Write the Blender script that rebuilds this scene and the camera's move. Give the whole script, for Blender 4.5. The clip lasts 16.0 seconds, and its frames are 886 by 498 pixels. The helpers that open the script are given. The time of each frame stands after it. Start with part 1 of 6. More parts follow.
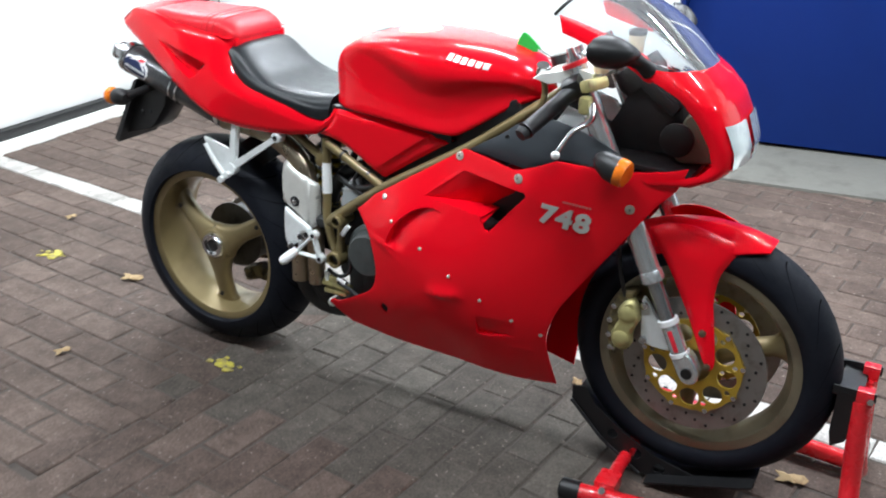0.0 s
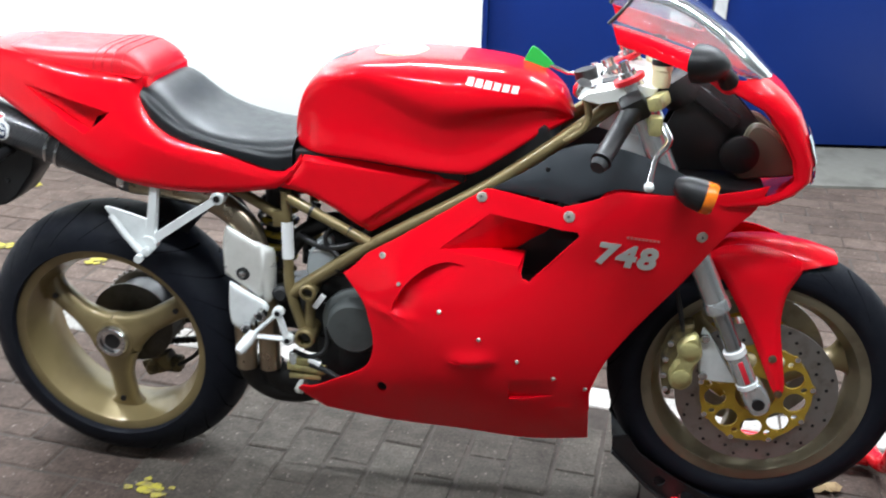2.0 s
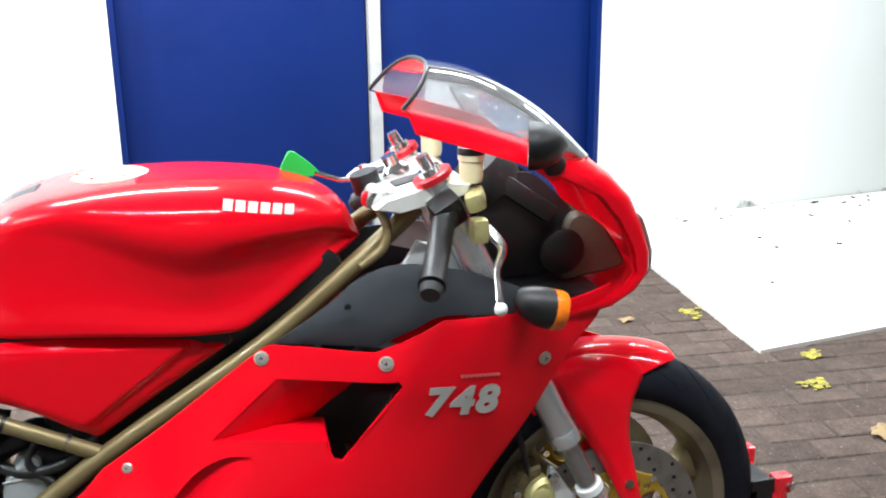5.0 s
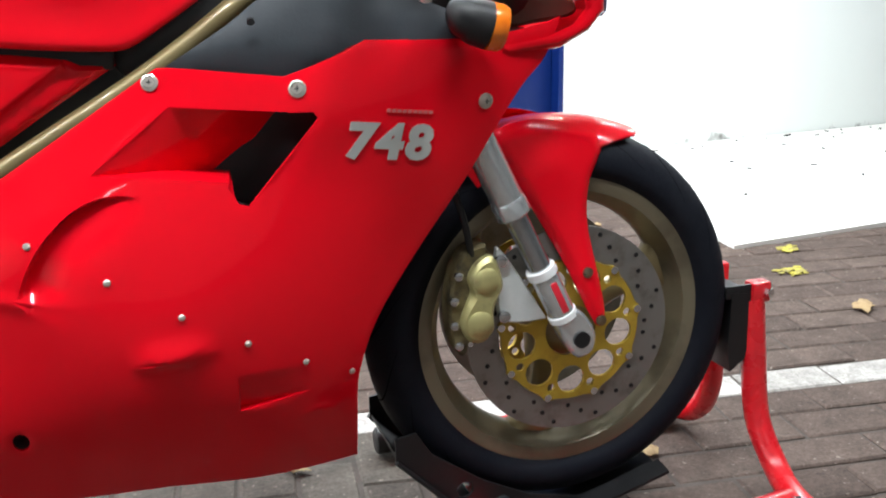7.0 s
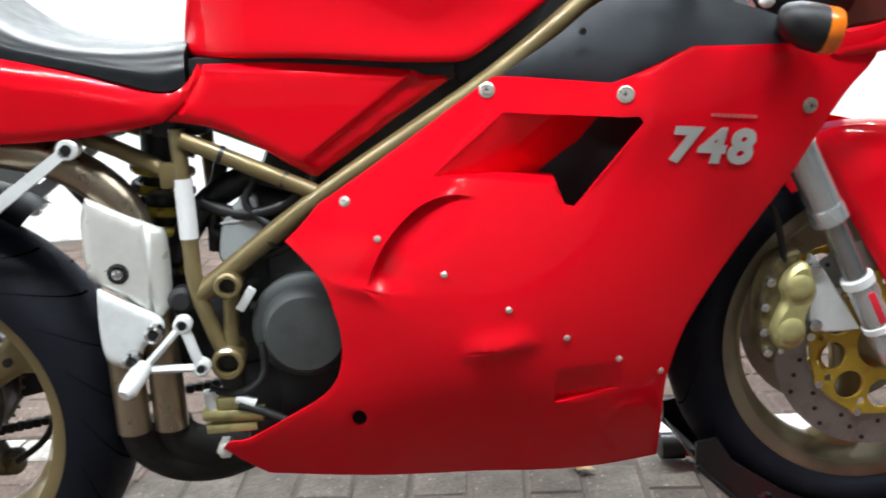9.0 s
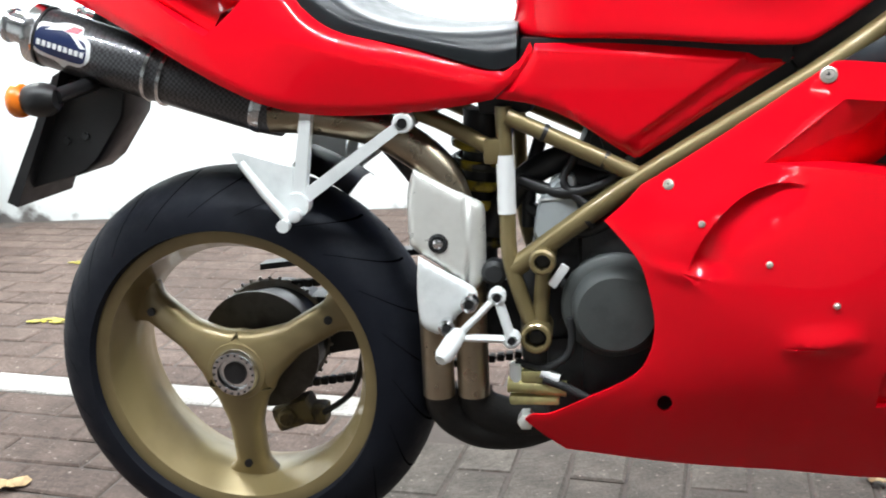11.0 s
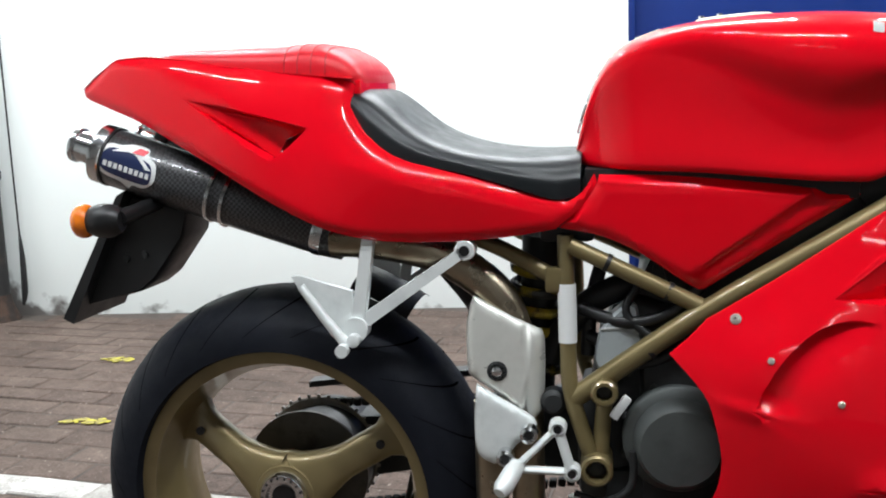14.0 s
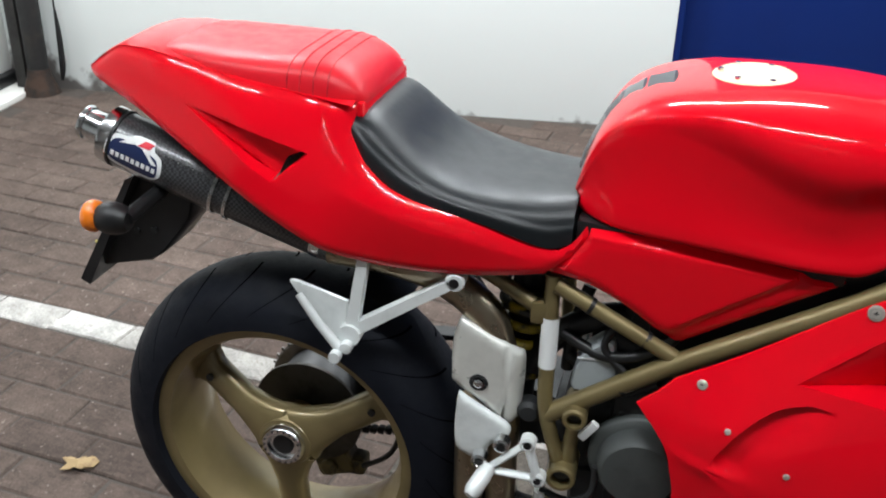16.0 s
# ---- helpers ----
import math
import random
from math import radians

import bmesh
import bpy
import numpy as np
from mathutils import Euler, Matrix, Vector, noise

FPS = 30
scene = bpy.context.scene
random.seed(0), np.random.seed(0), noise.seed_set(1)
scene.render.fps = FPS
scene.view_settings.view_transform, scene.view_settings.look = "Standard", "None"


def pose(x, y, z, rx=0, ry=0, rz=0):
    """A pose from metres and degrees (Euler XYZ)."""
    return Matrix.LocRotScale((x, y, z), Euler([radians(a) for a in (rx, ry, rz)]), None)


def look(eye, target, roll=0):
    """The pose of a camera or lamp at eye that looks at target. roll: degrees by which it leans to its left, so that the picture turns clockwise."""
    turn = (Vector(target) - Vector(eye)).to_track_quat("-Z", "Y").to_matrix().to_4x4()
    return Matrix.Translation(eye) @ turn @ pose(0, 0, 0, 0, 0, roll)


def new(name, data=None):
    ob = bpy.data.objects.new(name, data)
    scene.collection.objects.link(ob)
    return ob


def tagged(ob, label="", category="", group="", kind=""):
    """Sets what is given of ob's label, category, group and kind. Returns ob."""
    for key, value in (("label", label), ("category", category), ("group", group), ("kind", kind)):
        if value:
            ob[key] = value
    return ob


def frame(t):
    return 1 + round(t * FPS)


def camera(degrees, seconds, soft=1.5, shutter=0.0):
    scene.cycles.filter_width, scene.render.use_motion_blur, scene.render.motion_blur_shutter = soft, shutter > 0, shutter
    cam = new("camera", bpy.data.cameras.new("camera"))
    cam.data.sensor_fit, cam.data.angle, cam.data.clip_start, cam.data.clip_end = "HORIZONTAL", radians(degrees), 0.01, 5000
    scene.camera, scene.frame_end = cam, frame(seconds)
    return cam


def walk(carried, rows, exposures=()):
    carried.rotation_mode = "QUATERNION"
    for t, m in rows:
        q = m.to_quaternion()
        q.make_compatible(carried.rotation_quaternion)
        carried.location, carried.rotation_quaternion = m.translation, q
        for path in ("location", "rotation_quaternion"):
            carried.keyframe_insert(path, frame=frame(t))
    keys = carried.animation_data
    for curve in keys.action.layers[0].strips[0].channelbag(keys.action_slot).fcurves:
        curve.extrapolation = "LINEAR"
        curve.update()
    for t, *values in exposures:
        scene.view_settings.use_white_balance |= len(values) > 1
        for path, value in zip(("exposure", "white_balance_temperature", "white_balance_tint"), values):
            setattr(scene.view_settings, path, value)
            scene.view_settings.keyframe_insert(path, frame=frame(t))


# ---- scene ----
cam = camera(49.5, 16.0, soft=1.9, shutter=0.35)
PATH = [
    (0, (1.772, -1.976, 1.408), (0.908, -0.357, 0.612), 0.8),
    (0.5, (1.527, -1.898, 1.422), (0.83, -0.203, 0.623), 0.4),
    (1, (1.325, -1.893, 1.41), (0.749, -0.147, 0.623), 1.0),
    (1.5, (1.11, -1.939, 1.419), (0.694, -0.153, 0.62), 0.3),
    (2, (0.969, -1.846, 1.358), (0.737, -0.019, 0.578), 1.2),
    (2.5, (0.851, -1.7, 1.369), (0.829, 0.118, 0.535), 1.2),
    (3, (0.753, -1.614, 1.356), (0.97, 0.215, 0.576), 1.3),
    (3.5, (0.585, -1.529, 1.36), (1.098, 0.234, 0.566), 0.3),
    (3.7, (0.548, -1.498, 1.36), (1.136, 0.259, 0.605), 0.8),
    (5.8, (0.826, -1.295, 1.090), (1.339, 0.566, 0.565), -1.0),
    (6, (0.832, -1.271, 1.041), (1.395, 0.574, 0.509), -0.6),
    (6.5, (0.826, -1.29, 0.919), (1.414, 0.564, 0.454), -0.3),
    (7, (0.798, -1.321, 0.847), (1.388, 0.512, 0.307), -1.1),
    (7.5, (0.791, -1.336, 0.834), (1.363, 0.5, 0.284), -1.7),
    (8, (0.764, -1.341, 0.828), (1.215, 0.533, 0.296), -2.9),
    (8.5, (0.713, -1.346, 0.825), (1.001, 0.575, 0.35), -3.0),
    (9, (0.666, -1.348, 0.845), (0.809, 0.585, 0.351), -3.0),
    (9.5, (0.642, -1.345, 0.851), (0.651, 0.588, 0.337), -2.4),
    (10, (0.611, -1.347, 0.847), (0.468, 0.583, 0.34), -2.5),
    (10.2, (0.595, -1.348, 0.85), (0.409, 0.576, 0.339), -2.6),
    (12.3, (0.488, -1.38, 0.835), (0.072, 0.514, 0.345), -1.9),
    (12.5, (0.486, -1.379, 0.834), (0.064, 0.513, 0.342), -1.6),
    (13, (0.485, -1.373, 0.852), (0.067, 0.542, 0.452), -1.7),
    (13.5, (0.482, -1.366, 0.881), (0.093, 0.567, 0.544), -2.3),
    (14, (0.48, -1.349, 0.898), (0.137, 0.595, 0.577), -2.0),
    (14.5, (0.5, -1.303, 0.978), (0.136, 0.62, 0.564), -0.7),
    (15, (0.491, -1.268, 1.129), (0.096, 0.586, 0.492), -0.3),
    (15.5, (0.495, -1.255, 1.246), (0.111, 0.552, 0.48), 0.9),
    (16, (0.533, -1.238, 1.325), (0.132, 0.501, 0.424), 1.5),
]
walk(cam, [(t, look(eye, target, roll)) for t, eye, target, roll in PATH],
     exposures=[(0, -0.06, 6250, 10), (2, 0.04, 6250, 10), (3.5, 0.10, 6380, 10), (7.5, 0.22, 6450, 10), (8.5, 0.36, 6450, 10), (10, 0.36, 6450, 10), (12.5, 0.22, 6420, 10),
                (13.5, -0.14, 6450, 10), (14, -0.34, 6500, 10), (14.5, -0.50, 6500, 10), (15.5, -0.60, 6500, 10), (16, -0.52, 6500, 10)])
# world, lights, exposure
world = bpy.data.worlds.new("world")
scene.world = world
world.use_nodes = True
world.node_tree.nodes["Background"].inputs[0].default_value = (0.9, 0.95, 1.0, 1)
world.node_tree.nodes["Background"].inputs[1].default_value = 0.03

WALL_TURN = math.degrees(math.atan(0.1))
ROOM = pose(0, 2.60, 0, 0, 0, WALL_TURN)      # u along the back wall, v into it
LAMPS = [(-1.0, -0.85), (0.75, -0.92), (2.6, -0.85), (-1.3, 1.45), (0.5, 1.55), (2.2, 1.65), (3.9, 1.75), (1.0, -3.6)]
LAMP_Z = 2.55
LAMP_W = [44, 51, 32, 98, 86, 72, 46, 6]


# ---- materials ----
def nodes_of(name):
    m = bpy.data.materials.new(name)
    m.use_nodes = True
    return m, m.node_tree, m.node_tree.nodes["Principled BSDF"]


def mix_rgb(t, a, b, fac_socket):
    mx = t.nodes.new("ShaderNodeMix")
    mx.data_type = "RGBA"
    t.links.new(fac_socket, mx.inputs[0])
    for sock, v in ((mx.inputs[6], a), (mx.inputs[7], b)):
        if isinstance(v, tuple):
            sock.default_value = (*v, 1)
        else:
            t.links.new(v, sock)
    return mx.outputs[2]


def noise_fac(t, scale, lo, hi, detail=4.0, rough=0.6):
    co = t.nodes.new("ShaderNodeTexCoord")
    n = t.nodes.new("ShaderNodeTexNoise")
    n.inputs["Scale"].default_value = scale
    n.inputs["Detail"].default_value = detail
    n.inputs["Roughness"].default_value = rough
    t.links.new(co.outputs["Object"], n.inputs["Vector"])
    r = t.nodes.new("ShaderNodeMapRange")
    r.inputs[1].default_value, r.inputs[2].default_value = lo, hi
    t.links.new(n.outputs["Fac"], r.inputs[0])
    return r.outputs[0]


def bump(t, bsdf, height, strength, distance):
    b = t.nodes.new("ShaderNodeBump")
    b.inputs["Strength"].default_value = strength
    b.inputs["Distance"].default_value = distance
    t.links.new(height, b.inputs["Height"])
    t.links.new(b.outputs["Normal"], bsdf.inputs["Normal"])


def material(name, colour, rough=0.5, metal=0.0, coat=0.0, worn=None, worn_scale=12, lo=0.5, hi=0.75,
             bump_scale=0, bump_strength=0.2, bump_dist=0.002, rough_var=0.12, spec=0.5):
    m, t, b = nodes_of(name)
    b.inputs["Base Color"].default_value = (*colour, 1)
    b.inputs["Metallic"].default_value = metal
    b.inputs["Roughness"].default_value = rough
    b.inputs["Coat Weight"].default_value = coat
    b.inputs["Coat Roughness"].default_value = 0.03
    b.inputs["Specular IOR Level"].default_value = spec
    if worn:
        t.links.new(mix_rgb(t, colour, worn, noise_fac(t, worn_scale, lo, hi)), b.inputs["Base Color"])
    if rough_var:
        f = noise_fac(t, 35, 0.3, 0.7)
        r = t.nodes.new("ShaderNodeMapRange")
        r.inputs[3].default_value, r.inputs[4].default_value = max(0.02, rough - rough_var * 0.5), min(1, rough + rough_var)
        t.links.new(f, r.inputs[0])
        t.links.new(r.outputs[0], b.inputs["Roughness"])
    if bump_scale:
        bump(t, b, noise_fac(t, bump_scale, 0.2, 0.8), bump_strength, bump_dist)
    return m


RED = material("red_lacquer", (0.80, 0.0022, 0.0125), 0.34, 0.0, 0.62, worn=(0.75, 0.0020, 0.0115), worn_scale=3, rough_var=0.06, spec=0.02)
RED_VINYL = material("red_seat_vinyl", (0.70, 0.010, 0.022), 0.36, worn=(0.62, 0.008, 0.018), worn_scale=6, bump_scale=300, bump_strength=0.06, spec=0.3)
RED_INNER = material("red_lacquer_matt", (0.50, 0.004, 0.012), 0.55, rough_var=0.1)
RED_TUBE = material("red_powder_coat", (0.72, 0.012, 0.02), 0.25, 0, 0.6, worn=(0.55, 0.01, 0.02), worn_scale=9, bump_scale=180, bump_strength=0.08)
GOLD = material("bronze_gold_paint", (0.215, 0.168, 0.075), 0.38, 0.45, 0.35, worn=(0.165, 0.122, 0.052), worn_scale=6, bump_scale=120, bump_strength=0.04)
RIM = material("bronze_rim_paint", (0.24, 0.185, 0.085), 0.36, 0.4, 0.4, worn=(0.17, 0.125, 0.06), worn_scale=7, lo=0.48, hi=0.8)
CALIPER = material("pale_gold_anodised", (0.50, 0.455, 0.20), 0.42, 0.55, worn=(0.26, 0.22, 0.11), worn_scale=25)
RIM_FRONT = material("greyed_bronze_rim", (0.22, 0.19, 0.125), 0.36, 0.45, 0.3, worn=(0.12, 0.10, 0.065), worn_scale=9)
OLIVE = material("olive_housing", (0.10, 0.092, 0.065), 0.45, worn=(0.07, 0.063, 0.047), worn_scale=9)
CARRIER = material("yellow_gold_anodised", (0.50, 0.335, 0.04), 0.38, 0.5, worn=(0.34, 0.22, 0.035), worn_scale=25)
ALU = material("brushed_aluminium", (0.80, 0.80, 0.75), 0.32, 0.4, worn=(0.66, 0.66, 0.61), worn_scale=10, bump_scale=90, bump_strength=0.03)
SATIN = material("satin_silver_paint", (0.80, 0.83, 0.82), 0.40, 0.2, worn=(0.66, 0.69, 0.68), worn_scale=18)
CHROME = material("polished_steel", (0.75, 0.76, 0.77), 0.14, 1.0, worn=(0.5, 0.5, 0.5), worn_scale=30)
STEEL = material("heat_tinted_steel", (0.40, 0.34, 0.25), 0.3, 0.95, worn=(0.24, 0.18, 0.11), worn_scale=8, lo=0.4, hi=0.7)
FORK = material("fork_grey_anodised", (0.74, 0.77, 0.78), 0.24, 0.8, rough_var=0)
SCREW = material("zinc_screw", (0.60, 0.56, 0.50), 0.32, 0.6, rough_var=0.1)
SLIDER = material("polished_slider_steel", (0.42, 0.44, 0.45), 0.22, 0.9, rough_var=0)
DISC = material("disc_steel", (0.30, 0.29, 0.27), 0.4, 0.85, worn=(0.20, 0.18, 0.16), worn_scale=30)
OLD_DISC = material("grimy_disc_steel", (0.085, 0.080, 0.072), 0.5, 0.7, worn=(0.04, 0.034, 0.03), worn_scale=24)
GRUBBY = material("grubby_gold_casting", (0.16, 0.125, 0.055), 0.6, 0.3, worn=(0.05, 0.038, 0.022), worn_scale=30, lo=0.42, hi=0.6, bump_scale=90, bump_strength=0.3)
RUBBER = material("tyre_rubber", (0.0065, 0.0078, 0.0125), 0.6, worn=(0.0115, 0.0128, 0.0175), worn_scale=9, bump_scale=160, bump_strength=0.15, spec=0.16)
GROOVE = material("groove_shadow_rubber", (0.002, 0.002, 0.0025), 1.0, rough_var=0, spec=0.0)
BLACK = material("black_plastic", (0.006, 0.006, 0.0068), 0.42, worn=(0.011, 0.011, 0.011), worn_scale=10, bump_scale=220, bump_strength=0.06)
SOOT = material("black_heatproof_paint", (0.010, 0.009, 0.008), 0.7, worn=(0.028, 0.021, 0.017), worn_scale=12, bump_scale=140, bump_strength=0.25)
ENGINE = material("cast_engine_grey", (0.026, 0.027, 0.028), 0.55, 0.25, worn=(0.012, 0.012, 0.012), worn_scale=14, bump_scale=150, bump_strength=0.25)
COVER = material("clutch_cover_grey", (0.075, 0.082, 0.080), 0.55, 0.3, worn=(0.05, 0.054, 0.054), worn_scale=20, bump_scale=200, bump_strength=0.1)
VINYL = material("seat_vinyl", (0.007, 0.0095, 0.0112), 0.38, worn=(0.012, 0.0145, 0.0165), worn_scale=8, bump_scale=320, bump_strength=0.08, spec=0.42)
DUCT = material("grey_plastic_duct", (0.030, 0.036, 0.042), 0.45, worn=(0.022, 0.026, 0.030), worn_scale=9, bump_scale=250, bump_strength=0.08)
LENS = material("orange_lens", (0.85, 0.20, 0.01), 0.18, 0, 0.5, worn=(0.75, 0.15, 0.01), worn_scale=40)
LAMPGLASS = material("headlight_glass", (0.62, 0.68, 0.70), 0.12, 0.3, 0.8, worn=(0.45, 0.5, 0.52), worn_scale=25)
WHITE_LABEL = material("white_sticker", (0.78, 0.79, 0.78), 0.45)
NAVY = material("navy_print", (0.012, 0.022, 0.075), 0.35)
RED_PRINT = material("red_print", (0.70, 0.02, 0.04), 0.35)
SILVER_PRINT = material("silver_print", (0.55, 0.56, 0.53), 0.4, 0.3)
PINK_PRINT = material("faint_print", (0.55, 0.12, 0.12), 0.45)
BOTTLE = material("milky_plastic", (0.34, 0.37, 0.38), 0.35, worn=(0.24, 0.26, 0.27), worn_scale=20)
GREEN = material("green_tag_plastic", (0.01, 0.50, 0.07), 0.4)
YELLOW_SPRING = material("yellow_spring_paint", (0.40, 0.29, 0.02), 0.45, 0, 0.2, worn=(0.02, 0.018, 0.012), worn_scale=26, lo=0.42, hi=0.52)
RED_ANOD = material("red_anodised", (0.65, 0.02, 0.03), 0.3, 0.5)
CREAM = material("cream_print", (0.70, 0.62, 0.40), 0.45)
YELLOW_PAINT = material("yellow_floor_paint", (0.46, 0.40, 0.04), 0.75, worn=(0.24, 0.20, 0.07), worn_scale=40, lo=0.42, hi=0.6)
LEAF = material("dry_leaf", (0.36, 0.25, 0.12), 0.75, worn=(0.22, 0.14, 0.07), worn_scale=60)
CONCRETE = material("concrete_sill", (0.14, 0.136, 0.118), 0.85, worn=(0.085, 0.08, 0.068), worn_scale=5, bump_scale=60, bump_strength=0.3)
PATCH = material("white_floor_paint", (0.80, 0.79, 0.74), 0.6, worn=(0.66, 0.64, 0.58), worn_scale=7, lo=0.55, hi=0.8, bump_scale=50, bump_strength=0.15)
BLUE = material("blue_door_paint", (0.0028, 0.0185, 0.125), 0.42, worn=(0.0024, 0.016, 0.112), worn_scale=2.5, bump_scale=30, bump_strength=0.03, spec=0.25)
POST = material("pale_grey_trim", (0.50, 0.51, 0.50), 0.5, worn=(0.38, 0.39, 0.39), worn_scale=12)
GRIME = material("grimy_drainpipe", (0.035, 0.034, 0.032), 0.6, worn=(0.014, 0.012, 0.011), worn_scale=7, lo=0.4, hi=0.65, bump_scale=50, bump_strength=0.2)
RUST = material("rusty_iron", (0.05, 0.027, 0.017), 0.85, worn=(0.02, 0.014, 0.011), worn_scale=22, lo=0.4, hi=0.6, bump_scale=60, bump_strength=0.6)
BLACK_PIPE = material("black_cast_pipe", (0.012, 0.0115, 0.0115), 0.55, worn=(0.030, 0.024, 0.019), worn_scale=9, lo=0.5, hi=0.7, bump_scale=50, bump_strength=0.25)
CEILING = material("ceiling_concrete", (0.30, 0.30, 0.29), 0.8, worn=(0.25, 0.25, 0.24), worn_scale=2)
SHUTTER = material("white_shutter_paint", (0.78, 0.78, 0.76), 0.5, worn=(0.70, 0.70, 0.68), worn_scale=3)
DARK_WALL = material("bare_concrete", (0.22, 0.21, 0.20), 0.85, worn=(0.15, 0.145, 0.14), worn_scale=2, bump_scale=40, bump_strength=0.2)
JOINT = material("sand_joint", (0.072, 0.058, 0.049), 0.95, worn=(0.042, 0.034, 0.029), worn_scale=14, bump_scale=150, bump_strength=0.4)

# carbon fibre: fine weave
CARBON, _t, _b = nodes_of("carbon_fibre")
_co = _t.nodes.new("ShaderNodeTexCoord")
_ck = _t.nodes.new("ShaderNodeTexChecker")
_ck.inputs["Scale"].default_value = 260
_ck.inputs["Color1"].default_value = (0.012, 0.012, 0.013, 1)
_ck.inputs["Color2"].default_value = (0.055, 0.055, 0.058, 1)
_t.links.new(_co.outputs["Object"], _ck.inputs["Vector"])
_t.links.new(_ck.outputs["Color"], _b.inputs["Base Color"])
_b.inputs["Roughness"].default_value = 0.33
_b.inputs["Coat Weight"].default_value = 0.3

# clear screen
SCREEN, _t, _b = nodes_of("clear_acrylic")
_b.inputs["Base Color"].default_value = (0.80, 0.84, 0.86, 1)
_b.inputs["Transmission Weight"].default_value = 0.90
_b.inputs["Roughness"].default_value = 0.02
_b.inputs["IOR"].default_value = 1.25

MIRROR_GLASS = material("mirror_glass", (0.85, 0.86, 0.87), 0.03, 1.0, rough_var=0)


def paver_material(name, a, b, c):
    m, t, bs = nodes_of(name)
    info = t.nodes.new("ShaderNodeObjectInfo")
    geo = t.nodes.new("ShaderNodeNewGeometry")
    add = t.nodes.new("ShaderNodeMath")
    add.operation = "ADD"
    t.links.new(info.outputs["Random"], add.inputs[0])
    t.links.new(geo.outputs["Random Per Island"], add.inputs[1])
    fr = t.nodes.new("ShaderNodeMath")
    fr.operation = "FRACT"
    t.links.new(add.outputs[0], fr.inputs[0])
    base = mix_rgb(t, a, b, fr.outputs[0])
    pos = geo.outputs["Position"]
    n = t.nodes.new("ShaderNodeTexNoise")
    n.inputs["Scale"].default_value, n.inputs["Detail"].default_value = 1.7, 5
    t.links.new(pos, n.inputs["Vector"])
    r = t.nodes.new("ShaderNodeMapRange")
    r.inputs[1].default_value, r.inputs[2].default_value, r.inputs[4].default_value = 0.42, 0.72, 0.75
    t.links.new(n.outputs["Fac"], r.inputs[0])
    dirty = mix_rgb(t, base, c, r.outputs[0])
    g = t.nodes.new("ShaderNodeTexNoise")
    g.inputs["Scale"].default_value, g.inputs["Detail"].default_value, g.inputs["Roughness"].default_value = 130, 5, 0.75
    t.links.new(pos, g.inputs["Vector"])
    gr = t.nodes.new("ShaderNodeMapRange")
    gr.inputs[1].default_value, gr.inputs[2].default_value, gr.inputs[3].default_value, gr.inputs[4].default_value = 0.3, 0.7, 0.62, 1.35
    t.links.new(g.outputs["Fac"], gr.inputs[0])
    mul = t.nodes.new("ShaderNodeMix")
    mul.data_type, mul.blend_type = "RGBA", "MULTIPLY"
    mul.inputs[0].default_value = 1
    t.links.new(dirty, mul.inputs[6])
    t.links.new(gr.outputs[0], mul.inputs[7])
    # pale grit on the worn faces
    sp = t.nodes.new("ShaderNodeTexNoise")
    sp.inputs["Scale"].default_value, sp.inputs["Detail"].default_value = 75, 2
    t.links.new(pos, sp.inputs["Vector"])
    sr_ = t.nodes.new("ShaderNodeMapRange")
    sr_.inputs[1].default_value, sr_.inputs[2].default_value, sr_.inputs[4].default_value = 0.66, 0.74, 0.8
    t.links.new(sp.outputs["Fac"], sr_.inputs[0])
    # blotches of dirt a few centimetres across
    bl = t.nodes.new("ShaderNodeTexNoise")
    bl.inputs["Scale"].default_value, bl.inputs["Detail"].default_value, bl.inputs["Roughness"].default_value = 16, 6, 0.7
    t.links.new(pos, bl.inputs["Vector"])
    br = t.nodes.new("ShaderNodeMapRange")
    br.inputs[1].default_value, br.inputs[2].default_value, br.inputs[3].default_value, br.inputs[4].default_value = 0.3, 0.7, 0.66, 1.32
    t.links.new(bl.outputs["Fac"], br.inputs[0])
    blot = t.nodes.new("ShaderNodeMix")
    blot.data_type, blot.blend_type = "RGBA", "MULTIPLY"
    blot.inputs[0].default_value = 1
    t.links.new(mul.outputs[2], blot.inputs[6])
    t.links.new(br.outputs[0], blot.inputs[7])
    t.links.new(mix_rgb(t, blot.outputs[2], (0.26, 0.22, 0.185), sr_.outputs[0]), bs.inputs["Base Color"])
    bs.inputs["Roughness"].default_value = 0.8
    bs.inputs["Specular IOR Level"].default_value = 0.2
    bump(t, bs, g.outputs["Fac"], 0.45, 0.003)
    return m


PAVER = paver_material("brown_paver", (0.088, 0.063, 0.052), (0.128, 0.094, 0.077), (0.060, 0.044, 0.036))
PAVER_GREY = paver_material("grey_paver", (0.078, 0.066, 0.055), (0.112, 0.098, 0.082), (0.052, 0.044, 0.036))
PAVER_WHITE = paver_material("white_painted_paver", (0.36, 0.342, 0.315), (0.58, 0.56, 0.525), (0.18, 0.165, 0.147))


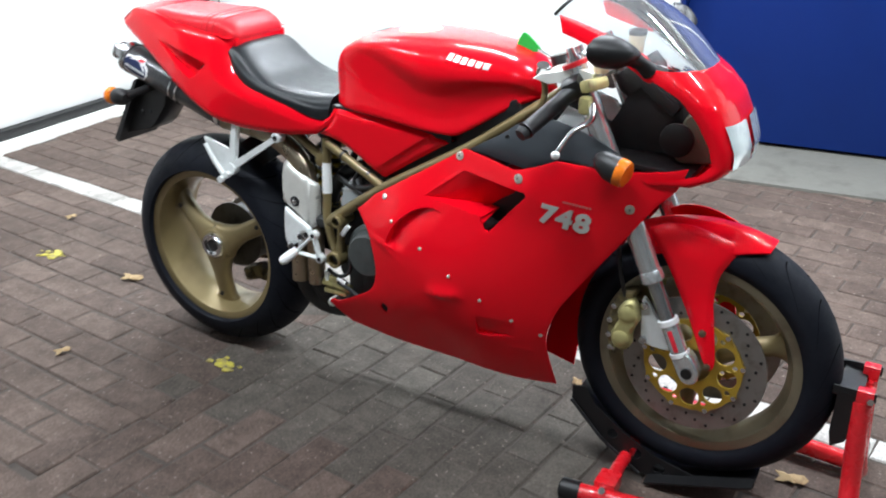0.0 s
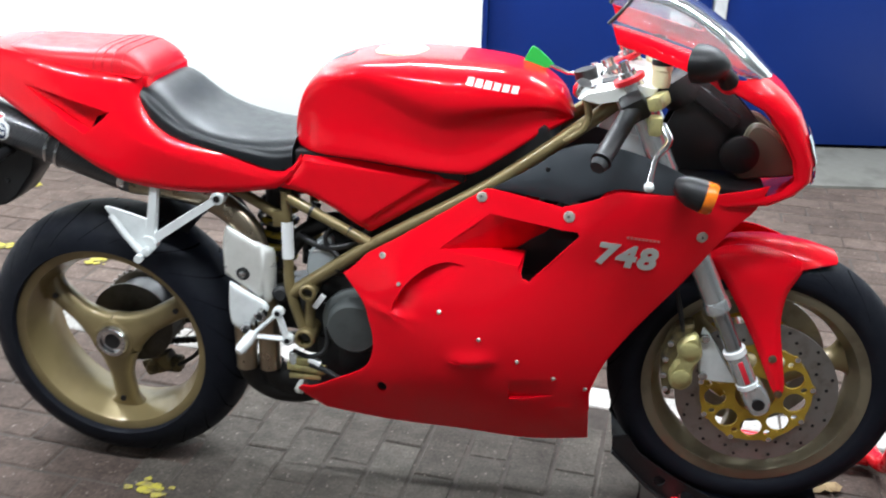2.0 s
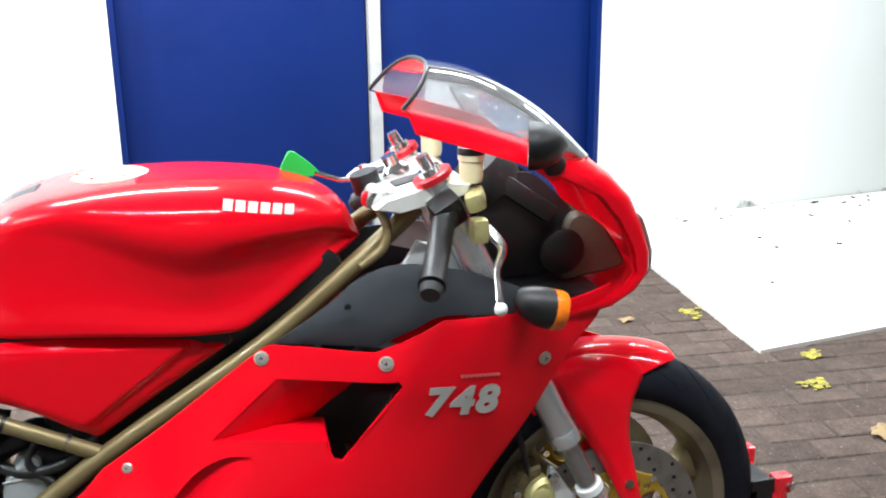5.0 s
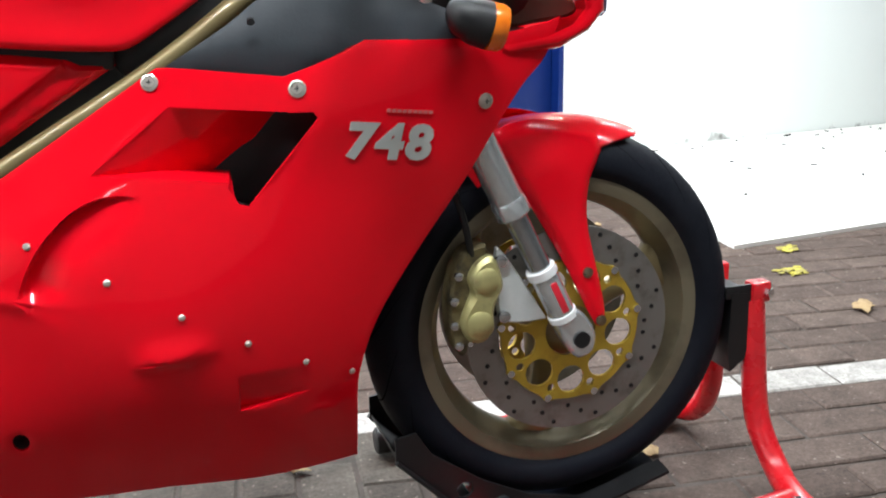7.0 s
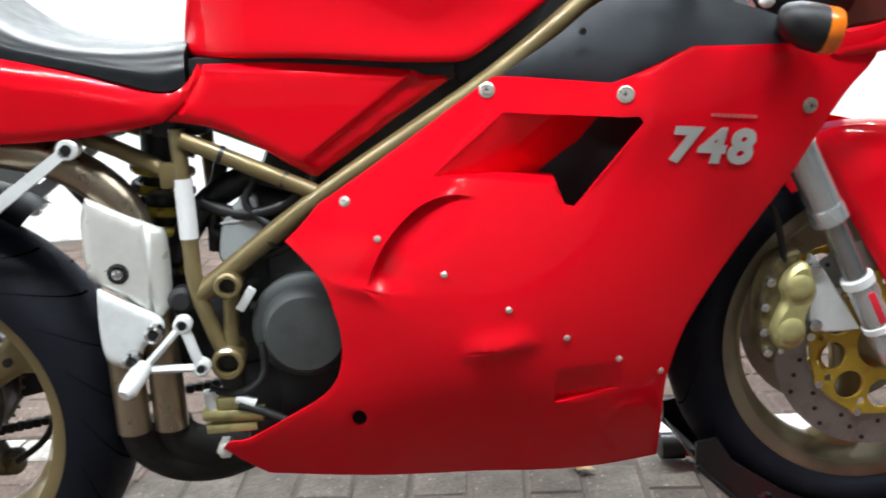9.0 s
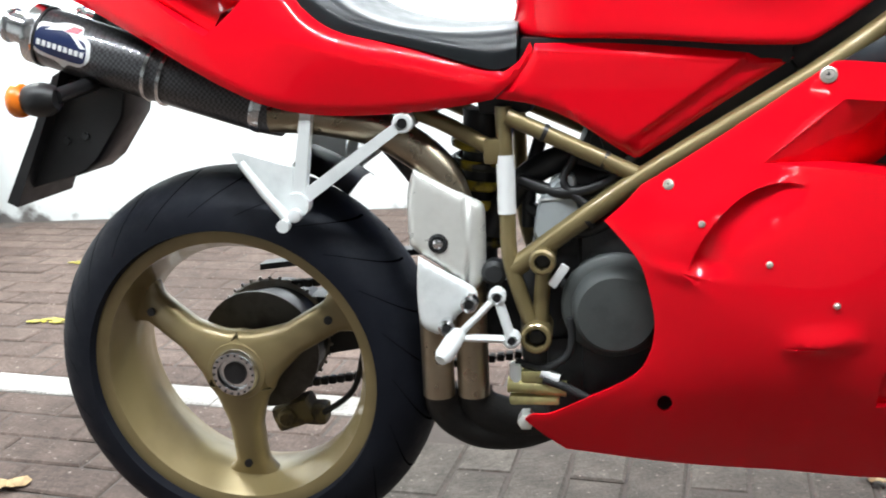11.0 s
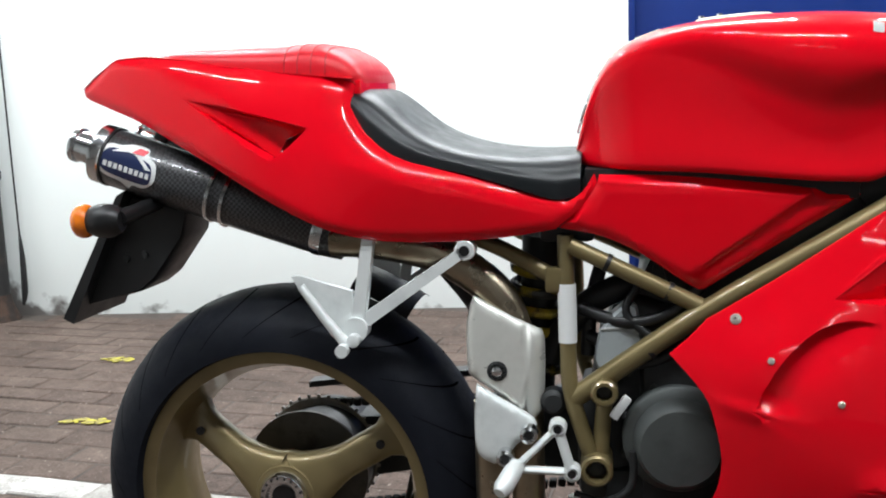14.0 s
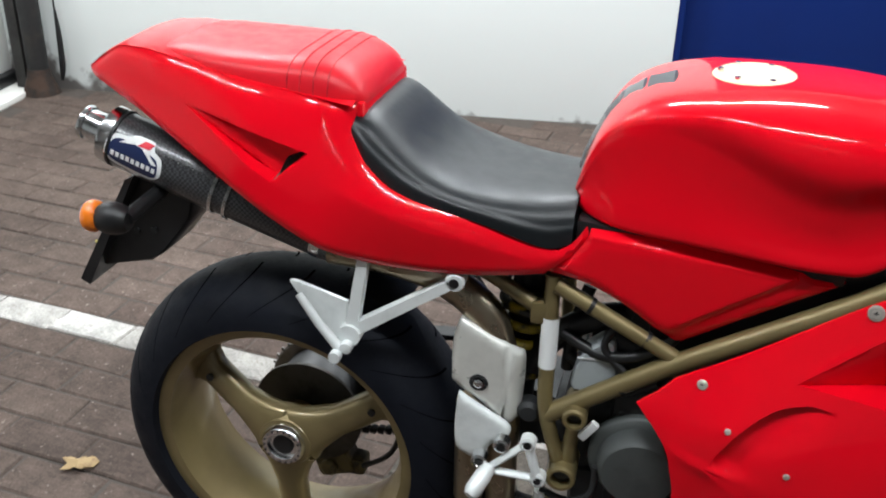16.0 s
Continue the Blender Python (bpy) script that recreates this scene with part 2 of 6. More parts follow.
def wall_material():
    m, t, b = nodes_of("white_painted_brick")
    geo = t.nodes.new("ShaderNodeNewGeometry")
    n = t.nodes.new("ShaderNodeTexNoise")
    n.inputs["Scale"].default_value, n.inputs["Detail"].default_value = 9, 9
    t.links.new(geo.outputs["Position"], n.inputs["Vector"])
    # grime that rose from the floor, broken up by noise
    sep = t.nodes.new("ShaderNodeSeparateXYZ")
    t.links.new(geo.outputs["Position"], sep.inputs[0])
    low = t.nodes.new("ShaderNodeMapRange")
    low.inputs[1].default_value, low.inputs[2].default_value, low.inputs[3].default_value, low.inputs[4].default_value = 0, 0.22, 0.20, -0.25
    t.links.new(sep.outputs["Z"], low.inputs[0])
    left = t.nodes.new("ShaderNodeMapRange")
    left.inputs[1].default_value, left.inputs[2].default_value, left.inputs[3].default_value, left.inputs[4].default_value = -2.20, -1.72, 0.34, -0.06
    t.links.new(sep.outputs["X"], left.inputs[0])
    s1 = t.nodes.new("ShaderNodeMath")
    s1.operation = "ADD"
    t.links.new(low.outputs[0], s1.inputs[0])
    t.links.new(left.outputs[0], s1.inputs[1])
    s2 = t.nodes.new("ShaderNodeMath")
    s2.operation = "ADD"
    t.links.new(s1.outputs[0], s2.inputs[0])
    t.links.new(n.outputs["Fac"], s2.inputs[1])
    r = t.nodes.new("ShaderNodeMapRange")
    r.inputs[1].default_value, r.inputs[2].default_value = 0.66, 0.80
    t.links.new(s2.outputs[0], r.inputs[0])
    t.links.new(mix_rgb(t, (0.79, 0.83, 0.81), (0.16, 0.15, 0.14), r.outputs[0]), b.inputs["Base Color"])
    b.inputs["Roughness"].default_value = 0.6
    # roller texture under the paint
    bump(t, b, noise_fac(t, 40, 0.2, 0.8), 0.04, 0.003)
    return m


WALL = wall_material()


# ---- mesh helpers ----
def mesh_of(name, verts, faces, angle=38):
    me = bpy.data.meshes.new(name)
    me.from_pydata([tuple(v) for v in verts], [], [tuple(f) for f in faces])
    me.validate()
    me.update()
    me.polygons.foreach_set("use_smooth", [True] * len(me.polygons))
    me.set_sharp_from_angle(angle=radians(angle))
    return me


class Shape:
    """Vertices and faces that are gathered into one mesh."""

    def __init__(self):
        self.v, self.f = [], []

    def add(self, verts, faces):
        k = len(self.v)
        self.v += [Vector(p) for p in verts]
        self.f += [tuple(i + k for i in f) for f in faces]
        return self

    def box(self, c, size, bevel=0.004, m=None):
        bm = bmesh.new()
        bmesh.ops.create_cube(bm, size=1)
        for p in bm.verts:
            p.co = Vector((p.co.x * size[0], p.co.y * size[1], p.co.z * size[2]))
        if bevel:
            bmesh.ops.bevel(bm, geom=bm.edges[:], offset=bevel, segments=2, profile=0.6, affect="EDGES")
        place = Matrix.Translation(c) @ (m or Matrix())
        bm.verts.index_update()
        self.add([place @ p.co for p in bm.verts], [[q.index for q in f.verts] for f in bm.faces])
        bm.free()
        return self

    def tube(self, pts, r, n=14, caps=True, smooth=0, flat=1.0):
        pts = [Vector(p) for p in pts]
        rr = list(r) if isinstance(r, (list, tuple)) else [r] * len(pts)
        if smooth:
            pts, rr = spline(pts, smooth, rr)
        rings, up = [], None
        for i, p in enumerate(pts):
            d = (pts[min(i + 1, len(pts) - 1)] - pts[max(i - 1, 0)]).normalized()
            if up is None:
                up = d.orthogonal().normalized() if abs(d.z) > 0.9 else Vector((0, 0, 1)).cross(d).normalized()
            up = (up - d * up.dot(d)).normalized()
            side = d.cross(up)
            rings.append([p + (up * math.cos(a) + side * math.sin(a) * flat) * rr[i] for a in (2 * math.pi * k / n for k in range(n))])
        vs = [q for ring in rings for q in ring]
        fs = [(i * n + k, i * n + (k + 1) % n, (i + 1) * n + (k + 1) % n, (i + 1) * n + k) for i in range(len(pts) - 1) for k in range(n)]
        if caps:
            fs += [tuple(range(n))[::-1], tuple(range((len(pts) - 1) * n, len(pts) * n))]
        return self.add(vs, fs)

    def lathe(self, profile, centre, axis=(0, -1, 0), n=48, closed=False):
        """profile: (radius, along the axis)."""
        ax = Vector(axis).normalized()
        a = Vector((1, 0, 0)) if abs(ax.x) < 0.9 else Vector((0, 0, 1))
        a = (a - ax * a.dot(ax)).normalized()
        b = ax.cross(a)
        c = Vector(centre)
        vs = [c + ax * h + (a * math.cos(w) + b * math.sin(w)) * r for r, h in profile for w in (2 * math.pi * k / n for k in range(n))]
        m = len(profile)
        rows = m if closed else m - 1
        fs = [(i * n + k, i * n + (k + 1) % n, ((i + 1) % m) * n + (k + 1) % n, ((i + 1) % m) * n + k) for i in range(rows) for k in range(n)]
        if not closed:
            fs += [tuple(range(n))[::-1], tuple(range((m - 1) * n, m * n))]
        return self.add(vs, fs)

    def loft(self, rings, closed_ring=True, caps=True):
        n = len(rings[0])
        vs = [q for ring in rings for q in ring]
        last = n if closed_ring else n - 1
        fs = [(i * n + k, i * n + (k + 1) % n, (i + 1) * n + (k + 1) % n, (i + 1) * n + k) for i in range(len(rings) - 1) for k in range(last)]
        if caps and closed_ring:
            fs += [tuple(range(n))[::-1], tuple(range((len(rings) - 1) * n, len(rings) * n))]
        return self.add(vs, fs)

    def prism(self, outline, y0, y1, bevel=0.0):
        """An outline in x, z pushed from y0 to y1, with a chamfer."""
        n = len(outline)
        cx = sum(p[0] for p in outline) / n
        cz = sum(p[1] for p in outline) / n

        def ring(y, inset):
            out = []
            for x, z in outline:
                d = math.hypot(x - cx, z - cz)
                k = 1 - inset / max(d, 1e-4)
                out.append((cx + (x - cx) * k, y, cz + (z - cz) * k))
            return out
        s = 1 if y1 > y0 else -1
        rings = [ring(y0, bevel), ring(y0 + s * bevel, 0), ring(y1 - s * bevel, 0), ring(y1, bevel)] if bevel else [ring(y0, 0), ring(y1, 0)]
        return self.loft(rings)

    def mirrored(self):
        """The same shape on the other side of the machine."""
        s = Shape()
        s.v = [Vector((p.x, -p.y, p.z)) for p in self.v]
        s.f = [tuple(reversed(f)) for f in self.f]
        return s

    def join(self, other):
        return self.add(other.v, other.f)


def spline(pts, steps, extra=None, closed=False):
    """Catmull-Rom through the points."""
    pts = [Vector(p) for p in pts]
    n, out, ex = len(pts), [], []
    for i in range(n if closed else n - 1):
        if closed:
            p0, p1, p2, p3 = pts[i - 1], pts[i], pts[(i + 1) % n], pts[(i + 2) % n]
        else:
            p0, p1, p2, p3 = pts[max(i - 1, 0)], pts[i], pts[i + 1], pts[min(i + 2, n - 1)]
        for k in range(steps):
            t = k / steps
            out.append(0.5 * (2 * p1 + (p2 - p0) * t + (2 * p0 - 5 * p1 + 4 * p2 - p3) * t * t + (3 * p1 - p0 - 3 * p2 + p3) * t ** 3))
            if extra:
                ex.append(extra[i] * (1 - t) + extra[(i + 1) % n] * t)
    if not closed:
        out.append(pts[-1])
        if extra:
            ex.append(extra[-1])
    return (out, ex) if extra else out


def curve(table, x):
    """Smooth value at x from rows of (x, value)."""
    if x <= table[0][0]:
        return table[0][1]
    n = len(table)
    for i in range(n - 1):
        (x0, y0), (x1, y1) = table[i], table[i + 1]
        if x <= x1:
            h = x1 - x0
            s = (y1 - y0) / h
            s0 = (y0 - table[i - 1][1]) / (x0 - table[i - 1][0]) if i else s
            s1 = (table[i + 2][1] - y1) / (table[i + 2][0] - x1) if i + 2 < n else s
            m0, m1 = (s + s0) / 2, (s + s1) / 2
            t = (x - x0) / h
            return (2 * t ** 3 - 3 * t * t + 1) * y0 + (t ** 3 - 2 * t * t + t) * h * m0 + (3 * t * t - 2 * t ** 3) * y1 + (t ** 3 - t * t) * h * m1
    return table[-1][1]


def soft_outline(pts, steps=6, corners=()):
    """A closed outline, rounded between its corners (indices)."""
    n, out = len(pts), []
    c = set(corners)
    for i in range(n):
        p0, p1, p2, p3 = (Vector((*pts[(i + k) % n], 0)) for k in (-1, 0, 1, 2))
        if i in c:
            p0 = p1
        if (i + 1) % n in c:
            p3 = p2
        for k in range(steps):
            t = k / steps
            q = 0.5 * (2 * p1 + (p2 - p0) * t + (2 * p0 - 5 * p1 + 4 * p2 - p3) * t * t + (3 * p1 - p0 - 3 * p2 + p3) * t ** 3)
            out.append((q.x, q.y))
    return out


def inside(x, z, poly):
    hit, j = False, len(poly) - 1
    for i in range(len(poly)):
        (xi, zi), (xj, zj) = poly[i], poly[j]
        if (zi > z) != (zj > z) and x < (xj - xi) * (z - zi) / (zj - zi) + xi:
            hit = not hit
        j = i
    return hit


def near(x, z, line, shut=False):
    """Distance from (x, z) to a polyline."""
    best = 9
    seq = list(zip(line, line[1:])) + ([(line[-1], line[0])] if shut else [])
    for (ax, az), (bx, bz) in seq:
        dx, dz = bx - ax, bz - az
        t = max(0, min(1, ((x - ax) * dx + (z - az) * dz) / (dx * dx + dz * dz + 1e-12)))
        best = min(best, math.hypot(x - ax - t * dx, z - az - t * dz))
    return best


def sheet(outline, width, thick=0.004, step=0.014, holes=(), creases=(), roll=0.004, soft=0.0):
    """A moulded panel: outline in x, z; width(x, z) is its distance from the middle plane; its rim is rolled in."""
    import mathutils
    loops = [list(outline)] + [list(h) for h in holes]
    pts, edges = [], []
    for lp in loops:
        k = len(pts)
        pts += [Vector(p) for p in lp]
        edges += [(k + i, k + (i + 1) % len(lp)) for i in range(len(lp))]
    for cr in creases:
        k = len(pts)
        pts += [Vector(p) for p in cr]
        edges += [(k + i, k + i + 1) for i in range(len(cr) - 1)]
    xs, zs = [p[0] for p in outline], [p[1] for p in outline]
    row = 0
    z = min(zs) + step * 0.5
    while z < max(zs):
        x = min(xs) + step * (0.25 + 0.5 * (row % 2))
        while x < max(xs):
            if inside(x, z, outline) and not any(inside(x, z, h) for h in holes) and min(near(x, z, lp, True) for lp in loops) > step * 0.45 \
                    and all(near(x, z, c) > step * 0.3 for c in creases):
                pts.append(Vector((x, z)))
            x += step
        z += step * 0.87
        row += 1
    vs, _, fs, _, _, _ = mathutils.geometry.delaunay_2d_cdt(pts, edges, [], 0, 1e-5)
    keep = []
    for f in fs:
        cx, cz = sum(vs[i][0] for i in f) / len(f), sum(vs[i][1] for i in f) / len(f)
        if inside(cx, cz, outline) and not any(inside(cx, cz, h) for h in holes):
            keep.append(tuple(f))
    count = {}
    for f in keep:
        for a, b in zip(f, f[1:] + f[:1]):
            count[(a, b)] = count.get((a, b), 0) + 1
    rim = [(a, b) for a, b in count if (b, a) not in count]
    on_rim = {i for e in rim for i in e}
    n = len(vs)
    def rolled(i, p):
        if not soft:
            return roll if i in on_rim else 0
        return roll * max(0, 1 - near(p[0], p[1], outline, True) / soft) ** 2
    outer = [Vector((p[0], -(width(p[0], p[1]) - rolled(i, p)), p[1])) for i, p in enumerate(vs)]
    inner = [Vector((p.x, p.y + thick, p.z)) for p in outer]
    s = Shape()
    faces = [f for f in keep] + [tuple(i + n for i in reversed(f)) for f in keep] + [(b, a, a + n, b + n) for a, b in rim]
    # the side towards -y has to face outwards
    if keep:
        a, b, c = (outer[i] for i in keep[0][:3])
        if (b - a).cross(c - a).y > 0:
            faces = [tuple(reversed(f)) for f in faces]
    return s.add(outer + inner, faces)


def spread(rows):
    """A smooth width field through rows of (x, z, width): thin-plate spline."""
    p = np.array(rows, float)
    n = len(p)

    def k(d2):
        return 0.5 * d2 * np.log(d2 + 1e-9)
    d2 = ((p[:, None, :2] - p[None, :, :2]) ** 2).sum(-1)
    a = np.zeros((n + 3, n + 3))
    a[:n, :n] = k(d2) + np.eye(n) * 2e-4
    a[:n, n], a[:n, n + 1:], a[n, :n], a[n + 1:, :n] = 1, p[:, :2], 1, p[:, :2].T
    w = np.linalg.solve(a, np.r_[p[:, 2], 0, 0, 0])

    def field(x, z):
        e = (p[:, 0] - x) ** 2 + (p[:, 1] - z) ** 2
        return float(w[:n] @ k(e) + w[n] + w[n + 1] * x + w[n + 2] * z)
    return field


def thing(name, at, label, category, group="", kind=""):
    ob = new(name)
    ob.location = at
    ob.empty_display_size = 0.1
    return tagged(ob, label, category, group, kind)


# The machine stands a little askew in its stand: its middle plane against the room's axes.
LEANING = Matrix.Translation((0, 0.035, 0)) @ pose(0, 0, 0, 0, 0, -1.9)
UNLEAN = LEANING.inverted()
FIXED = set()


def settled(shape):
    """The shape, given in room coordinates, in the machine's own."""
    s = Shape()
    return s.add([UNLEAN @ p for p in shape.v], shape.f)


def part(name, shape, mat, parent, label="", angle=38, own=False):
    """One mesh under a thing (an Empty) or under a part (a mesh). Parts on the machine's near side are given in room
    coordinates, those about its middle plane (own) in its own."""
    on_bike = parent.name == "motorcycle"
    if isinstance(shape, Shape):
        near_side = on_bike and not own and max(p.y for p in shape.v) < -0.03
        if near_side or parent.name in FIXED:
            shape = settled(shape)
        me = mesh_of(name, shape.v, shape.f, angle)
    else:
        near_side, me = False, shape
    if mat and not me.materials:
        me.materials.append(mat)
    ob = new(name, me)
    if near_side or parent.name in FIXED:
        FIXED.add(ob.name)
    ob.parent = parent
    if parent.type == "EMPTY":
        ob.matrix_basis = parent.matrix_basis.inverted() @ (LEANING if on_bike else Matrix())
    return tagged(ob, label)


def solid(name, shape, mat, label, category, group="", kind="", m=None, angle=38):
    """A thing that is one mesh."""
    me = mesh_of(name, shape.v, shape.f, angle)
    me.materials.append(mat)
    ob = new(name, me)
    if m:
        ob.matrix_basis = m
    return tagged(ob, label, category, group, kind)


def letters(text, size, shear=0.0, depth=0.0008, width=1.0):
    """The text as a mesh, lying in x, z and facing -y."""
    c = bpy.data.curves.new("letters", "FONT")
    c.body, c.size, c.shear, c.extrude, c.offset = text, size, shear, depth, 0.044 * size
    c.resolution_u = 3
    c.space_character = 1.14
    ob = bpy.data.objects.new("letters", c)
    scene.collection.objects.link(ob)
    bpy.context.view_layer.update()
    me = bpy.data.meshes.new_from_object(ob.evaluated_get(bpy.context.evaluated_depsgraph_get()))
    bpy.data.objects.remove(ob)
    s = Shape()
    return s.add([(v.co.x * width, -v.co.z, v.co.y) for v in me.vertices], [tuple(p.vertices) for p in me.polygons])


# ---- the room ----
def room_box(name, u0, u1, v0, v1, z0, z1, mat, label, bevel=0.004, category="wall", kind="structure"):
    s = Shape().box(((u0 + u1) / 2, (v0 + v1) / 2, (z0 + z1) / 2), (u1 - u0, v1 - v0, z1 - z0), bevel)
    return solid(name, s, mat, label, category, kind=kind, m=ROOM)


ground = solid("ground", Shape().box((0.6, -0.6, -0.1542), (12, 9, 0.3), 0), JOINT, "sandy bed under the brick paving", "ground", kind="structure")
DOOR_U0, DOOR_U1, DOOR_TOP = 0.56, 2.785, 2.35
room_box("wall_north_left", -3.6, DOOR_U0, 0.0, 0.25, -0.02, 2.9, WALL, "white-painted brick wall, grimy at its foot")
room_box("wall_north_right", DOOR_U1, 6.2, 0.0, 0.25, -0.02, 2.9, WALL, "white-painted brick wall beside the blue door")
room_box("wall_north_head", DOOR_U0, DOOR_U1, 0.0, 0.25, DOOR_TOP, 2.9, WALL, "white-painted wall over the blue door")
# unseen walls and ceiling, added and kept dark to cut fill and reflections
room_box("wall_south", -3.6, 6.2, -6.6, -6.4, -0.02, 2.9, DARK_WALL, "unseen dark grey wall added to close the bay")
room_box("wall_east", 6.0, 6.2, -6.4, 0.0, -0.02, 2.9, DARK_WALL, "unseen dark grey side wall, added")
room_box("ceiling", -3.6, 6.2, -6.6, 0.25, 2.9, 3.1, CEILING, "unseen grey ceiling added over the bay", category="ceiling")

door = room_box("door_1", DOOR_U0, DOOR_U1, 0.16, 0.19, 0.0, DOOR_TOP, JOINT, "blue-painted steel double door, shut", category="door")
door.name = "door_1"


def door_leaf(u0, u1):
    s = Shape().box(((u0 + u1) / 2, 0.10, 1.18), (u1 - u0, 0.05, 2.30), 0.004)
    ob = part("door_leaf", s, BLUE, door, "blue-painted steel leaf")
    return ob


MID = 1.665
door_leaf(DOOR_U0 + 0.03, MID - 0.035)
door_leaf(MID + 0.035, DOOR_U1 - 0.03)
part("meeting_post", Shape().box((MID, 0.085, 1.18), (0.055, 0.07, 2.32), 0.006), POST, door, "pale grey metal meeting post")
part("door_frame", Shape().box((DOOR_U0 + 0.013, 0.09, 1.18), (0.026, 0.16, 2.35), 0.003), BLUE, door)
part("door_frame", Shape().box((DOOR_U1 - 0.013, 0.09, 1.18), (0.026, 0.16, 2.35), 0.003), BLUE, door)
room_box("sill", DOOR_U0 - 0.05, DOOR_U1 + 0.03, -0.50, 0.16, -0.05, 0.012, CONCRETE, "bare grey concrete strip before the blue door", 0.006, "sill")

# white painted apron on the floor beside the door
ap = [(2.585, 1.20), (5.9, 1.53), (5.7, 3.16), (2.79, 2.88)]
solid("painted_apron", Shape().add([(x, y, z) for z in (-0.02, 0.014) for x, y in ap],
      [(3, 2, 1, 0), (4, 5, 6, 7), (0, 1, 5, 4), (1, 2, 6, 5), (2, 3, 7, 6), (3, 0, 4, 7)]), PATCH,
      "white-painted concrete apron with crumbs of dirt", "floor paint", kind="structure")

# left: white roller shutter with a rubber foot over a bright threshold
SH = pose(-2.24, 2.36, 0, 0, 0, 3)
sh = Shape()
for k in range(4):
    sh.box((-0.06, -2.2, 0.39 + 0.64 * k), (0.03, 4.6, 0.639), 0.003)
shutter = thing("door_2", (-2.24, 2.36, 0), "white panelled sectional door, shut, with black rubber foot", "garage door", kind="structure")
shutter.rotation_euler = (0, 0, radians(3))
bpy.context.view_layer.update()


def local_part(name, shape, mat, parent, label=""):
    ob = part(name, shape, mat, parent, label)
    ob.matrix_basis = Matrix()
    return ob


local_part("curtain", sh, SHUTTER, shutter, "white door panels")
local_part("rubber_seal", Shape().box((-0.035, -2.2, 0.044), (0.05, 4.6, 0.05), 0.010), BLACK, shutter, "black rubber seal")
solid("threshold", Shape().box((-0.0, -2.2, 0.004), (0.20, 4.5, 0.03), 0.004), PATCH, "white-painted threshold strip under the garage door", "threshold", kind="structure", m=SH)
room_box("wall_west", -2.9, -2.62, -6.4, 0.0, -0.02, 2.9, WALL, "white wall behind the garage door")

# drain pipe and shutter guide in the corner
pipe = thing("drain_pipe", (-2.098, 2.30, 0), "grimy dark grey drainpipe in the wall corner", "pipe")
part("pipe", Shape().tube([(-2.098, 2.30, 0.0), (-2.098, 2.30, 2.9)], 0.045, 20), BLACK_PIPE, pipe)
for z in (0.62, 2.0):
    part("bracket", Shape().lathe([(0.052, -0.02), (0.056, -0.015), (0.056, 0.015), (0.052, 0.02)], (-2.098, 2.30, z), (0, 0, 1), 24).box((-2.098, 2.35, z), (0.03, 0.06, 0.03), 0.004), GRIME, pipe)
part("foot", Shape().lathe([(0.080, 0.0), (0.070, 0.03), (0.054, 0.07), (0.047, 0.11)], (-2.098, 2.30, 0), (0, 0, 1), 14), RUST, pipe, "crumbling rusty foot")
solid("shutter_guide", Shape().box((-2.185, 2.315, 1.4), (0.05, 0.05, 2.8), 0.004), GRIME, "dark steel guide rail of the garage door", "rail", kind="structure")
cable = Shape().tube([(-2.005, 2.345, 2.9), (-2.005, 2.345, 1.2), (-2.002, 2.34, 0.5), (-1.998, 2.335, 0.32)], 0.004, 6, smooth=4)
cable.tube([(-1.998, 2.335, 0.36), (-1.992, 2.33, 0.25), (-1.996, 2.328, 0.12), (-2.005, 2.325, 0.06)], [0.005, 0.012, 0.014, 0.006], 8, smooth=4)
solid("cable", cable, BLACK, "thin black cable hanging down the white wall", "cable")

# fluorescent fittings under the ceiling
for k, (u, v) in enumerate(LAMPS):
    f = thing("ceiling_light", (u, v, LAMP_Z), "fluorescent tube fitting on the ceiling", "ceiling light", "ceiling lights")
    part("housing", Shape().box((u, v, LAMP_Z + 0.05), (1.26, 0.12, 0.05), 0.008), SHUTTER, f)
    for dx in (-0.6, 0.6):
        part("drop_rod", Shape().tube([(u + dx * 0.7, v, LAMP_Z + 0.07), (u + dx * 0.7, v, 2.9)], 0.006, 8), SHUTTER, f)
    light = bpy.data.lights.new("fluorescent_tube", "AREA")
    light.shape, light.size, light.size_y, light.energy = "RECTANGLE", 1.2, 0.05, LAMP_W[k]
    light.color = (0.925, 0.98, 1.02)
    lo = new("fluorescent_tube", light)
    lo.matrix_world = pose(u, v, LAMP_Z + 0.015)


# ---- the motorcycle ----
BIKE = thing("motorcycle", (0.7, 0, 0), "glossy red sports motorcycle with bronze wheels in a front-wheel stand", "motorcycle")
RX, RZ = 0.0, 0.311          # rear axle
REAR_MID = -0.016            # the rear rim is dished towards the near side
FX, FZ = 1.395, 0.338        # front axle


def both(name, shape, mat, label="", parent=None, angle=38):
    """A piece of the near side, given in room coordinates, and its mirror image on the far side."""
    s = settled(shape)
    p = parent or BIKE
    a = part(name, s, mat, p, label, angle, own=True)
    if parent is None:
        FIXED.add(a.name)
    b = part(name, s.mirrored(), mat, p, label, angle, own=True)
    return a, b


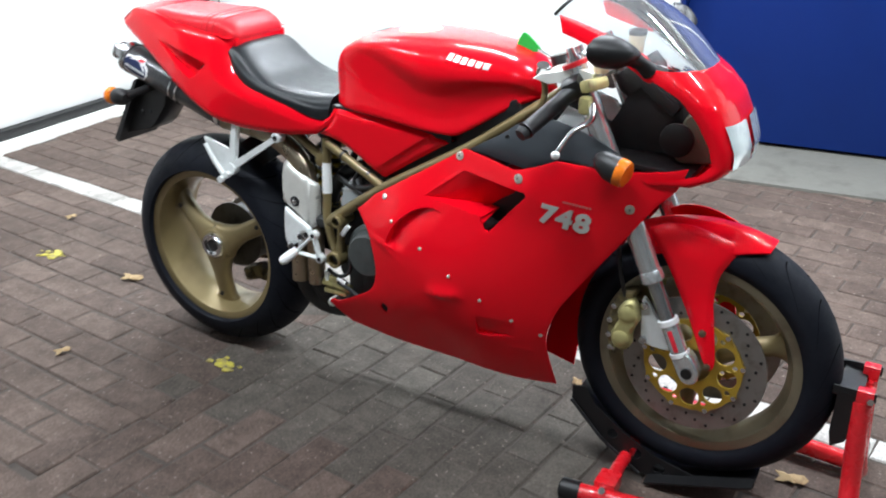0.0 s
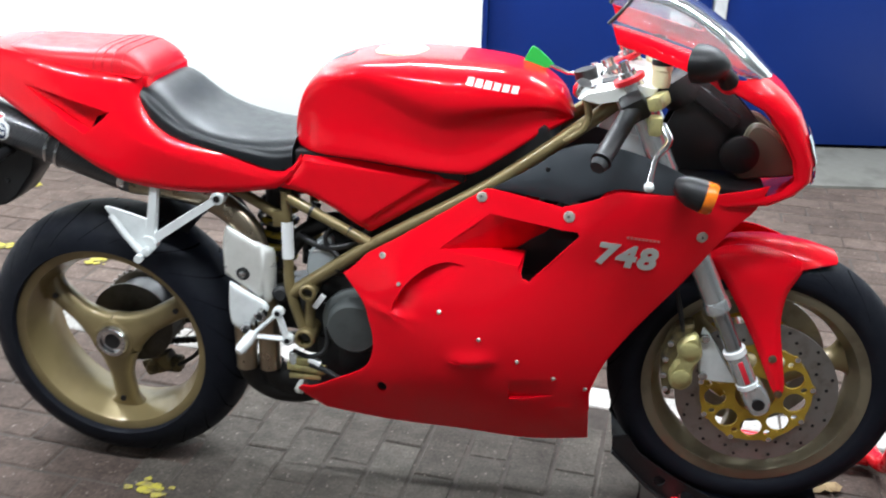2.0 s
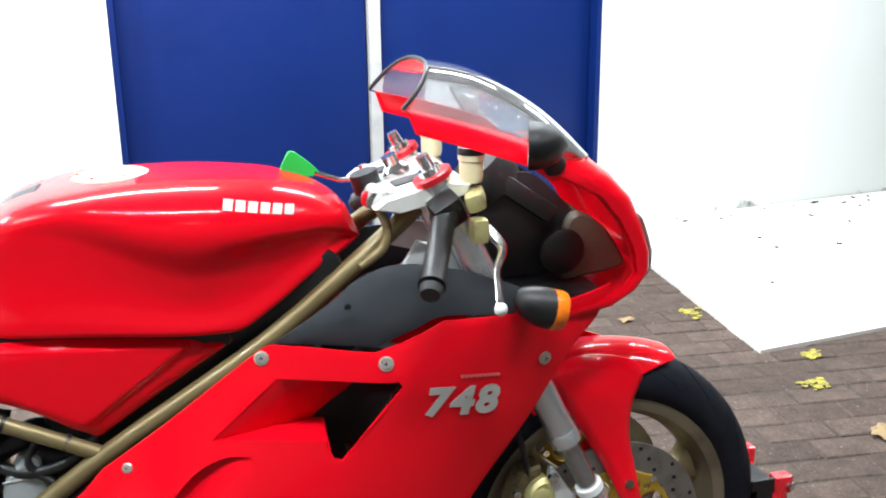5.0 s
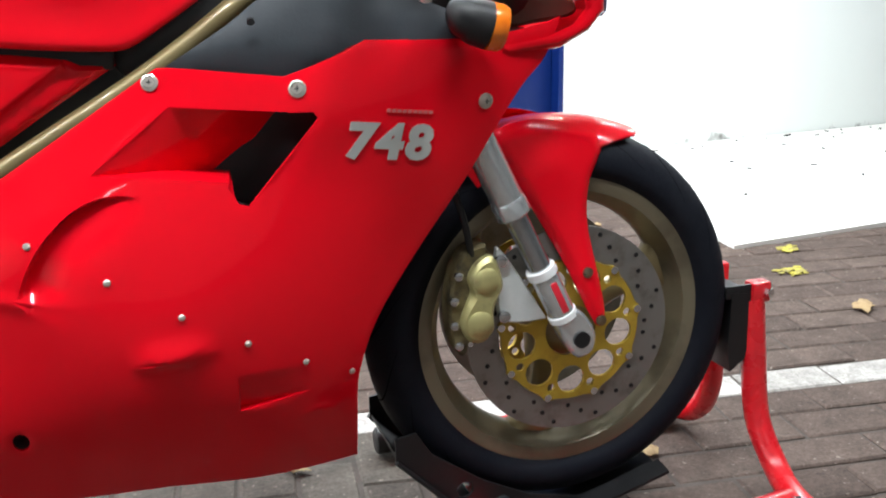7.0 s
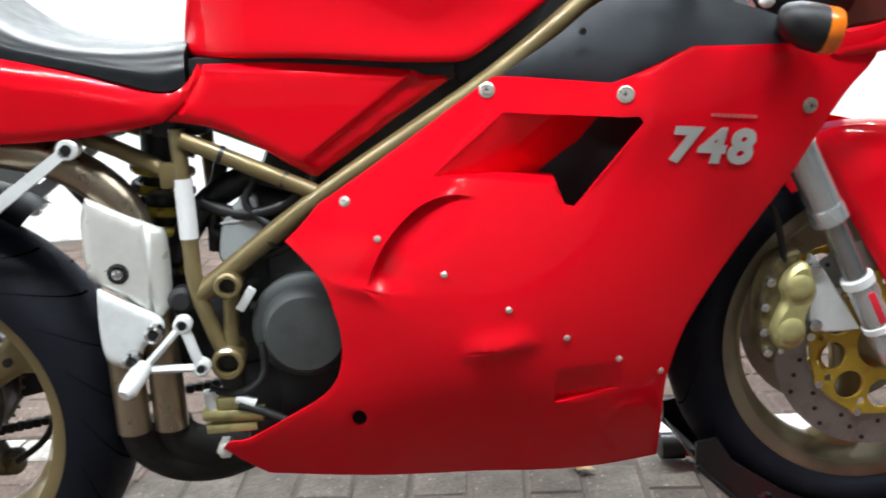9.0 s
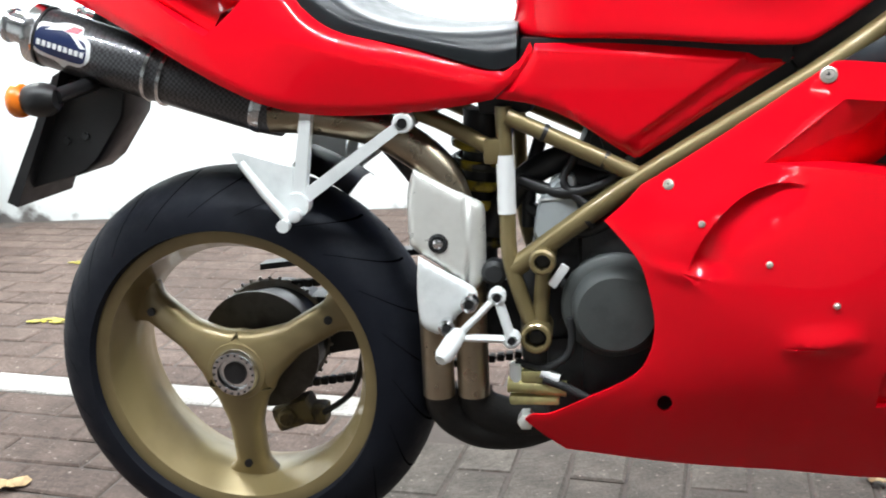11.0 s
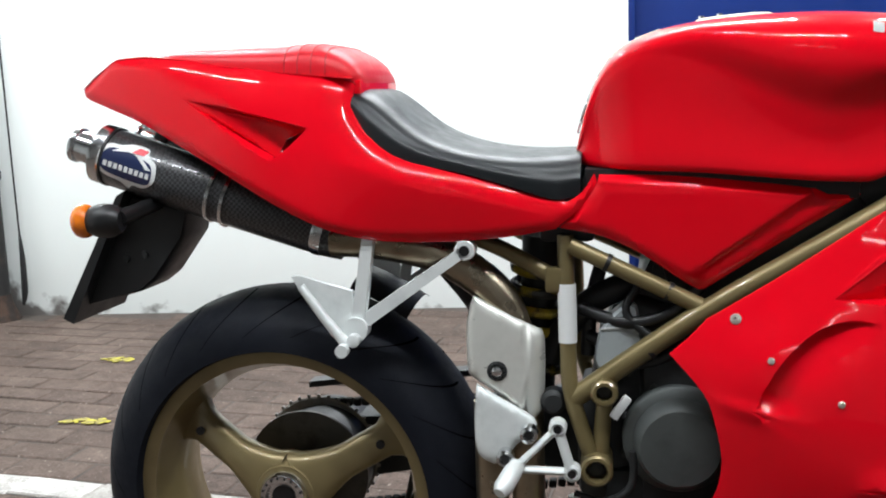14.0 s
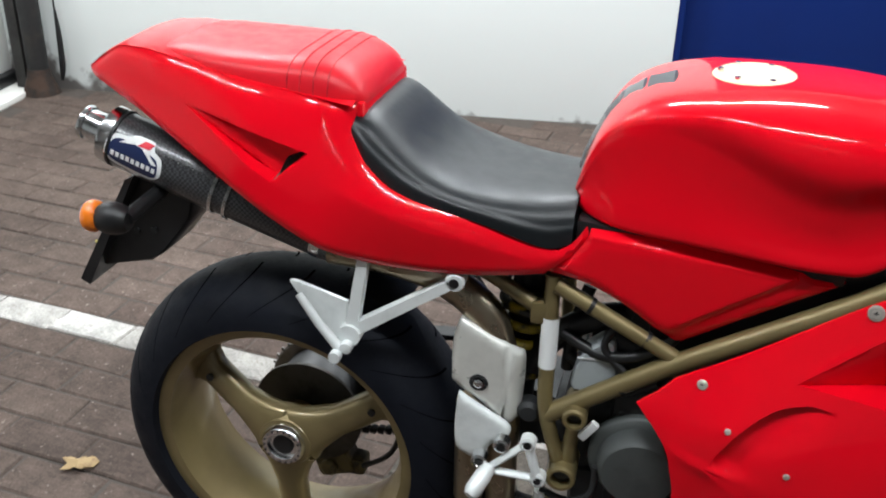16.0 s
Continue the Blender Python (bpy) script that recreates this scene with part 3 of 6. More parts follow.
def tyre(cx, cz, r, half, rim_r, mid=0.0):
    crown = r - half * 0.86
    prof = [(rim_r - 0.006, half * 0.66), (rim_r + 0.002, half * 0.80), (rim_r + (crown - rim_r) * 0.5 + 0.001, half * 0.955)]
    for k in range(25):
        a = math.pi * (0.5 - k / 24)
        prof.append((crown + (r - crown) * max(0, math.cos(a)) ** 0.92, half * math.sin(a)))
    prof += [(rim_r + (crown - rim_r) * 0.5 + 0.001, -half * 0.955), (rim_r + 0.002, -half * 0.80), (rim_r - 0.006, -half * 0.66)]
    return Shape().lathe(prof, (cx, mid, cz), (0, 1, 0), 96, closed=True)


def tread(cx, cz, r, half, count, lean, mid=0.0):
    """Curved grooves: thin dark strips on the crown, the grooves' shade put into their colour."""
    out = []
    crown = r - half * 0.86
    for side in (-1, 1):
        for k in range(count):
            a0 = 2 * math.pi * (k + 0.5 * (side > 0)) / count
            left, right = [], []
            for j in range(9):
                t = j / 8
                s = (0.10 + 0.74 * t) * math.pi / 2
                rr = crown + (r - crown) * math.cos(s) ** 0.92 + 0.0006
                y = mid + side * half * math.sin(s) * 1.003
                for lst, w in ((left, -1), (right, 1)):
                    ang = a0 + lean * t * t + w * 0.0065 * (1 - 0.6 * t)
                    lst.append((cx + rr * math.cos(ang), y, cz + rr * math.sin(ang)))
            s_ = Shape().add(left + right, [(j, j + 1, 10 + j, 9 + j) for j in range(8)])
            out.append(s_)
    return out


def rim(cx, cz, r, half, mid=0.0):
    p = [(r + 0.012, half), (r + 0.012, half - 0.006), (r - 0.004, half - 0.010), (r - 0.010, half - 0.018), (r - 0.020, half * 0.45), (r - 0.024, 0),
         (r - 0.020, -half * 0.45), (r - 0.010, -half + 0.018), (r - 0.004, -half + 0.010), (r + 0.012, -half + 0.006), (r + 0.012, -half),
         (r + 0.004, -half - 0.002), (r - 0.012, -half + 0.002), (r - 0.014, -half + 0.012), (r - 0.028, -half * 0.42), (r - 0.032, 0),
         (r - 0.028, half * 0.42), (r - 0.014, half - 0.012), (r - 0.012, half - 0.002), (r + 0.004, half + 0.002)]
    return Shape().lathe(p, (cx, mid, cz), (0, 1, 0), 96, closed=True)


def spoke(cx, cz, ang, r0, r1, y0, y1, w0, w1, t0, t1):
    """A cast spoke that swells into the hub and the rim."""
    d, s = Vector((math.cos(ang), 0, math.sin(ang))), Vector((-math.sin(ang), 0, math.cos(ang)))
    rings = []
    for k in range(13):
        t = k / 12
        r = r0 + (r1 - r0) * t
        w = w0 + (w1 - w0) * min(1, t * 2.4) ** 0.6 + 0.030 * max(0, (t - 0.80) / 0.20) ** 2
        th = t0 + (t1 - t0) * t
        y = y0 + (y1 - y0) * t ** 1.5
        ring = []
        for j in range(16):
            a = 2 * math.pi * j / 16
            ca, sa = math.cos(a), math.sin(a)
            ring.append(Vector((cx, y, cz)) + d * r + s * (w * math.copysign(abs(ca) ** 0.7, ca)) + Vector((0, th * math.copysign(abs(sa) ** 0.7, sa), 0)))
        rings.append(ring)
    return Shape().loft(rings)


# rear wheel
rear = part("rear_wheel", rim(RX, RZ, 0.218, 0.078, REAR_MID), RIM, BIKE, "bronze-painted cast rear wheel rim")
rt = part("tyre", tyre(RX, RZ, 0.309, 0.094, 0.223, REAR_MID), RUBBER, BIKE, "black rear road tyre")
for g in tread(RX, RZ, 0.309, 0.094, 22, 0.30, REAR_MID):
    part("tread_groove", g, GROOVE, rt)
for a in (148, 28, 268):
    sp = spoke(RX, RZ, radians(a), 0.03, 0.194, -0.062, -0.030, 0.055, 0.026, 0.022, 0.020)
    part("spoke", sp, RIM, rear)
    c = Vector((RX + 0.165 * math.cos(radians(a)), -0.0605, RZ + 0.165 * math.sin(radians(a))))
    part("spoke_hole", Shape().lathe([(0.0065, 0), (0.0065, 0.004)], c, (0, -1, 0), 16), BLACK, rear)
part("hub", Shape().lathe([(0.03, 0.012), (0.042, 0.018), (0.048, 0.035), (0.054, 0.068), (0.045, 0.084), (0.02, 0.086)], (RX, 0, RZ), (0, -1, 0), 40), RIM, rear)
part("hub_nut", Shape().lathe([(0.038, 0.078), (0.038, 0.090), (0.034, 0.096), (0.026, 0.096), (0.024, 0.088), (0.018, 0.088)], (RX, 0, RZ), (0, -1, 0), 40), CHROME, rear, "ribbed steel hub nut")
part("axle_bore", Shape().lathe([(0.018, 0.086), (0.018, 0.0905)], (RX, 0, RZ), (0, -1, 0), 24), BLACK, rear)
for k in range(18):
    a = 2 * math.pi * k / 18
    part("nut_notch", Shape().box((RX + 0.031 * math.cos(a), -0.0965, RZ + 0.031 * math.sin(a)), (0.003, 0.002, 0.003), 0), BLACK, rear)

# rear brake, sprocket, chain, swing arm (all on the far side of the wheel)
part("rear_brake_disc", Shape().lathe([(0.02, -0.002), (0.098, -0.002), (0.098, 0.004), (0.02, 0.004)], (RX + 0.008, 0, RZ + 0.005), (0, 1, 0), 56, closed=True), OLD_DISC, BIKE, "drilled rear brake disc")
part("rear_sprocket", Shape().lathe([(0.05, 0.085), (0.095, 0.085), (0.098, 0.088), (0.095, 0.092), (0.05, 0.092)], (RX, 0, RZ), (0, 1, 0), 40, closed=True), DISC, BIKE)
part("hub_carrier", Shape().lathe([(0.075, 0.02), (0.085, 0.05), (0.085, 0.14), (0.06, 0.15)], (RX + 0.01, 0, RZ), (0, 1, 0), 40), BLACK, BIKE)
teeth = Shape()
for k in range(36):
    a = 2 * math.pi * k / 36
    teeth.box((RX + 0.099 * math.cos(a), 0.0885, RZ + 0.099 * math.sin(a)), (0.006, 0.005, 0.005), 0.0012, pose(0, 0, 0, 0, -math.degrees(a), 0))
tagged(part("sprocket_teeth", teeth, DISC, BIKE), kind="stuff")
for k in range(6):
    a = 2 * math.pi * k / 6 + 0.3
    part("carrier_bolt", Shape().lathe([(0.007, 0), (0.007, 0.008), (0.004, 0.009)], (RX + 0.01 + 0.066 * math.cos(a), 0.022, RZ + 0.066 * math.sin(a)), (0, -1, 0), 8), CHROME, BIKE)
arm = Shape()
arm.loft([[(x, y0, z0), (x, y1, z0), (x, y1, z1), (x, y0, z1)] for x, y0, y1, z0, z1 in
          ((-0.06, 0.09, 0.15, 0.27, 0.37), (0.06, 0.09, 0.15, 0.27, 0.375), (0.22, 0.09, 0.14, 0.30, 0.385), (0.40, 0.02, 0.13, 0.33, 0.43), (0.50, -0.03, 0.13, 0.36, 0.44))])
part("swing_arm", arm, ENGINE, BIKE, "dark grey single-sided swing arm")
chain = Shape()
for z0, z1 in ((0.396, 0.428), (0.214, 0.292)):
    for k in range(34):
        t = k / 33
        chain.box((RX + 0.02 + 0.48 * t, 0.10, z0 + (z1 - z0) * t), (0.0125, 0.016, 0.013), 0.003)
tagged(part("drive_chain", chain, SOOT, BIKE, "oily drive chain"), kind="stuff")
part("chain_guard", Shape().loft([[(x, y0, z - 0.004), (x, y1, z - 0.004), (x, y1, z + 0.006), (x, y0, z + 0.006)] for x, y0, y1, z in
     ((-0.02, 0.10, 0.13, 0.424), (0.04, 0.10, 0.13, 0.431), (0.3, 0.10, 0.13, 0.455))]), BLACK, BIKE)
cal = Shape().box((0.042, 0.045, 0.190), (0.070, 0.05, 0.045), 0.012, pose(0, 0, 0, 0, -20, 0)).box((0.078, 0.048, 0.188), (0.04, 0.04, 0.035), 0.01).lathe([(0.016, 0), (0.016, 0.008), (0.011, 0.012)], (0.036, 0.020, 0.190), (0, -1, 0), 16)
part("rear_caliper", cal, GRUBBY, BIKE, "grubby gold rear brake caliper")
part("rear_brake_hose", Shape().tube([(0.095, 0.03, 0.195), (0.15, 0.03, 0.24), (0.175, 0.04, 0.33), (0.20, 0.05, 0.40)], 0.005, 8, smooth=6), BLACK, BIKE)

# front wheel
front = part("front_wheel", rim(FX, FZ, 0.219, 0.050), RIM_FRONT, BIKE, "bronze-painted cast front wheel rim")
ft = part("tyre", tyre(FX, FZ, 0.299, 0.061, 0.223), RUBBER, BIKE, "black front road tyre")
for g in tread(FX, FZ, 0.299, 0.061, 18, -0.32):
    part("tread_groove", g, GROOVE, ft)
for a in (20, 140, 260):
    part("spoke", spoke(FX, FZ, radians(a), 0.03, 0.19, 0.0, 0.0, 0.04, 0.02, 0.035, 0.022), RIM, front)
part("hub", Shape().lathe([(0.02, -0.07), (0.045, -0.06), (0.045, 0.06), (0.02, 0.07)], (FX, 0, FZ), (0, 1, 0), 32), RIM, front)


def front_disc(side):
    y = side * 0.074
    ring = Shape()
    n = 96
    prof = [(0.112, -0.0025), (0.160, -0.0025), (0.160, 0.0025), (0.112, 0.0025)]
    ring.lathe(prof, (FX, y, FZ), (0, -1, 0), n, closed=True)
    d = part("brake_disc", ring, DISC, BIKE, "drilled steel front brake disc", own=True)
    holes = Shape()
    for k in range(40):
        a = 2 * math.pi * k / 40
        r = (0.124, 0.137, 0.150)[k % 3]
        holes.lathe([(0.0036, 0), (0.0036, 0.0036)], (FX + r * math.cos(a), y, FZ + r * math.sin(a)), (0, side, 0), 8)
    tagged(part("drill_hole", holes, BLACK, d), kind="stuff")
    # carrier: a web pierced by large and small round holes, with ears for the rivets
    def ringp(r, ang, rad, n=16):
        return [(FX + r * math.cos(ang) + rad * math.cos(q), FZ + r * math.sin(ang) + rad * math.sin(q)) for q in (2 * math.pi * i / n for i in range(n))]
    rim_line = [(FX + (0.110 + 0.007 * max(0, math.cos(9 * (q - 0.2))) ** 3) * math.cos(q), FZ + (0.110 + 0.007 * max(0, math.cos(9 * (q - 0.2))) ** 3) * math.sin(q)) for q in (2 * math.pi * i / 108 for i in range(108))]
    cuts = [ringp(0, 0, 0.040, 28)] + [ringp(0.079, 2 * math.pi * (i + 0.5) / 9 + 0.2, 0.0222) for i in range(9)] + [ringp(0.094, 2 * math.pi * i / 9 + 0.2, 0.0065, 10) for i in range(9)]
    c = sheet(rim_line, lambda x, z: 0.081, 0.006, 0.03, holes=cuts, roll=0.0)
    c = c if side < 0 else c.mirrored()
    part("disc_carrier", c, CARRIER, d, "gold anodised disc carrier")
    for k in range(9):
        a = 2 * math.pi * k / 9 + 0.2
        part("rivet", Shape().lathe([(0.006, 0), (0.006, 0.009)], (FX + 0.111 * math.cos(a), y, FZ + 0.111 * math.sin(a)), (0, side, 0), 10), CHROME, d)
    return d


front_disc(-1)
front_disc(1)

# forks
FA = Vector((1.377, -0.105, 0.362))
FU = Vector((-0.160, 0, 0.332)).normalized()


def fork(side):
    def q(d, dy=0.0):
        p = FA + FU * d
        return Vector((p.x, side * (0.105 + dy), p.z))
    f = part("fork_leg", Shape().tube([q(0.199), q(0.202), q(0.672)], [0.020, 0.0232, 0.0232], 24), FORK, BIKE, "grey anodised upside-down fork leg", own=True)
    part("clamp_ring", Shape().tube([q(0.185), q(0.188), q(0.208), q(0.212)], [0.0225, 0.0255, 0.0255, 0.0235], 24), FORK, f)
    part("slider", Shape().tube([q(0.05), q(0.20)], 0.0170, 24), SLIDER, f, "polished fork slider")
    lug = Shape().tube([q(-0.015), q(0.0), q(0.085), q(0.092)], [0.018, 0.0200, 0.0200, 0.018], 24)
    lug.prism(soft_outline([(FX - 0.038, FZ + 0.030), (FX - 0.006, FZ + 0.046), (FX + 0.022, FZ + 0.010), (FX + 0.019, FZ - 0.022), (FX - 0.010, FZ - 0.026)], 4), side * 0.086, side * 0.122, 0.005)
    part("axle_lug", lug, FORK, f, "silver axle lug")
    part("white_band", Shape().tube([q(0.083), q(0.084), q(0.096), q(0.097)], [0.020, 0.0228, 0.0228, 0.020], 24), WHITE_LABEL, f)
    part("white_band", Shape().tube([q(0.008), q(0.009), q(0.018), q(0.019)], [0.020, 0.0222, 0.0222, 0.020], 24), WHITE_LABEL, f)
    part("axle_bore", Shape().lathe([(0.0125, 0.0), (0.0125, 0.0175)], (FX, side * 0.108, FZ), (0, side, 0), 20), BLACK, f)
    lab = Shape().box(q(0.05) + Vector((0.003, side * 0.0200, 0)), (0.010, 0.002, 0.05), 0.0008, pose(0, 0, 0, 0, -25, 0))
    part("sticker", lab, RED_PRINT, f, "red sticker")
    cap = Shape().tube([q(0.672), q(0.673), q(0.682), q(0.683)], [0.026, 0.0295, 0.0295, 0.026], 20)
    part("fork_cap", cap, RED_ANOD, f, "red anodised fork cap")
    part("adjuster", Shape().tube([q(0.683), q(0.692), q(0.693), q(0.712)], [0.018, 0.017, 0.011, 0.009], 12), CHROME, f)
    c = Shape()
    c.prism(soft_outline([(1.262, 0.474), (1.240, 0.468), (1.226, 0.446), (1.230, 0.424), (1.222, 0.404), (1.215, 0.380), (1.224, 0.355), (1.246, 0.350), (1.262, 0.366), (1.262, 0.392), (1.268, 0.412), (1.276, 0.436)], 5), side * 0.092, side * 0.121, 0.007)
    for x, z in ((1.250, 0.442), (1.240, 0.380)):
        c.lathe([(0.019, 0), (0.019, 0.003), (0.015, 0.006), (0.005, 0.0065)], (x, side * 0.119, z), (0, side, 0), 20)
    k = part("front_caliper", c, CALIPER, BIKE, "pale gold four-piston brake caliper", own=True)
    part("caliper_bridge", Shape().prism(soft_outline([(1.255, 0.490), (1.222, 0.478), (1.206, 0.440), (1.200, 0.392), (1.208, 0.340), (1.225, 0.330), (1.235, 0.400), (1.250, 0.460)], 4), side * 0.060, side * 0.104, 0.005), GRUBBY, k, "dark inner half of the caliper")
    for x, z in ((1.214, 0.448), (1.207, 0.412), (1.207, 0.376), (1.213, 0.345)):
        part("bolt", Shape().lathe([(0.0065, 0), (0.0065, 0.006), (0.004, 0.007)], (x, side * 0.103, z), (0, side, 0), 10), CHROME, k)
    br = Shape().prism(soft_outline([(1.272, 0.470), (1.285, 0.472), (1.345, 0.378), (1.345, 0.365), (1.285, 0.368), (1.275, 0.40)], 3), side * 0.082, side * 0.094, 0.003)
    part("caliper_bracket", br, SATIN, k)
    for x, z in ((1.279, 0.462), (1.284, 0.378)):
        part("bolt", Shape().lathe([(0.009, 0), (0.009, 0.008), (0.006, 0.009)], (x, side * 0.093, z), (0, side, 0), 12), CHROME, k)
    part("pad_pin", Shape().lathe([(0.004, 0), (0.004, 0.004)], (1.225, side * 0.119, 0.352), (0, side, 0), 10), CHROME, k)
    part("brake_hose", Shape().tube([(1.235, side * 0.10, 0.475), (1.222, side * 0.105, 0.53), (1.205, side * 0.09, 0.60), (1.20, side * 0.08, 0.68)], 0.005, 8, smooth=6), BLACK, k)


fork(-1)
fork(1)
part("lower_clamp", Shape().box((1.205, 0, 0.72), (0.07, 0.26, 0.035), 0.01, pose(0, 0, 0, 0, -25, 0)), ENGINE, BIKE)
part("front_axle", Shape().tube([(FX, -0.10, FZ), (FX, 0.10, FZ)], 0.011, 16), CHROME, BIKE)

# front mudguard: a hood over the tyre and a leg down each fork
hood = []
for k in range(21):
    t = k / 20
    a = radians(67 + 55 * t)
    r0 = 0.314 - 0.004 * math.sin(math.pi * t) + 0.012 * t
    half = 0.040 + 0.036 * min(1, t * 2.2) ** 0.7
    row = []
    for j in range(17):
        s = j / 8 - 1
        drop = 0.055 * min(1, t * 2.5 + 0.12)
        r = r0 - drop * abs(s) ** 2.4
        row.append(Vector((FX + r * math.cos(a), half * math.copysign(abs(s) ** 0.9, s), FZ + r * math.sin(a))))
    hood.append(row)
h = Shape().loft(hood, closed_ring=False)
inn = [[Vector((FX + (p.x - FX) * 0.986, p.y * 0.96, FZ + (p.z - FZ) * 0.986)) for p in row] for row in hood]
h2 = Shape().loft(inn, closed_ring=False)
h2.f = [tuple(reversed(f)) for f in h2.f]
h.join(h2)
fender = part("front_mudguard", h, RED, BIKE, "glossy red front mudguard")
leg = soft_outline([(1.262, 0.634), (1.300, 0.652), (1.36, 0.654), (1.430, 0.632), (1.448, 0.606), (1.424, 0.560), (1.418, 0.50), (1.432, 0.42), (1.441, 0.362), (1.430, 0.345), (1.412, 0.372),
                    (1.372, 0.455), (1.315, 0.555), (1.285, 0.60)], 5, corners=(0,))
leg_w = spread([(1.27, 0.63, 0.090), (1.36, 0.65, 0.084), (1.44, 0.61, 0.078), (1.42, 0.52, 0.094), (1.37, 0.52, 0.098), (1.41, 0.42, 0.112), (1.43, 0.35, 0.118), (1.31, 0.57, 0.094), (1.36, 0.60, 0.096)])
both("mudguard_leg", sheet(leg, leg_w, 0.004, 0.009, roll=0.010, soft=0.016), RED, parent=fender)
for x, z in ((1.408, 0.432), (1.428, 0.358)):
    both("mudguard_bolt", Shape().lathe([(0.008, 0), (0.008, 0.004), (0.005, 0.006)], (x, -leg_w(x, z), z), (0, -1, 0), 12), STEEL, parent=fender)

# side fairing
FW = spread([(0.99, 0.725, 0.169), (0.823, 0.736, 0.121), (1.236, 0.695, 0.151), (0.752, 0.515, 0.181), (0.671, 0.564, 0.175), (0.83, 0.466, 0.187), (0.909, 0.415, 0.176),
             (1.043, 0.644, 0.172), (1.158, 0.628, 0.163), (0.631, 0.314, 0.147), (0.445, 0.272, 0.114), (1.07, 0.17, 0.055), (1.01, 0.696, 0.178), (0.633, 0.608, 0.140),
             (0.80, 0.19, 0.085), (0.50, 0.21, 0.090), (1.06, 0.36, 0.135), (1.14, 0.50, 0.140), (0.61, 0.42, 0.160), (1.30, 0.785, 0.148), (1.15, 0.775, 0.172), (0.80, 0.33, 0.165), (0.95, 0.25, 0.125)])
SLOT = [(p.x, p.y) for p in spline([(0.655, 0.505, 0), (0.664, 0.53, 0), (0.686, 0.565, 0), (0.724, 0.598, 0), (0.765, 0.611, 0), (0.80, 0.606, 0)], 5)]


SLOT_IN = []
for (ax, az), (bx, bz) in zip(SLOT, SLOT[1:]):
    ln = math.hypot(bx - ax, bz - az)
    SLOT_IN.append((ax + 0.0045 * (bz - az) / ln, az - 0.0045 * (bx - ax) / ln))


def ridge(x, z, x0, z0, x1, z1, h, w):
    dx, dz = x1 - x0, z1 - z0
    ln = math.hypot(dx, dz)
    u = ((x - x0) * dx + (z - z0) * dz) / ln / ln
    v = ((x - x0) * -dz + (z - z0) * dx) / ln
    along = math.exp(-((u - 0.5) / 0.42) ** 4)
    return h * along * (math.exp(-(v / w) ** 2) if v > 0 else math.exp(-(v / (w * 0.35)) ** 2))


def fair_w(x, z):
    w = FW(x, z)
    # scoop behind the curved lip
    i = min(range(len(SLOT)), key=lambda k: (SLOT[k][0] - x) ** 2 + (SLOT[k][1] - z) ** 2)
    j, k = max(i - 1, 0), min(i + 1, len(SLOT) - 1)
    tx, tz = SLOT[k][0] - SLOT[j][0], SLOT[k][1] - SLOT[j][1]
    d = ((x - SLOT[i][0]) * tz - (z - SLOT[i][1]) * tx) / math.hypot(tx, tz)
    if 0 < d < 0.12 and near(x, z, SLOT) < d + 0.004:
        u = i / (len(SLOT) - 1)
        w -= 0.022 * min(1, d / 0.004) * math.exp(-(d / 0.042) ** 2) * min(1, (1 - u) * 2.2) * min(1, u * 5 + 0.25)
    w += ridge(x, z, 0.690, 0.489, 0.600, 0.516, 0.005, 0.012)
    w += ridge(x, z, 0.770, 0.405, 0.872, 0.411, 0.011, 0.022)
    w += ridge(x, z, 0.980, 0.2865, 1.028, 0.2835, 0.004, 0.008)
    low = 0.316 + 0.118 * (x - 0.894)
    if 0.896 < x < 0.987 and low + 0.001 < z < 0.366:
        w -= 0.011 * (1 - (x - 0.896) / 0.091) ** 0.8 * max(0, 1 - (z - low) / 0.049) ** 0.8
    if inside(x, z, RECESS):
        w -= 0.080 * min(1.2, max(0, (x - 0.746) * 0.612 - (z - 0.634) * 0.791) / 0.105) ** 1.15
    return w


RECESS = [(0.746, 0.634), (0.841, 0.7075), (0.978, 0.6945), (0.9145, 0.6165), (0.826, 0.6295)]
RECESS_EDGES = [[(0.742, 0.631), (0.839, 0.711), (0.968, 0.6985)], [(0.7462, 0.6342), (0.8412, 0.7073), (0.968, 0.6949)], [(0.742, 0.631), (0.824, 0.626), (0.902, 0.617)], [(0.7462, 0.6342), (0.826, 0.6298), (0.902, 0.6193)]]
BUMPS = [[(0.770, 0.4055), (0.82, 0.4085), (0.872, 0.4115)], [(0.771, 0.4005), (0.82, 0.4035), (0.871, 0.4065)], [(0.8945, 0.366), (0.8945, 0.3155), (0.987, 0.3262)], [(0.8965, 0.366), (0.8965, 0.3178), (0.986, 0.3285)],
         [(0.690, 0.4895), (0.645, 0.503), (0.605, 0.5155)], [(0.980, 0.287), (1.028, 0.284)]]
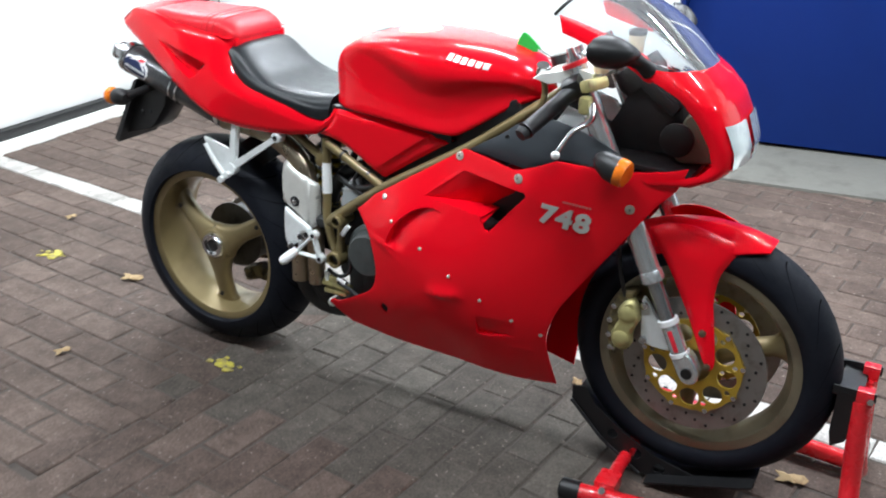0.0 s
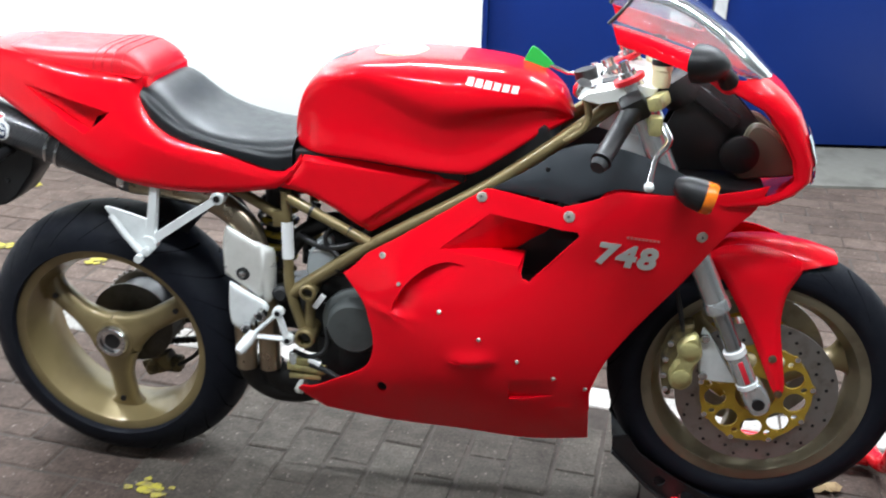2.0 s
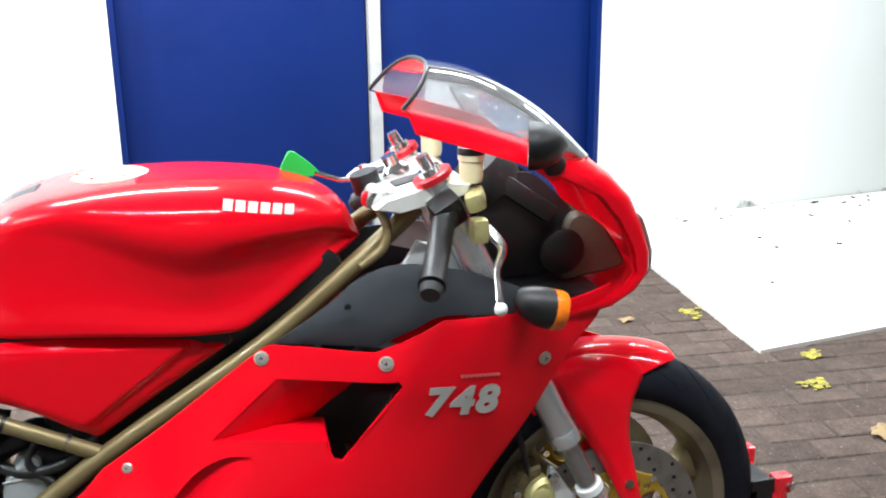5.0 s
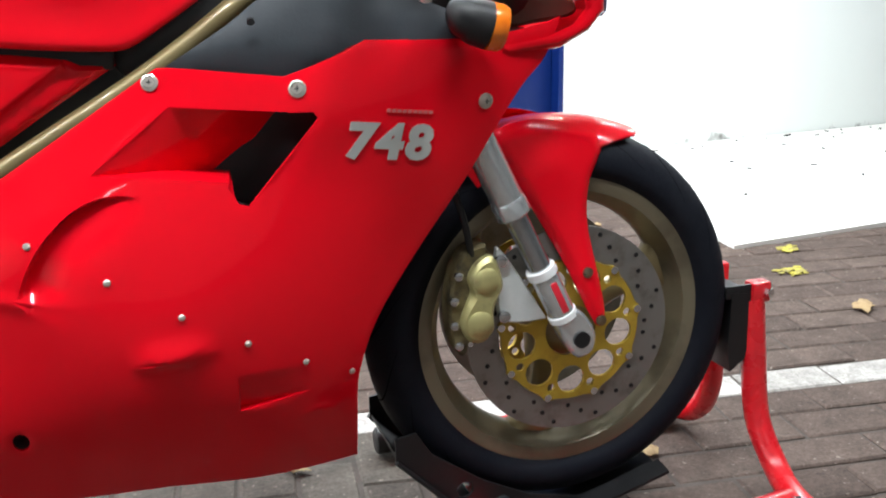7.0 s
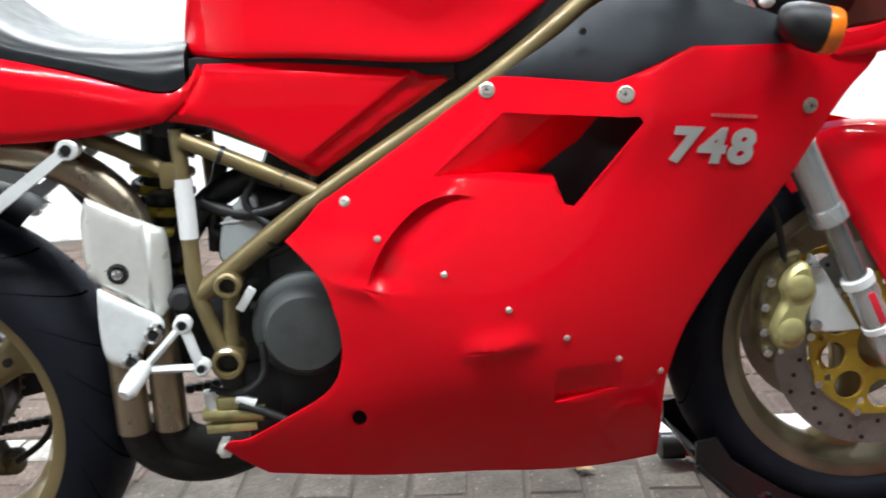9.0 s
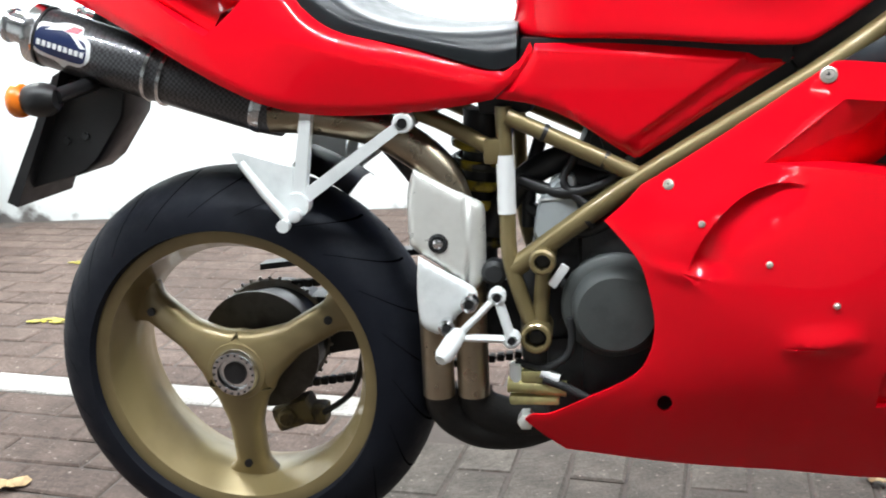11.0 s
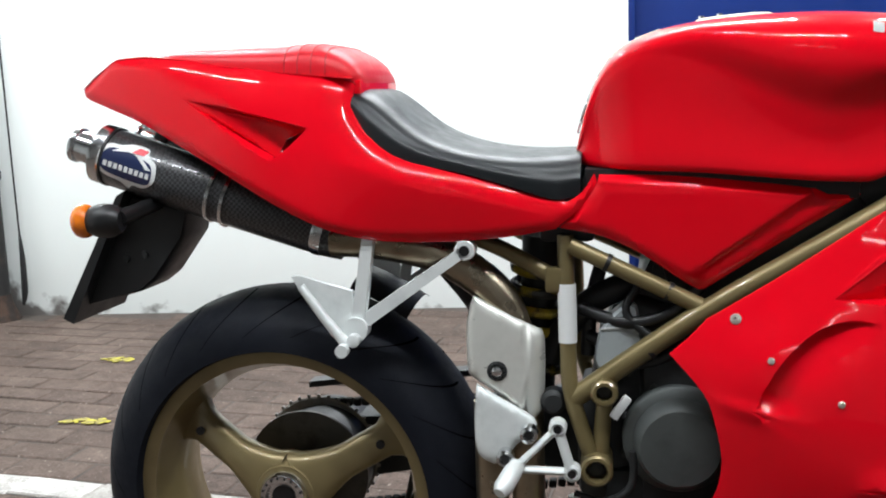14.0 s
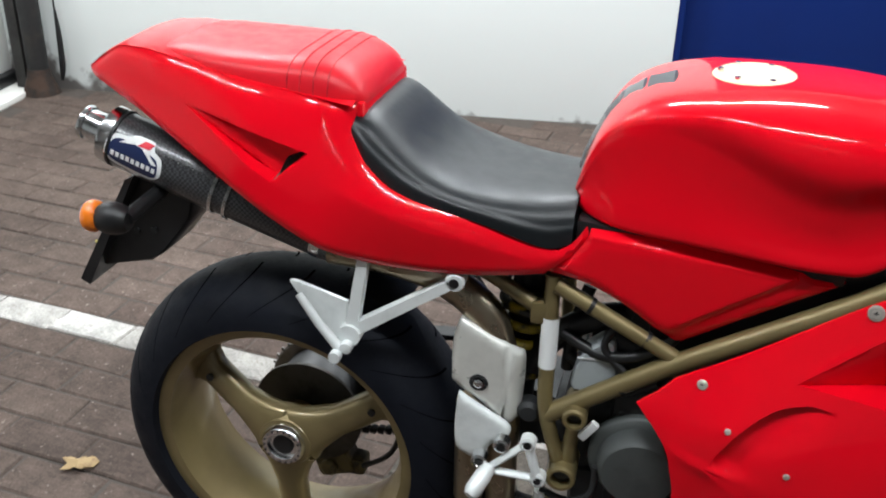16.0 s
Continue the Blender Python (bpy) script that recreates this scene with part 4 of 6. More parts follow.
side_line = soft_outline([(0.600, 0.606), (0.627, 0.622), (0.740, 0.693), (0.832, 0.752), (0.860, 0.751), (0.976, 0.739), (1.030, 0.758), (1.075, 0.779), (1.210, 0.776), (1.30, 0.786), (1.345, 0.798),
                          (1.325, 0.748), (1.292, 0.712), (1.251, 0.655), (1.215, 0.602), (1.142, 0.500), (1.085, 0.412), (1.062, 0.345), (1.058, 0.30), (1.062, 0.235), (1.066, 0.175), (0.95, 0.178),
                          (0.80, 0.186), (0.64, 0.200), (0.498, 0.216), (0.470, 0.240), (0.441, 0.269), (0.452, 0.279), (0.478, 0.282), (0.530, 0.312), (0.588, 0.350), (0.610, 0.385), (0.616, 0.430),
                          (0.608, 0.475), (0.594, 0.515), (0.553, 0.561), (0.578, 0.583)], 4, corners=(0, 3, 5, 7, 10, 20, 24, 26, 35))
intake = [(0.974, 0.693), (0.980, 0.697), (1.007, 0.697), (1.012, 0.689), (0.923, 0.587), (0.911, 0.591), (0.907, 0.602), (0.912, 0.6185)]
hole = [(0.631 + 0.010 * math.cos(a), 0.312 + 0.013 * math.sin(a)) for a in (2 * math.pi * k / 12 for k in range(12))]
both("side_fairing", sheet(side_line, fair_w, 0.004, 0.0072, roll=0.0012, holes=[intake, hole], creases=[SLOT, SLOT_IN] + RECESS_EDGES + BUMPS), RED, "glossy red full side fairing")


def fair_normal(x, z, e=0.012):
    """Outward direction of the fairing, averaged over a screw's seat."""
    return Vector((-(FW(x + e, z) - FW(x - e, z)) / (2 * e), -1, -(FW(x, z + e) - FW(x, z - e)) / (2 * e))).normalized()


for x, z, q in ((0.823, 0.736, 0.82), (0.99, 0.725, 0.86), (1.236, 0.695, 0.82), (0.633, 0.608, 0.55)):
    c, n = Vector((x, -fair_w(x, z) - 0.0012, z)), fair_normal(x, z)
    a_, b_ = both("fairing_screw", Shape().lathe([(r * q, h) for r, h in ((0.0125, -0.006), (0.0125, 0.0012), (0.0095, 0.0022), (0.0088, 0.0006), (0.0072, 0.0006), (0.0066, 0.0028), (0.003, 0.0030))], c, n, 20), SCREW)
    part("screw_slot", Shape().box(c + n * 0.0031, (0.0085 * q, 0.0008, 0.0016 * q), 0).box(c + n * 0.0031, (0.0016 * q, 0.0008, 0.0085 * q), 0), BLACK, a_)
for x, z in ((0.671, 0.564), (0.752, 0.513), (0.832, 0.462), (0.909, 0.414), (0.983, 0.372), (1.048, 0.340)):
    both("fairing_rivet", Shape().lathe([(0.0046, -0.004), (0.0044, 0.001), (0.0026, 0.0026)], (x, -fair_w(x, z) - 0.0006, z), fair_normal(x, z), 14), SCREW)
both("inner_duct", Shape().prism([(0.86, 0.60), (0.98, 0.72), (1.06, 0.70), (0.96, 0.56)], -0.05, -0.090, 0.004), BLACK)
# digits
dg = letters("748", 0.066, 0.20, 0.0006, 1.12)
x0 = min(p.x for p in dg.v)
x1 = max(p.x for p in dg.v)
for p in dg.v:
    u, hgt = (p.x - x0) / (x1 - x0), p.z / 0.047
    p.x = 1.044 + 0.116 * u
    p.z = 0.640 - 0.0125 * u + 0.043 * hgt
    p.y = -(FW(p.x, p.z) + 0.0015) + p.y
both("model_number", dg, SILVER_PRINT, "silver digits 748")
bar = Shape()
for k in range(9):
    bar.box((1.100 + 0.007 * k, -(FW(1.10 + 0.007 * k, 0.692 - 0.0008 * k) + 0.0012), 0.6935 - 0.0008 * k), (0.005, 0.001, 0.004), 0)
both("small_lettering", bar, PINK_PRINT)

# nose with twin headlights
ST = [((1.335, 0.982), (1.215, 0.994, 0.150)), ((1.370, 0.955), (1.268, 0.966, 0.150)), ((1.400, 0.920), (1.324, 0.936, 0.144)), ((1.420, 0.875), (1.362, 0.892, 0.136)),
      ((1.434, 0.835), (1.388, 0.845, 0.128)), ((1.434, 0.802), (1.397, 0.808, 0.124)), ((1.408, 0.774), (1.376, 0.786, 0.130)), ((1.365, 0.752), (1.334, 0.772, 0.140)), ((1.30, 0.745), (1.26, 0.764, 0.148))]


def nose_pt(s, u, grow=0.0):
    i = min(int(s), len(ST) - 2)
    t = s - i
    (c0, e0), (c1, e1) = ST[i], ST[i + 1]
    cx, cz = c0[0] * (1 - t) + c1[0] * t, c0[1] * (1 - t) + c1[1] * t
    ex, ez, ey = (e0[k] * (1 - t) + e1[k] * t for k in range(3))
    cu = max(0.0, math.cos(u))
    k = cu ** 0.55
    return Vector((ex + (cx - ex) * k + grow * cu, math.copysign(abs(math.sin(u)) ** 0.85, math.sin(u)) * (ey + grow), ez + (cz - ez) * k))


rows = [[nose_pt(s * 0.25, math.pi * (j / 28 - 0.5)) for j in range(29)] for s in range(4 * (len(ST) - 1) + 1)]
inner = [[Vector((p.x - 0.006, p.y * 0.965, p.z)) for p in r] for r in rows]
ns = Shape().loft(rows, closed_ring=False)
ni = Shape().loft(inner, closed_ring=False)
ni.f = [tuple(reversed(f)) for f in ni.f]
ns.join(ni)
nose = part("nose_fairing", ns, RED, BIKE, "glossy red nose fairing")
for sd in (-1, 1):
    lamp = Shape().loft([[nose_pt(2.75 + 2.55 * a, sd * (0.06 + 0.80 * b), 0.006) for b in (0, 0.25, 0.5, 0.75, 1)] for a in (0.0, 0.1, 0.3, 0.5, 0.7, 0.9, 1.0)], closed_ring=False)
    if sd > 0:
        lamp.f = [tuple(reversed(f)) for f in lamp.f]
    part("headlight", lamp, LAMPGLASS, nose, "clear headlight glass")
# cockpit: dark inner liners
both("cockpit_liner", sheet(soft_outline([(1.13, 0.795), (1.25, 0.790), (1.365, 0.80), (1.355, 0.85), (1.30, 0.915), (1.245, 0.955), (1.19, 0.93), (1.16, 0.87)], 5), lambda x, z: 0.042, 0.004, 0.03), BLACK, "black cockpit lining")
both("headlight_back", Shape().prism(soft_outline([(1.295, 0.788), (1.34, 0.786), (1.402, 0.797), (1.398, 0.822), (1.370, 0.862), (1.335, 0.888), (1.312, 0.886), (1.300, 0.855)], 4), -0.044, -0.066, 0.006), OLIVE, "olive grey headlight housing")
both("bulb_cover", Shape().lathe([(0.036, 0.0), (0.036, 0.006), (0.030, 0.010)], (1.296, -0.066, 0.832), (0, -1, 0), 24), BLACK)
part("cockpit_floor", Shape().box((1.25, 0, 0.778), (0.20, 0.235, 0.012), 0.003, pose(0, 0, 0, 0, 3, 0)), BLACK, BIKE)
part("instrument_bracket", Shape().box((1.24, 0, 0.92), (0.12, 0.10, 0.03), 0.008, pose(0, 0, 0, 0, 35, 0)), BLACK, BIKE)
part("instrument", Shape().lathe([(0.05, 0), (0.055, 0.02), (0.05, 0.05)], (1.205, 0, 0.925), (-0.6, 0, 0.8), 28), BLACK, BIKE)

# flanks under the screen, and the screen
fl = soft_outline([(1.040, 1.070), (1.052, 1.036), (1.12, 1.015), (1.205, 0.986), (1.245, 0.962), (1.262, 0.975), (1.228, 1.012), (1.13, 1.046)], 4, corners=(0, 1))
FLW = spread([(1.045, 1.064, 0.120), (1.052, 1.02, 0.132), (1.20, 0.98, 0.152), (1.23, 1.005, 0.138), (1.13, 1.04, 0.126), (1.25, 0.96, 0.152)])
both("screen_flank", sheet(fl, FLW, 0.004, 0.012), RED, "glossy red screen surround")
edge = spline([(1.038, 0.124, 1.071), (1.13, 0.127, 1.045), (1.228, 0.137, 1.010), (1.29, 0.10, 0.985)], 6)
mid = spline([(1.090, 0, 1.128), (1.17, 0, 1.110), (1.26, 0, 1.058), (1.342, 0, 0.982)], 6)
grid = []
for e, c in zip(edge, mid):
    row = []
    for j in range(25):
        u = math.pi * (j / 24 - 0.5)
        k = max(0, math.cos(u)) ** 0.75
        row.append(Vector((e.x + (c.x - e.x) * k, e.y * math.copysign(abs(math.sin(u)) ** 0.8, math.sin(u)), e.z + (c.z - e.z) * k)))
    grid.append(row)
sc = Shape().loft(grid, closed_ring=False)
sc2 = Shape().loft([[Vector((p.x - 0.0022, p.y * 0.985, p.z - 0.002)) for p in r] for r in grid], closed_ring=False)
sc2.f = [tuple(reversed(f)) for f in sc2.f]
sc.join(sc2)
screen = part("windscreen", sc, SCREEN, BIKE, "clear domed windscreen")
screen.visible_shadow = False
part("edge_trim", Shape().tube(grid[0], 0.0035, 8), BLACK, screen, "black rubber edge trim")


# mirrors, indicators
def pod(c, axis, length, r, n=20, power=0.6, flat=1.0):
    ax = Vector(axis).normalized()
    pts = [Vector(c) + ax * length * (k / 10 - 0.5) for k in range(11)]
    rad = [r * max(0.12, math.sin(math.pi * (0.06 + 0.88 * k / 10))) ** power for k in range(11)]
    return Shape().tube(pts, rad, n, flat=flat)


for sd in (-1, 1):
    c0, e1, dp = Vector((1.180, sd * 0.215, 1.028)), Vector((0.36, -sd * 0.93, -0.12)), Vector((0.93, sd * 0.36, 0))
    shell = []
    for k in range(9):
        t = k / 8
        g = max(0.05, 1 - t ** 2.4) ** 0.6
        shell.append([c0 + dp * (0.052 * t) + e1 * (0.016 * t) + e1 * (0.060 * g * math.cos(a) * (1.0 if math.cos(a) < 0 else 1.12)) + Vector((0, 0, 0.033 * g * math.sin(a) * (1 - 0.42 * max(0, math.cos(a))))) for a in (2 * math.pi * j / 28 for j in range(28))])
    mb = Shape().loft([[c0 + (p - c0) * 0.86 + dp * 0.006 for p in shell[0]], [c0 + (p - c0) * 0.94 for p in shell[0]]] + shell)
    mr = part("mirror", mb, BLACK, BIKE, "black plastic mirror housing")
    part("mirror_glass", Shape().loft([[c0 + (p - c0) * k - dp * 0.0005 for p in shell[0]] for k in (0.855, 0.5, 0.05)]), MIRROR_GLASS, mr)
    part("stalk", Shape().tube([(1.215, sd * 0.190, 1.018), (1.232, sd * 0.165, 1.003), (1.247, sd * 0.145, 0.985)], [0.018, 0.014, 0.018], 14, smooth=4), BLACK, mr)
    ib = Shape().tube([(1.173, sd * 0.194, 0.812), (1.176, sd * 0.196, 0.811), (1.186, sd * 0.20, 0.806), (1.203, sd * 0.203, 0.798), (1.221, sd * 0.205, 0.792)], [0.010, 0.016, 0.0235, 0.0285, 0.0292], 20)
    ind = part("front_indicator", ib, BLACK, BIKE, "black indicator with orange lens")
    part("lens", Shape().tube([(1.220, sd * 0.205, 0.7922), (1.234, sd * 0.206, 0.789), (1.240, sd * 0.2065, 0.7875), (1.242, sd * 0.207, 0.787)], [0.0294, 0.0290, 0.0262, 0.019], 20), LENS, ind, "orange lens")
    part("stem", Shape().tube([(1.185, sd * 0.19, 0.802), (1.20, sd * 0.155, 0.79)], 0.014, 12), BLACK, ind)
    rb = pod((-0.196, sd * 0.150, 0.742), (1, 0, 0.0), 0.050, 0.0235, power=0.3)
    ri = part("rear_indicator", rb, BLACK, BIKE, "black indicator with orange lens")
    part("lens", pod((-0.227, sd * 0.150, 0.742), (1, 0, 0), 0.022, 0.0236, power=0.16), LENS, ri, "orange lens")
    part("stem", Shape().tube([(-0.175, sd * 0.15, 0.745), (-0.165, sd * 0.06, 0.755)], 0.011, 12), BLACK, ri)

# tank
TOP = [(0.434, 0.805), (0.440, 0.830), (0.449, 0.866), (0.463, 0.905), (0.484, 0.938), (0.512, 0.958), (0.55, 0.971), (0.62, 0.981), (0.72, 0.985), (0.80, 0.981), (0.88, 0.970), (0.945, 0.943), (0.975, 0.912), (0.988, 0.878)]
BOT = [(0.434, 0.797), (0.45, 0.795), (0.60, 0.787), (0.775, 0.773), (0.805, 0.774), (0.85, 0.799), (0.92, 0.844), (0.988, 0.874)]
HALF = [(0.434, 0.034), (0.440, 0.054), (0.450, 0.072), (0.465, 0.090), (0.49, 0.107), (0.52, 0.117), (0.56, 0.123), (0.65, 0.127), (0.75, 0.126), (0.82, 0.116), (0.90, 0.094), (0.96, 0.064), (0.988, 0.032)]
CREASE = [(0.434, 0.86), (0.50, 0.925), (0.555, 0.930), (0.627, 0.902), (0.709, 0.858), (0.757, 0.844), (0.80, 0.862), (0.856, 0.884), (0.92, 0.895), (0.988, 0.878)]
SHOULDER = [(0.434, 0.87), (0.50, 0.938), (0.555, 0.952), (0.61, 0.950), (0.70, 0.926), (0.78, 0.917), (0.88, 0.913), (0.95, 0.905), (0.988, 0.879)]
BULGE = [(0.434, 0.0), (0.53, 0.0), (0.60, 0.006), (0.68, 0.016), (0.76, 0.023), (0.84, 0.021), (0.90, 0.016), (0.95, 0.008), (0.988, 0.0)]
rings = []
for k in range(73):
    x = 0.434 + 0.554 * (k / 72)
    zt, zb, hw, bl = curve(TOP, x), curve(BOT, x), curve(HALF, x), curve(BULGE, x)
    zs = min(curve(SHOULDER, x), zb + 0.86 * (zt - zb))
    zd = min(curve(CREASE, x), zs - 0.012 * min(1, (zt - zb) / 0.05))
    zd = max(zd, zb + 0.2 * (zt - zb))
    half = []
    for j in range(4):
        t = j / 3
        half.append((hw - 0.010 * (1 - t) ** 2, zb + 0.010 * min(1, (zd - zb) / 0.02) * t * t))
    z0 = half[-1][1]
    for j in range(1, 9):
        t = j / 8
        half.append((hw - 0.004 * math.sin(math.pi * t), z0 + (zd - z0) * t))
    for j in range(1, 8):
        t = j / 7
        half.append((hw + bl * (t * t * (3 - 2 * t)), zd + (zs - zd) * t))
    for j in range(1, 15):
        a = math.pi / 2 * j / 14
        half.append(((hw + bl) * math.cos(a) ** 0.72, zs + (zt - zs) * math.sin(a) ** 0.74))
    ring = [Vector((x, -y, z)) for y, z in half] + [Vector((x, y, z)) for y, z in reversed(half[:-1])]
    rings.append(ring)
SIDE = 4 + 8 + 7 + 14
tank = part("fuel_tank", Shape().loft(rings), RED, BIKE, "glossy red fuel tank", angle=60)
# black block put in for the shade between tank and frame
part("tank_gap", Shape().box((0.62, 0, 0.772), (0.34, 0.205, 0.03), 0.004, pose(0, 0, 0, 0, 2.5, 0)), BLACK, BIKE)
cap = Shape().lathe([(0.052, 0.0), (0.052, 0.005), (0.047, 0.008), (0.02, 0.009)], (0.645, 0, 0.9772), (-0.05, 0, 1), 40)
fc = part("fuel_cap", cap, CREAM, tank, "pale gold fuel filler cap")
for k in range(6):
    a = 2 * math.pi * k / 6
    part("cap_screw", Shape().lathe([(0.004, 0), (0.004, 0.003)], (0.645 + 0.042 * math.cos(a), 0.042 * math.sin(a), 0.9842), (0, 0, 1), 10), CHROME, fc)
PAD = [(0.4395, 0.835), (0.443, 0.850), (0.452, 0.876), (0.466, 0.909), (0.486, 0.9385), (0.514, 0.9575), (0.552, 0.9705)]
for k, (p, q) in enumerate(zip(PAD, PAD[1:])):
    w0, w1 = 0.020 + 0.006 * k, 0.020 + 0.006 * (k + 1)
    nx, nz = -(q[1] - p[1]), q[0] - p[0]
    ln = math.hypot(nx, nz)
    rows_ = [[Vector((x + nx / ln * (lift - 3.2 * y * y), y, z + nz / ln * (lift - 3.2 * y * y))) for y in [w * j / 3 for j in range(-3, 4)]]
             for x, z, w, lift in ((*p, w0, 0.001), (p[0] + (q[0] - p[0]) * 0.06, p[1] + (q[1] - p[1]) * 0.06, w0, 0.0045), (p[0] + (q[0] - p[0]) * 0.9, p[1] + (q[1] - p[1]) * 0.9, w1, 0.0045), (*q, w1, 0.001))]
    part("tank_pad", Shape().loft(rows_, closed_ring=False), DUCT if k % 2 else CARBON, tank, "dark ribbed tank protector")


def tank_point(x, z, lift=0.0012):
    """The near side of the tank at x, at the height z (above its waist)."""
    k = (x - 0.434) / 0.554 * 72
    i = int(k)
    ys = []
    for ring in (rings[i], rings[i + 1]):
        side = ring[:SIDE]
        side.sort(key=lambda p: p.z)
        y = side[-1].y
        for p, q in zip(side, side[1:]):
            if p.z <= z <= q.z:
                y = p.y + (q.y - p.y) * (z - p.z) / max(q.z - p.z, 1e-6)
        ys.append(y)
    return Vector((x, ys[0] + (ys[1] - ys[0]) * (k - i) - lift, z + lift))


for k in range(6):
    x = 0.792 + 0.0163 * k
    z = 0.957 - 0.0030 * k
    cells = [[tank_point(x + 0.0125 * i / 3 + 0.003 * (j / 3 - 0.5), z + 0.0125 * (j / 3 - 0.5) - 0.0030 * i / 3 * 0.77) for i in range(4)] for j in range(4)]
    part("badge_block", Shape().loft(cells, closed_ring=False), SILVER_PRINT, tank, "silver block of the maker's badge")

# panel under the tank
def pw(x, z):
    return 0.100 + 0.03 * (x - 0.60) + 0.05 * (z - 0.72)


pan = soft_outline([(0.466, 0.786), (0.56, 0.783), (0.68, 0.771), (0.788, 0.756), (0.70, 0.700), (0.610, 0.640), (0.598, 0.634), (0.584, 0.638), (0.523, 0.680), (0.468, 0.706), (0.414, 0.717), (0.440, 0.742), (0.460, 0.768)], 5, corners=(0, 3, 10))


PLANE = [(0.470, 0.7785), (0.60, 0.7679), (0.722, 0.758), (0.690, 0.7347), (0.60, 0.669)]
EDGES = [[(x + 0.6 * d, z + d) if i < 3 else (x + 1.3 * d, z) for i, (x, z) in enumerate(PLANE)] for d in (-0.004, -0.002, 0.002, 0.004)]


def eased(t, r=0.004):
    """0 below the edge, t beyond it, rounded over r."""
    return 0 if t < -r else (t + r) ** 2 / (4 * r) if t < r else t


def panel_w(x, z):
    """A flat field, bevelled along its top and its front edge."""
    w = pw(x, z)
    top = z - (0.7785 - 0.0813 * (x - 0.470))
    front = ((x - 0.722) * 0.59 - (z - 0.758) * 0.81)
    return w - min(0.006, eased(top)) - min(0.007, 0.9 * eased(front, 0.003)) - 0.004 * math.exp(-(near(x, z, pan, True) / 0.004) ** 2)


both("side_panel", sheet(pan, panel_w, 0.004, 0.010, creases=[PLANE] + EDGES, roll=0.003, soft=0.008), RED, "glossy red side panel under the tank")

# tail
tail = soft_outline([(-0.284, 0.920), (-0.255, 0.940), (-0.214, 0.961), (-0.12, 0.958), (-0.03, 0.942), (0.06, 0.930), (0.145, 0.921), (0.139, 0.895), (0.147, 0.868), (0.178, 0.832), (0.225, 0.808), (0.325, 0.786),
                     (0.425, 0.752), (0.444, 0.764), (0.460, 0.788), (0.462, 0.772), (0.440, 0.742), (0.410, 0.717), (0.33, 0.706), (0.22, 0.703), (0.14, 0.712), (0.06, 0.744), (-0.06, 0.812),
                     (-0.17, 0.868), (-0.235, 0.892), (-0.277, 0.907)], 5, corners=(0, 6, 12, 14, 17))
TW = spread([(-0.284, 0.92, 0.026), (-0.214, 0.96, 0.046), (-0.12, 0.955, 0.068), (0.06, 0.926, 0.088), (0.145, 0.915, 0.094), (-0.18, 0.886, 0.070), (-0.06, 0.815, 0.112), (0.06, 0.748, 0.132),
             (0.22, 0.706, 0.128), (0.41, 0.72, 0.104), (0.46, 0.785, 0.094), (0.225, 0.80, 0.128), (0.16, 0.87, 0.112), (0.0, 0.87, 0.116), (0.325, 0.77, 0.118)])
VENT = [(-0.100, 0.902), (0.086, 0.858), (0.040, 0.816)]
HIP = [(0.06, 0.836), (0.13, 0.812), (0.205, 0.787), (0.305, 0.762), (0.40, 0.736)]


def tail_w(x, z):
    w = TW(x, z)
    if inside(x, z, VENT):
        along = max(0, min(1, (x + 0.10) / 0.16))
        w -= 0.030 * along ** 1.3
    if 0.10 < x < 0.41:
        d = z - curve(HIP, x)
        fade = min(1, (x - 0.10) / 0.06, (0.41 - x) / 0.05)
        w -= fade * (0.30 * max(0, d) if d > 0 else 0.12 * -d)
    w += 0.003 * math.exp(-((z - (0.935 - 0.19 * (x + 0.2))) / 0.026) ** 2) * (1 if -0.22 < x < 0.10 else 0) * max(0, min(1, (x + 0.22) / 0.1, (0.10 - x) / 0.06))
    return w


vent_hole = [(0.049, 0.843), (0.083, 0.8565), (0.036, 0.8165)]
both("tail_fairing", sheet(tail, tail_w, 0.004, 0.007, holes=[vent_hole], creases=[VENT + VENT[:1], HIP[1:]], roll=0.007, soft=0.016), RED, "glossy red tail fairing")
def tail_half(x, z):
    """Half the tail's breadth at its upper edge, about the machine's own middle plane."""
    return TW(x, z) - 0.004 + 0.035 - 0.033 * x


deck = Shape().loft([[Vector((x, y, z + 0.006 * (1 - (y / w) ** 2))) for y in [w * (j / 6 - 1) for j in range(13)]] for x, z, w in
                    ((x, z, tail_half(x, z)) for x, z in ((-0.284, 0.920), (-0.255, 0.940), (-0.214, 0.961), (-0.17, 0.963), (-0.12, 0.958), (-0.03, 0.942), (0.06, 0.930), (0.143, 0.921)))], closed_ring=False)
part("tail_deck", deck, RED, BIKE)
part("tail_back", Shape().loft([[Vector((x, y, z)) for y in [w * (j / 4 - 1) for j in range(9)]] for x, z, w in ((x, z, tail_half(x, z) - 0.014) for x, z in ((-0.276, 0.912), (-0.268, 0.905), (-0.23, 0.893), (-0.165, 0.870), (-0.06, 0.812)))], closed_ring=False), BLACK, BIKE)
COV = [(x, zb, zt, tail_half(x, zb) - d) for x, zb, zt, d in ((-0.150, 0.960, 0.966, 0.016), (-0.13, 0.957, 0.970, 0.010), (-0.06, 0.946, 0.970, 0.007), (0.02, 0.934, 0.970, 0.007), (0.08, 0.926, 0.970, 0.007), (0.108, 0.922, 0.966, 0.009), (0.130, 0.920, 0.955, 0.014), (0.145, 0.920, 0.942, 0.022), (0.153, 0.921, 0.929, 0.034))]
cr = []
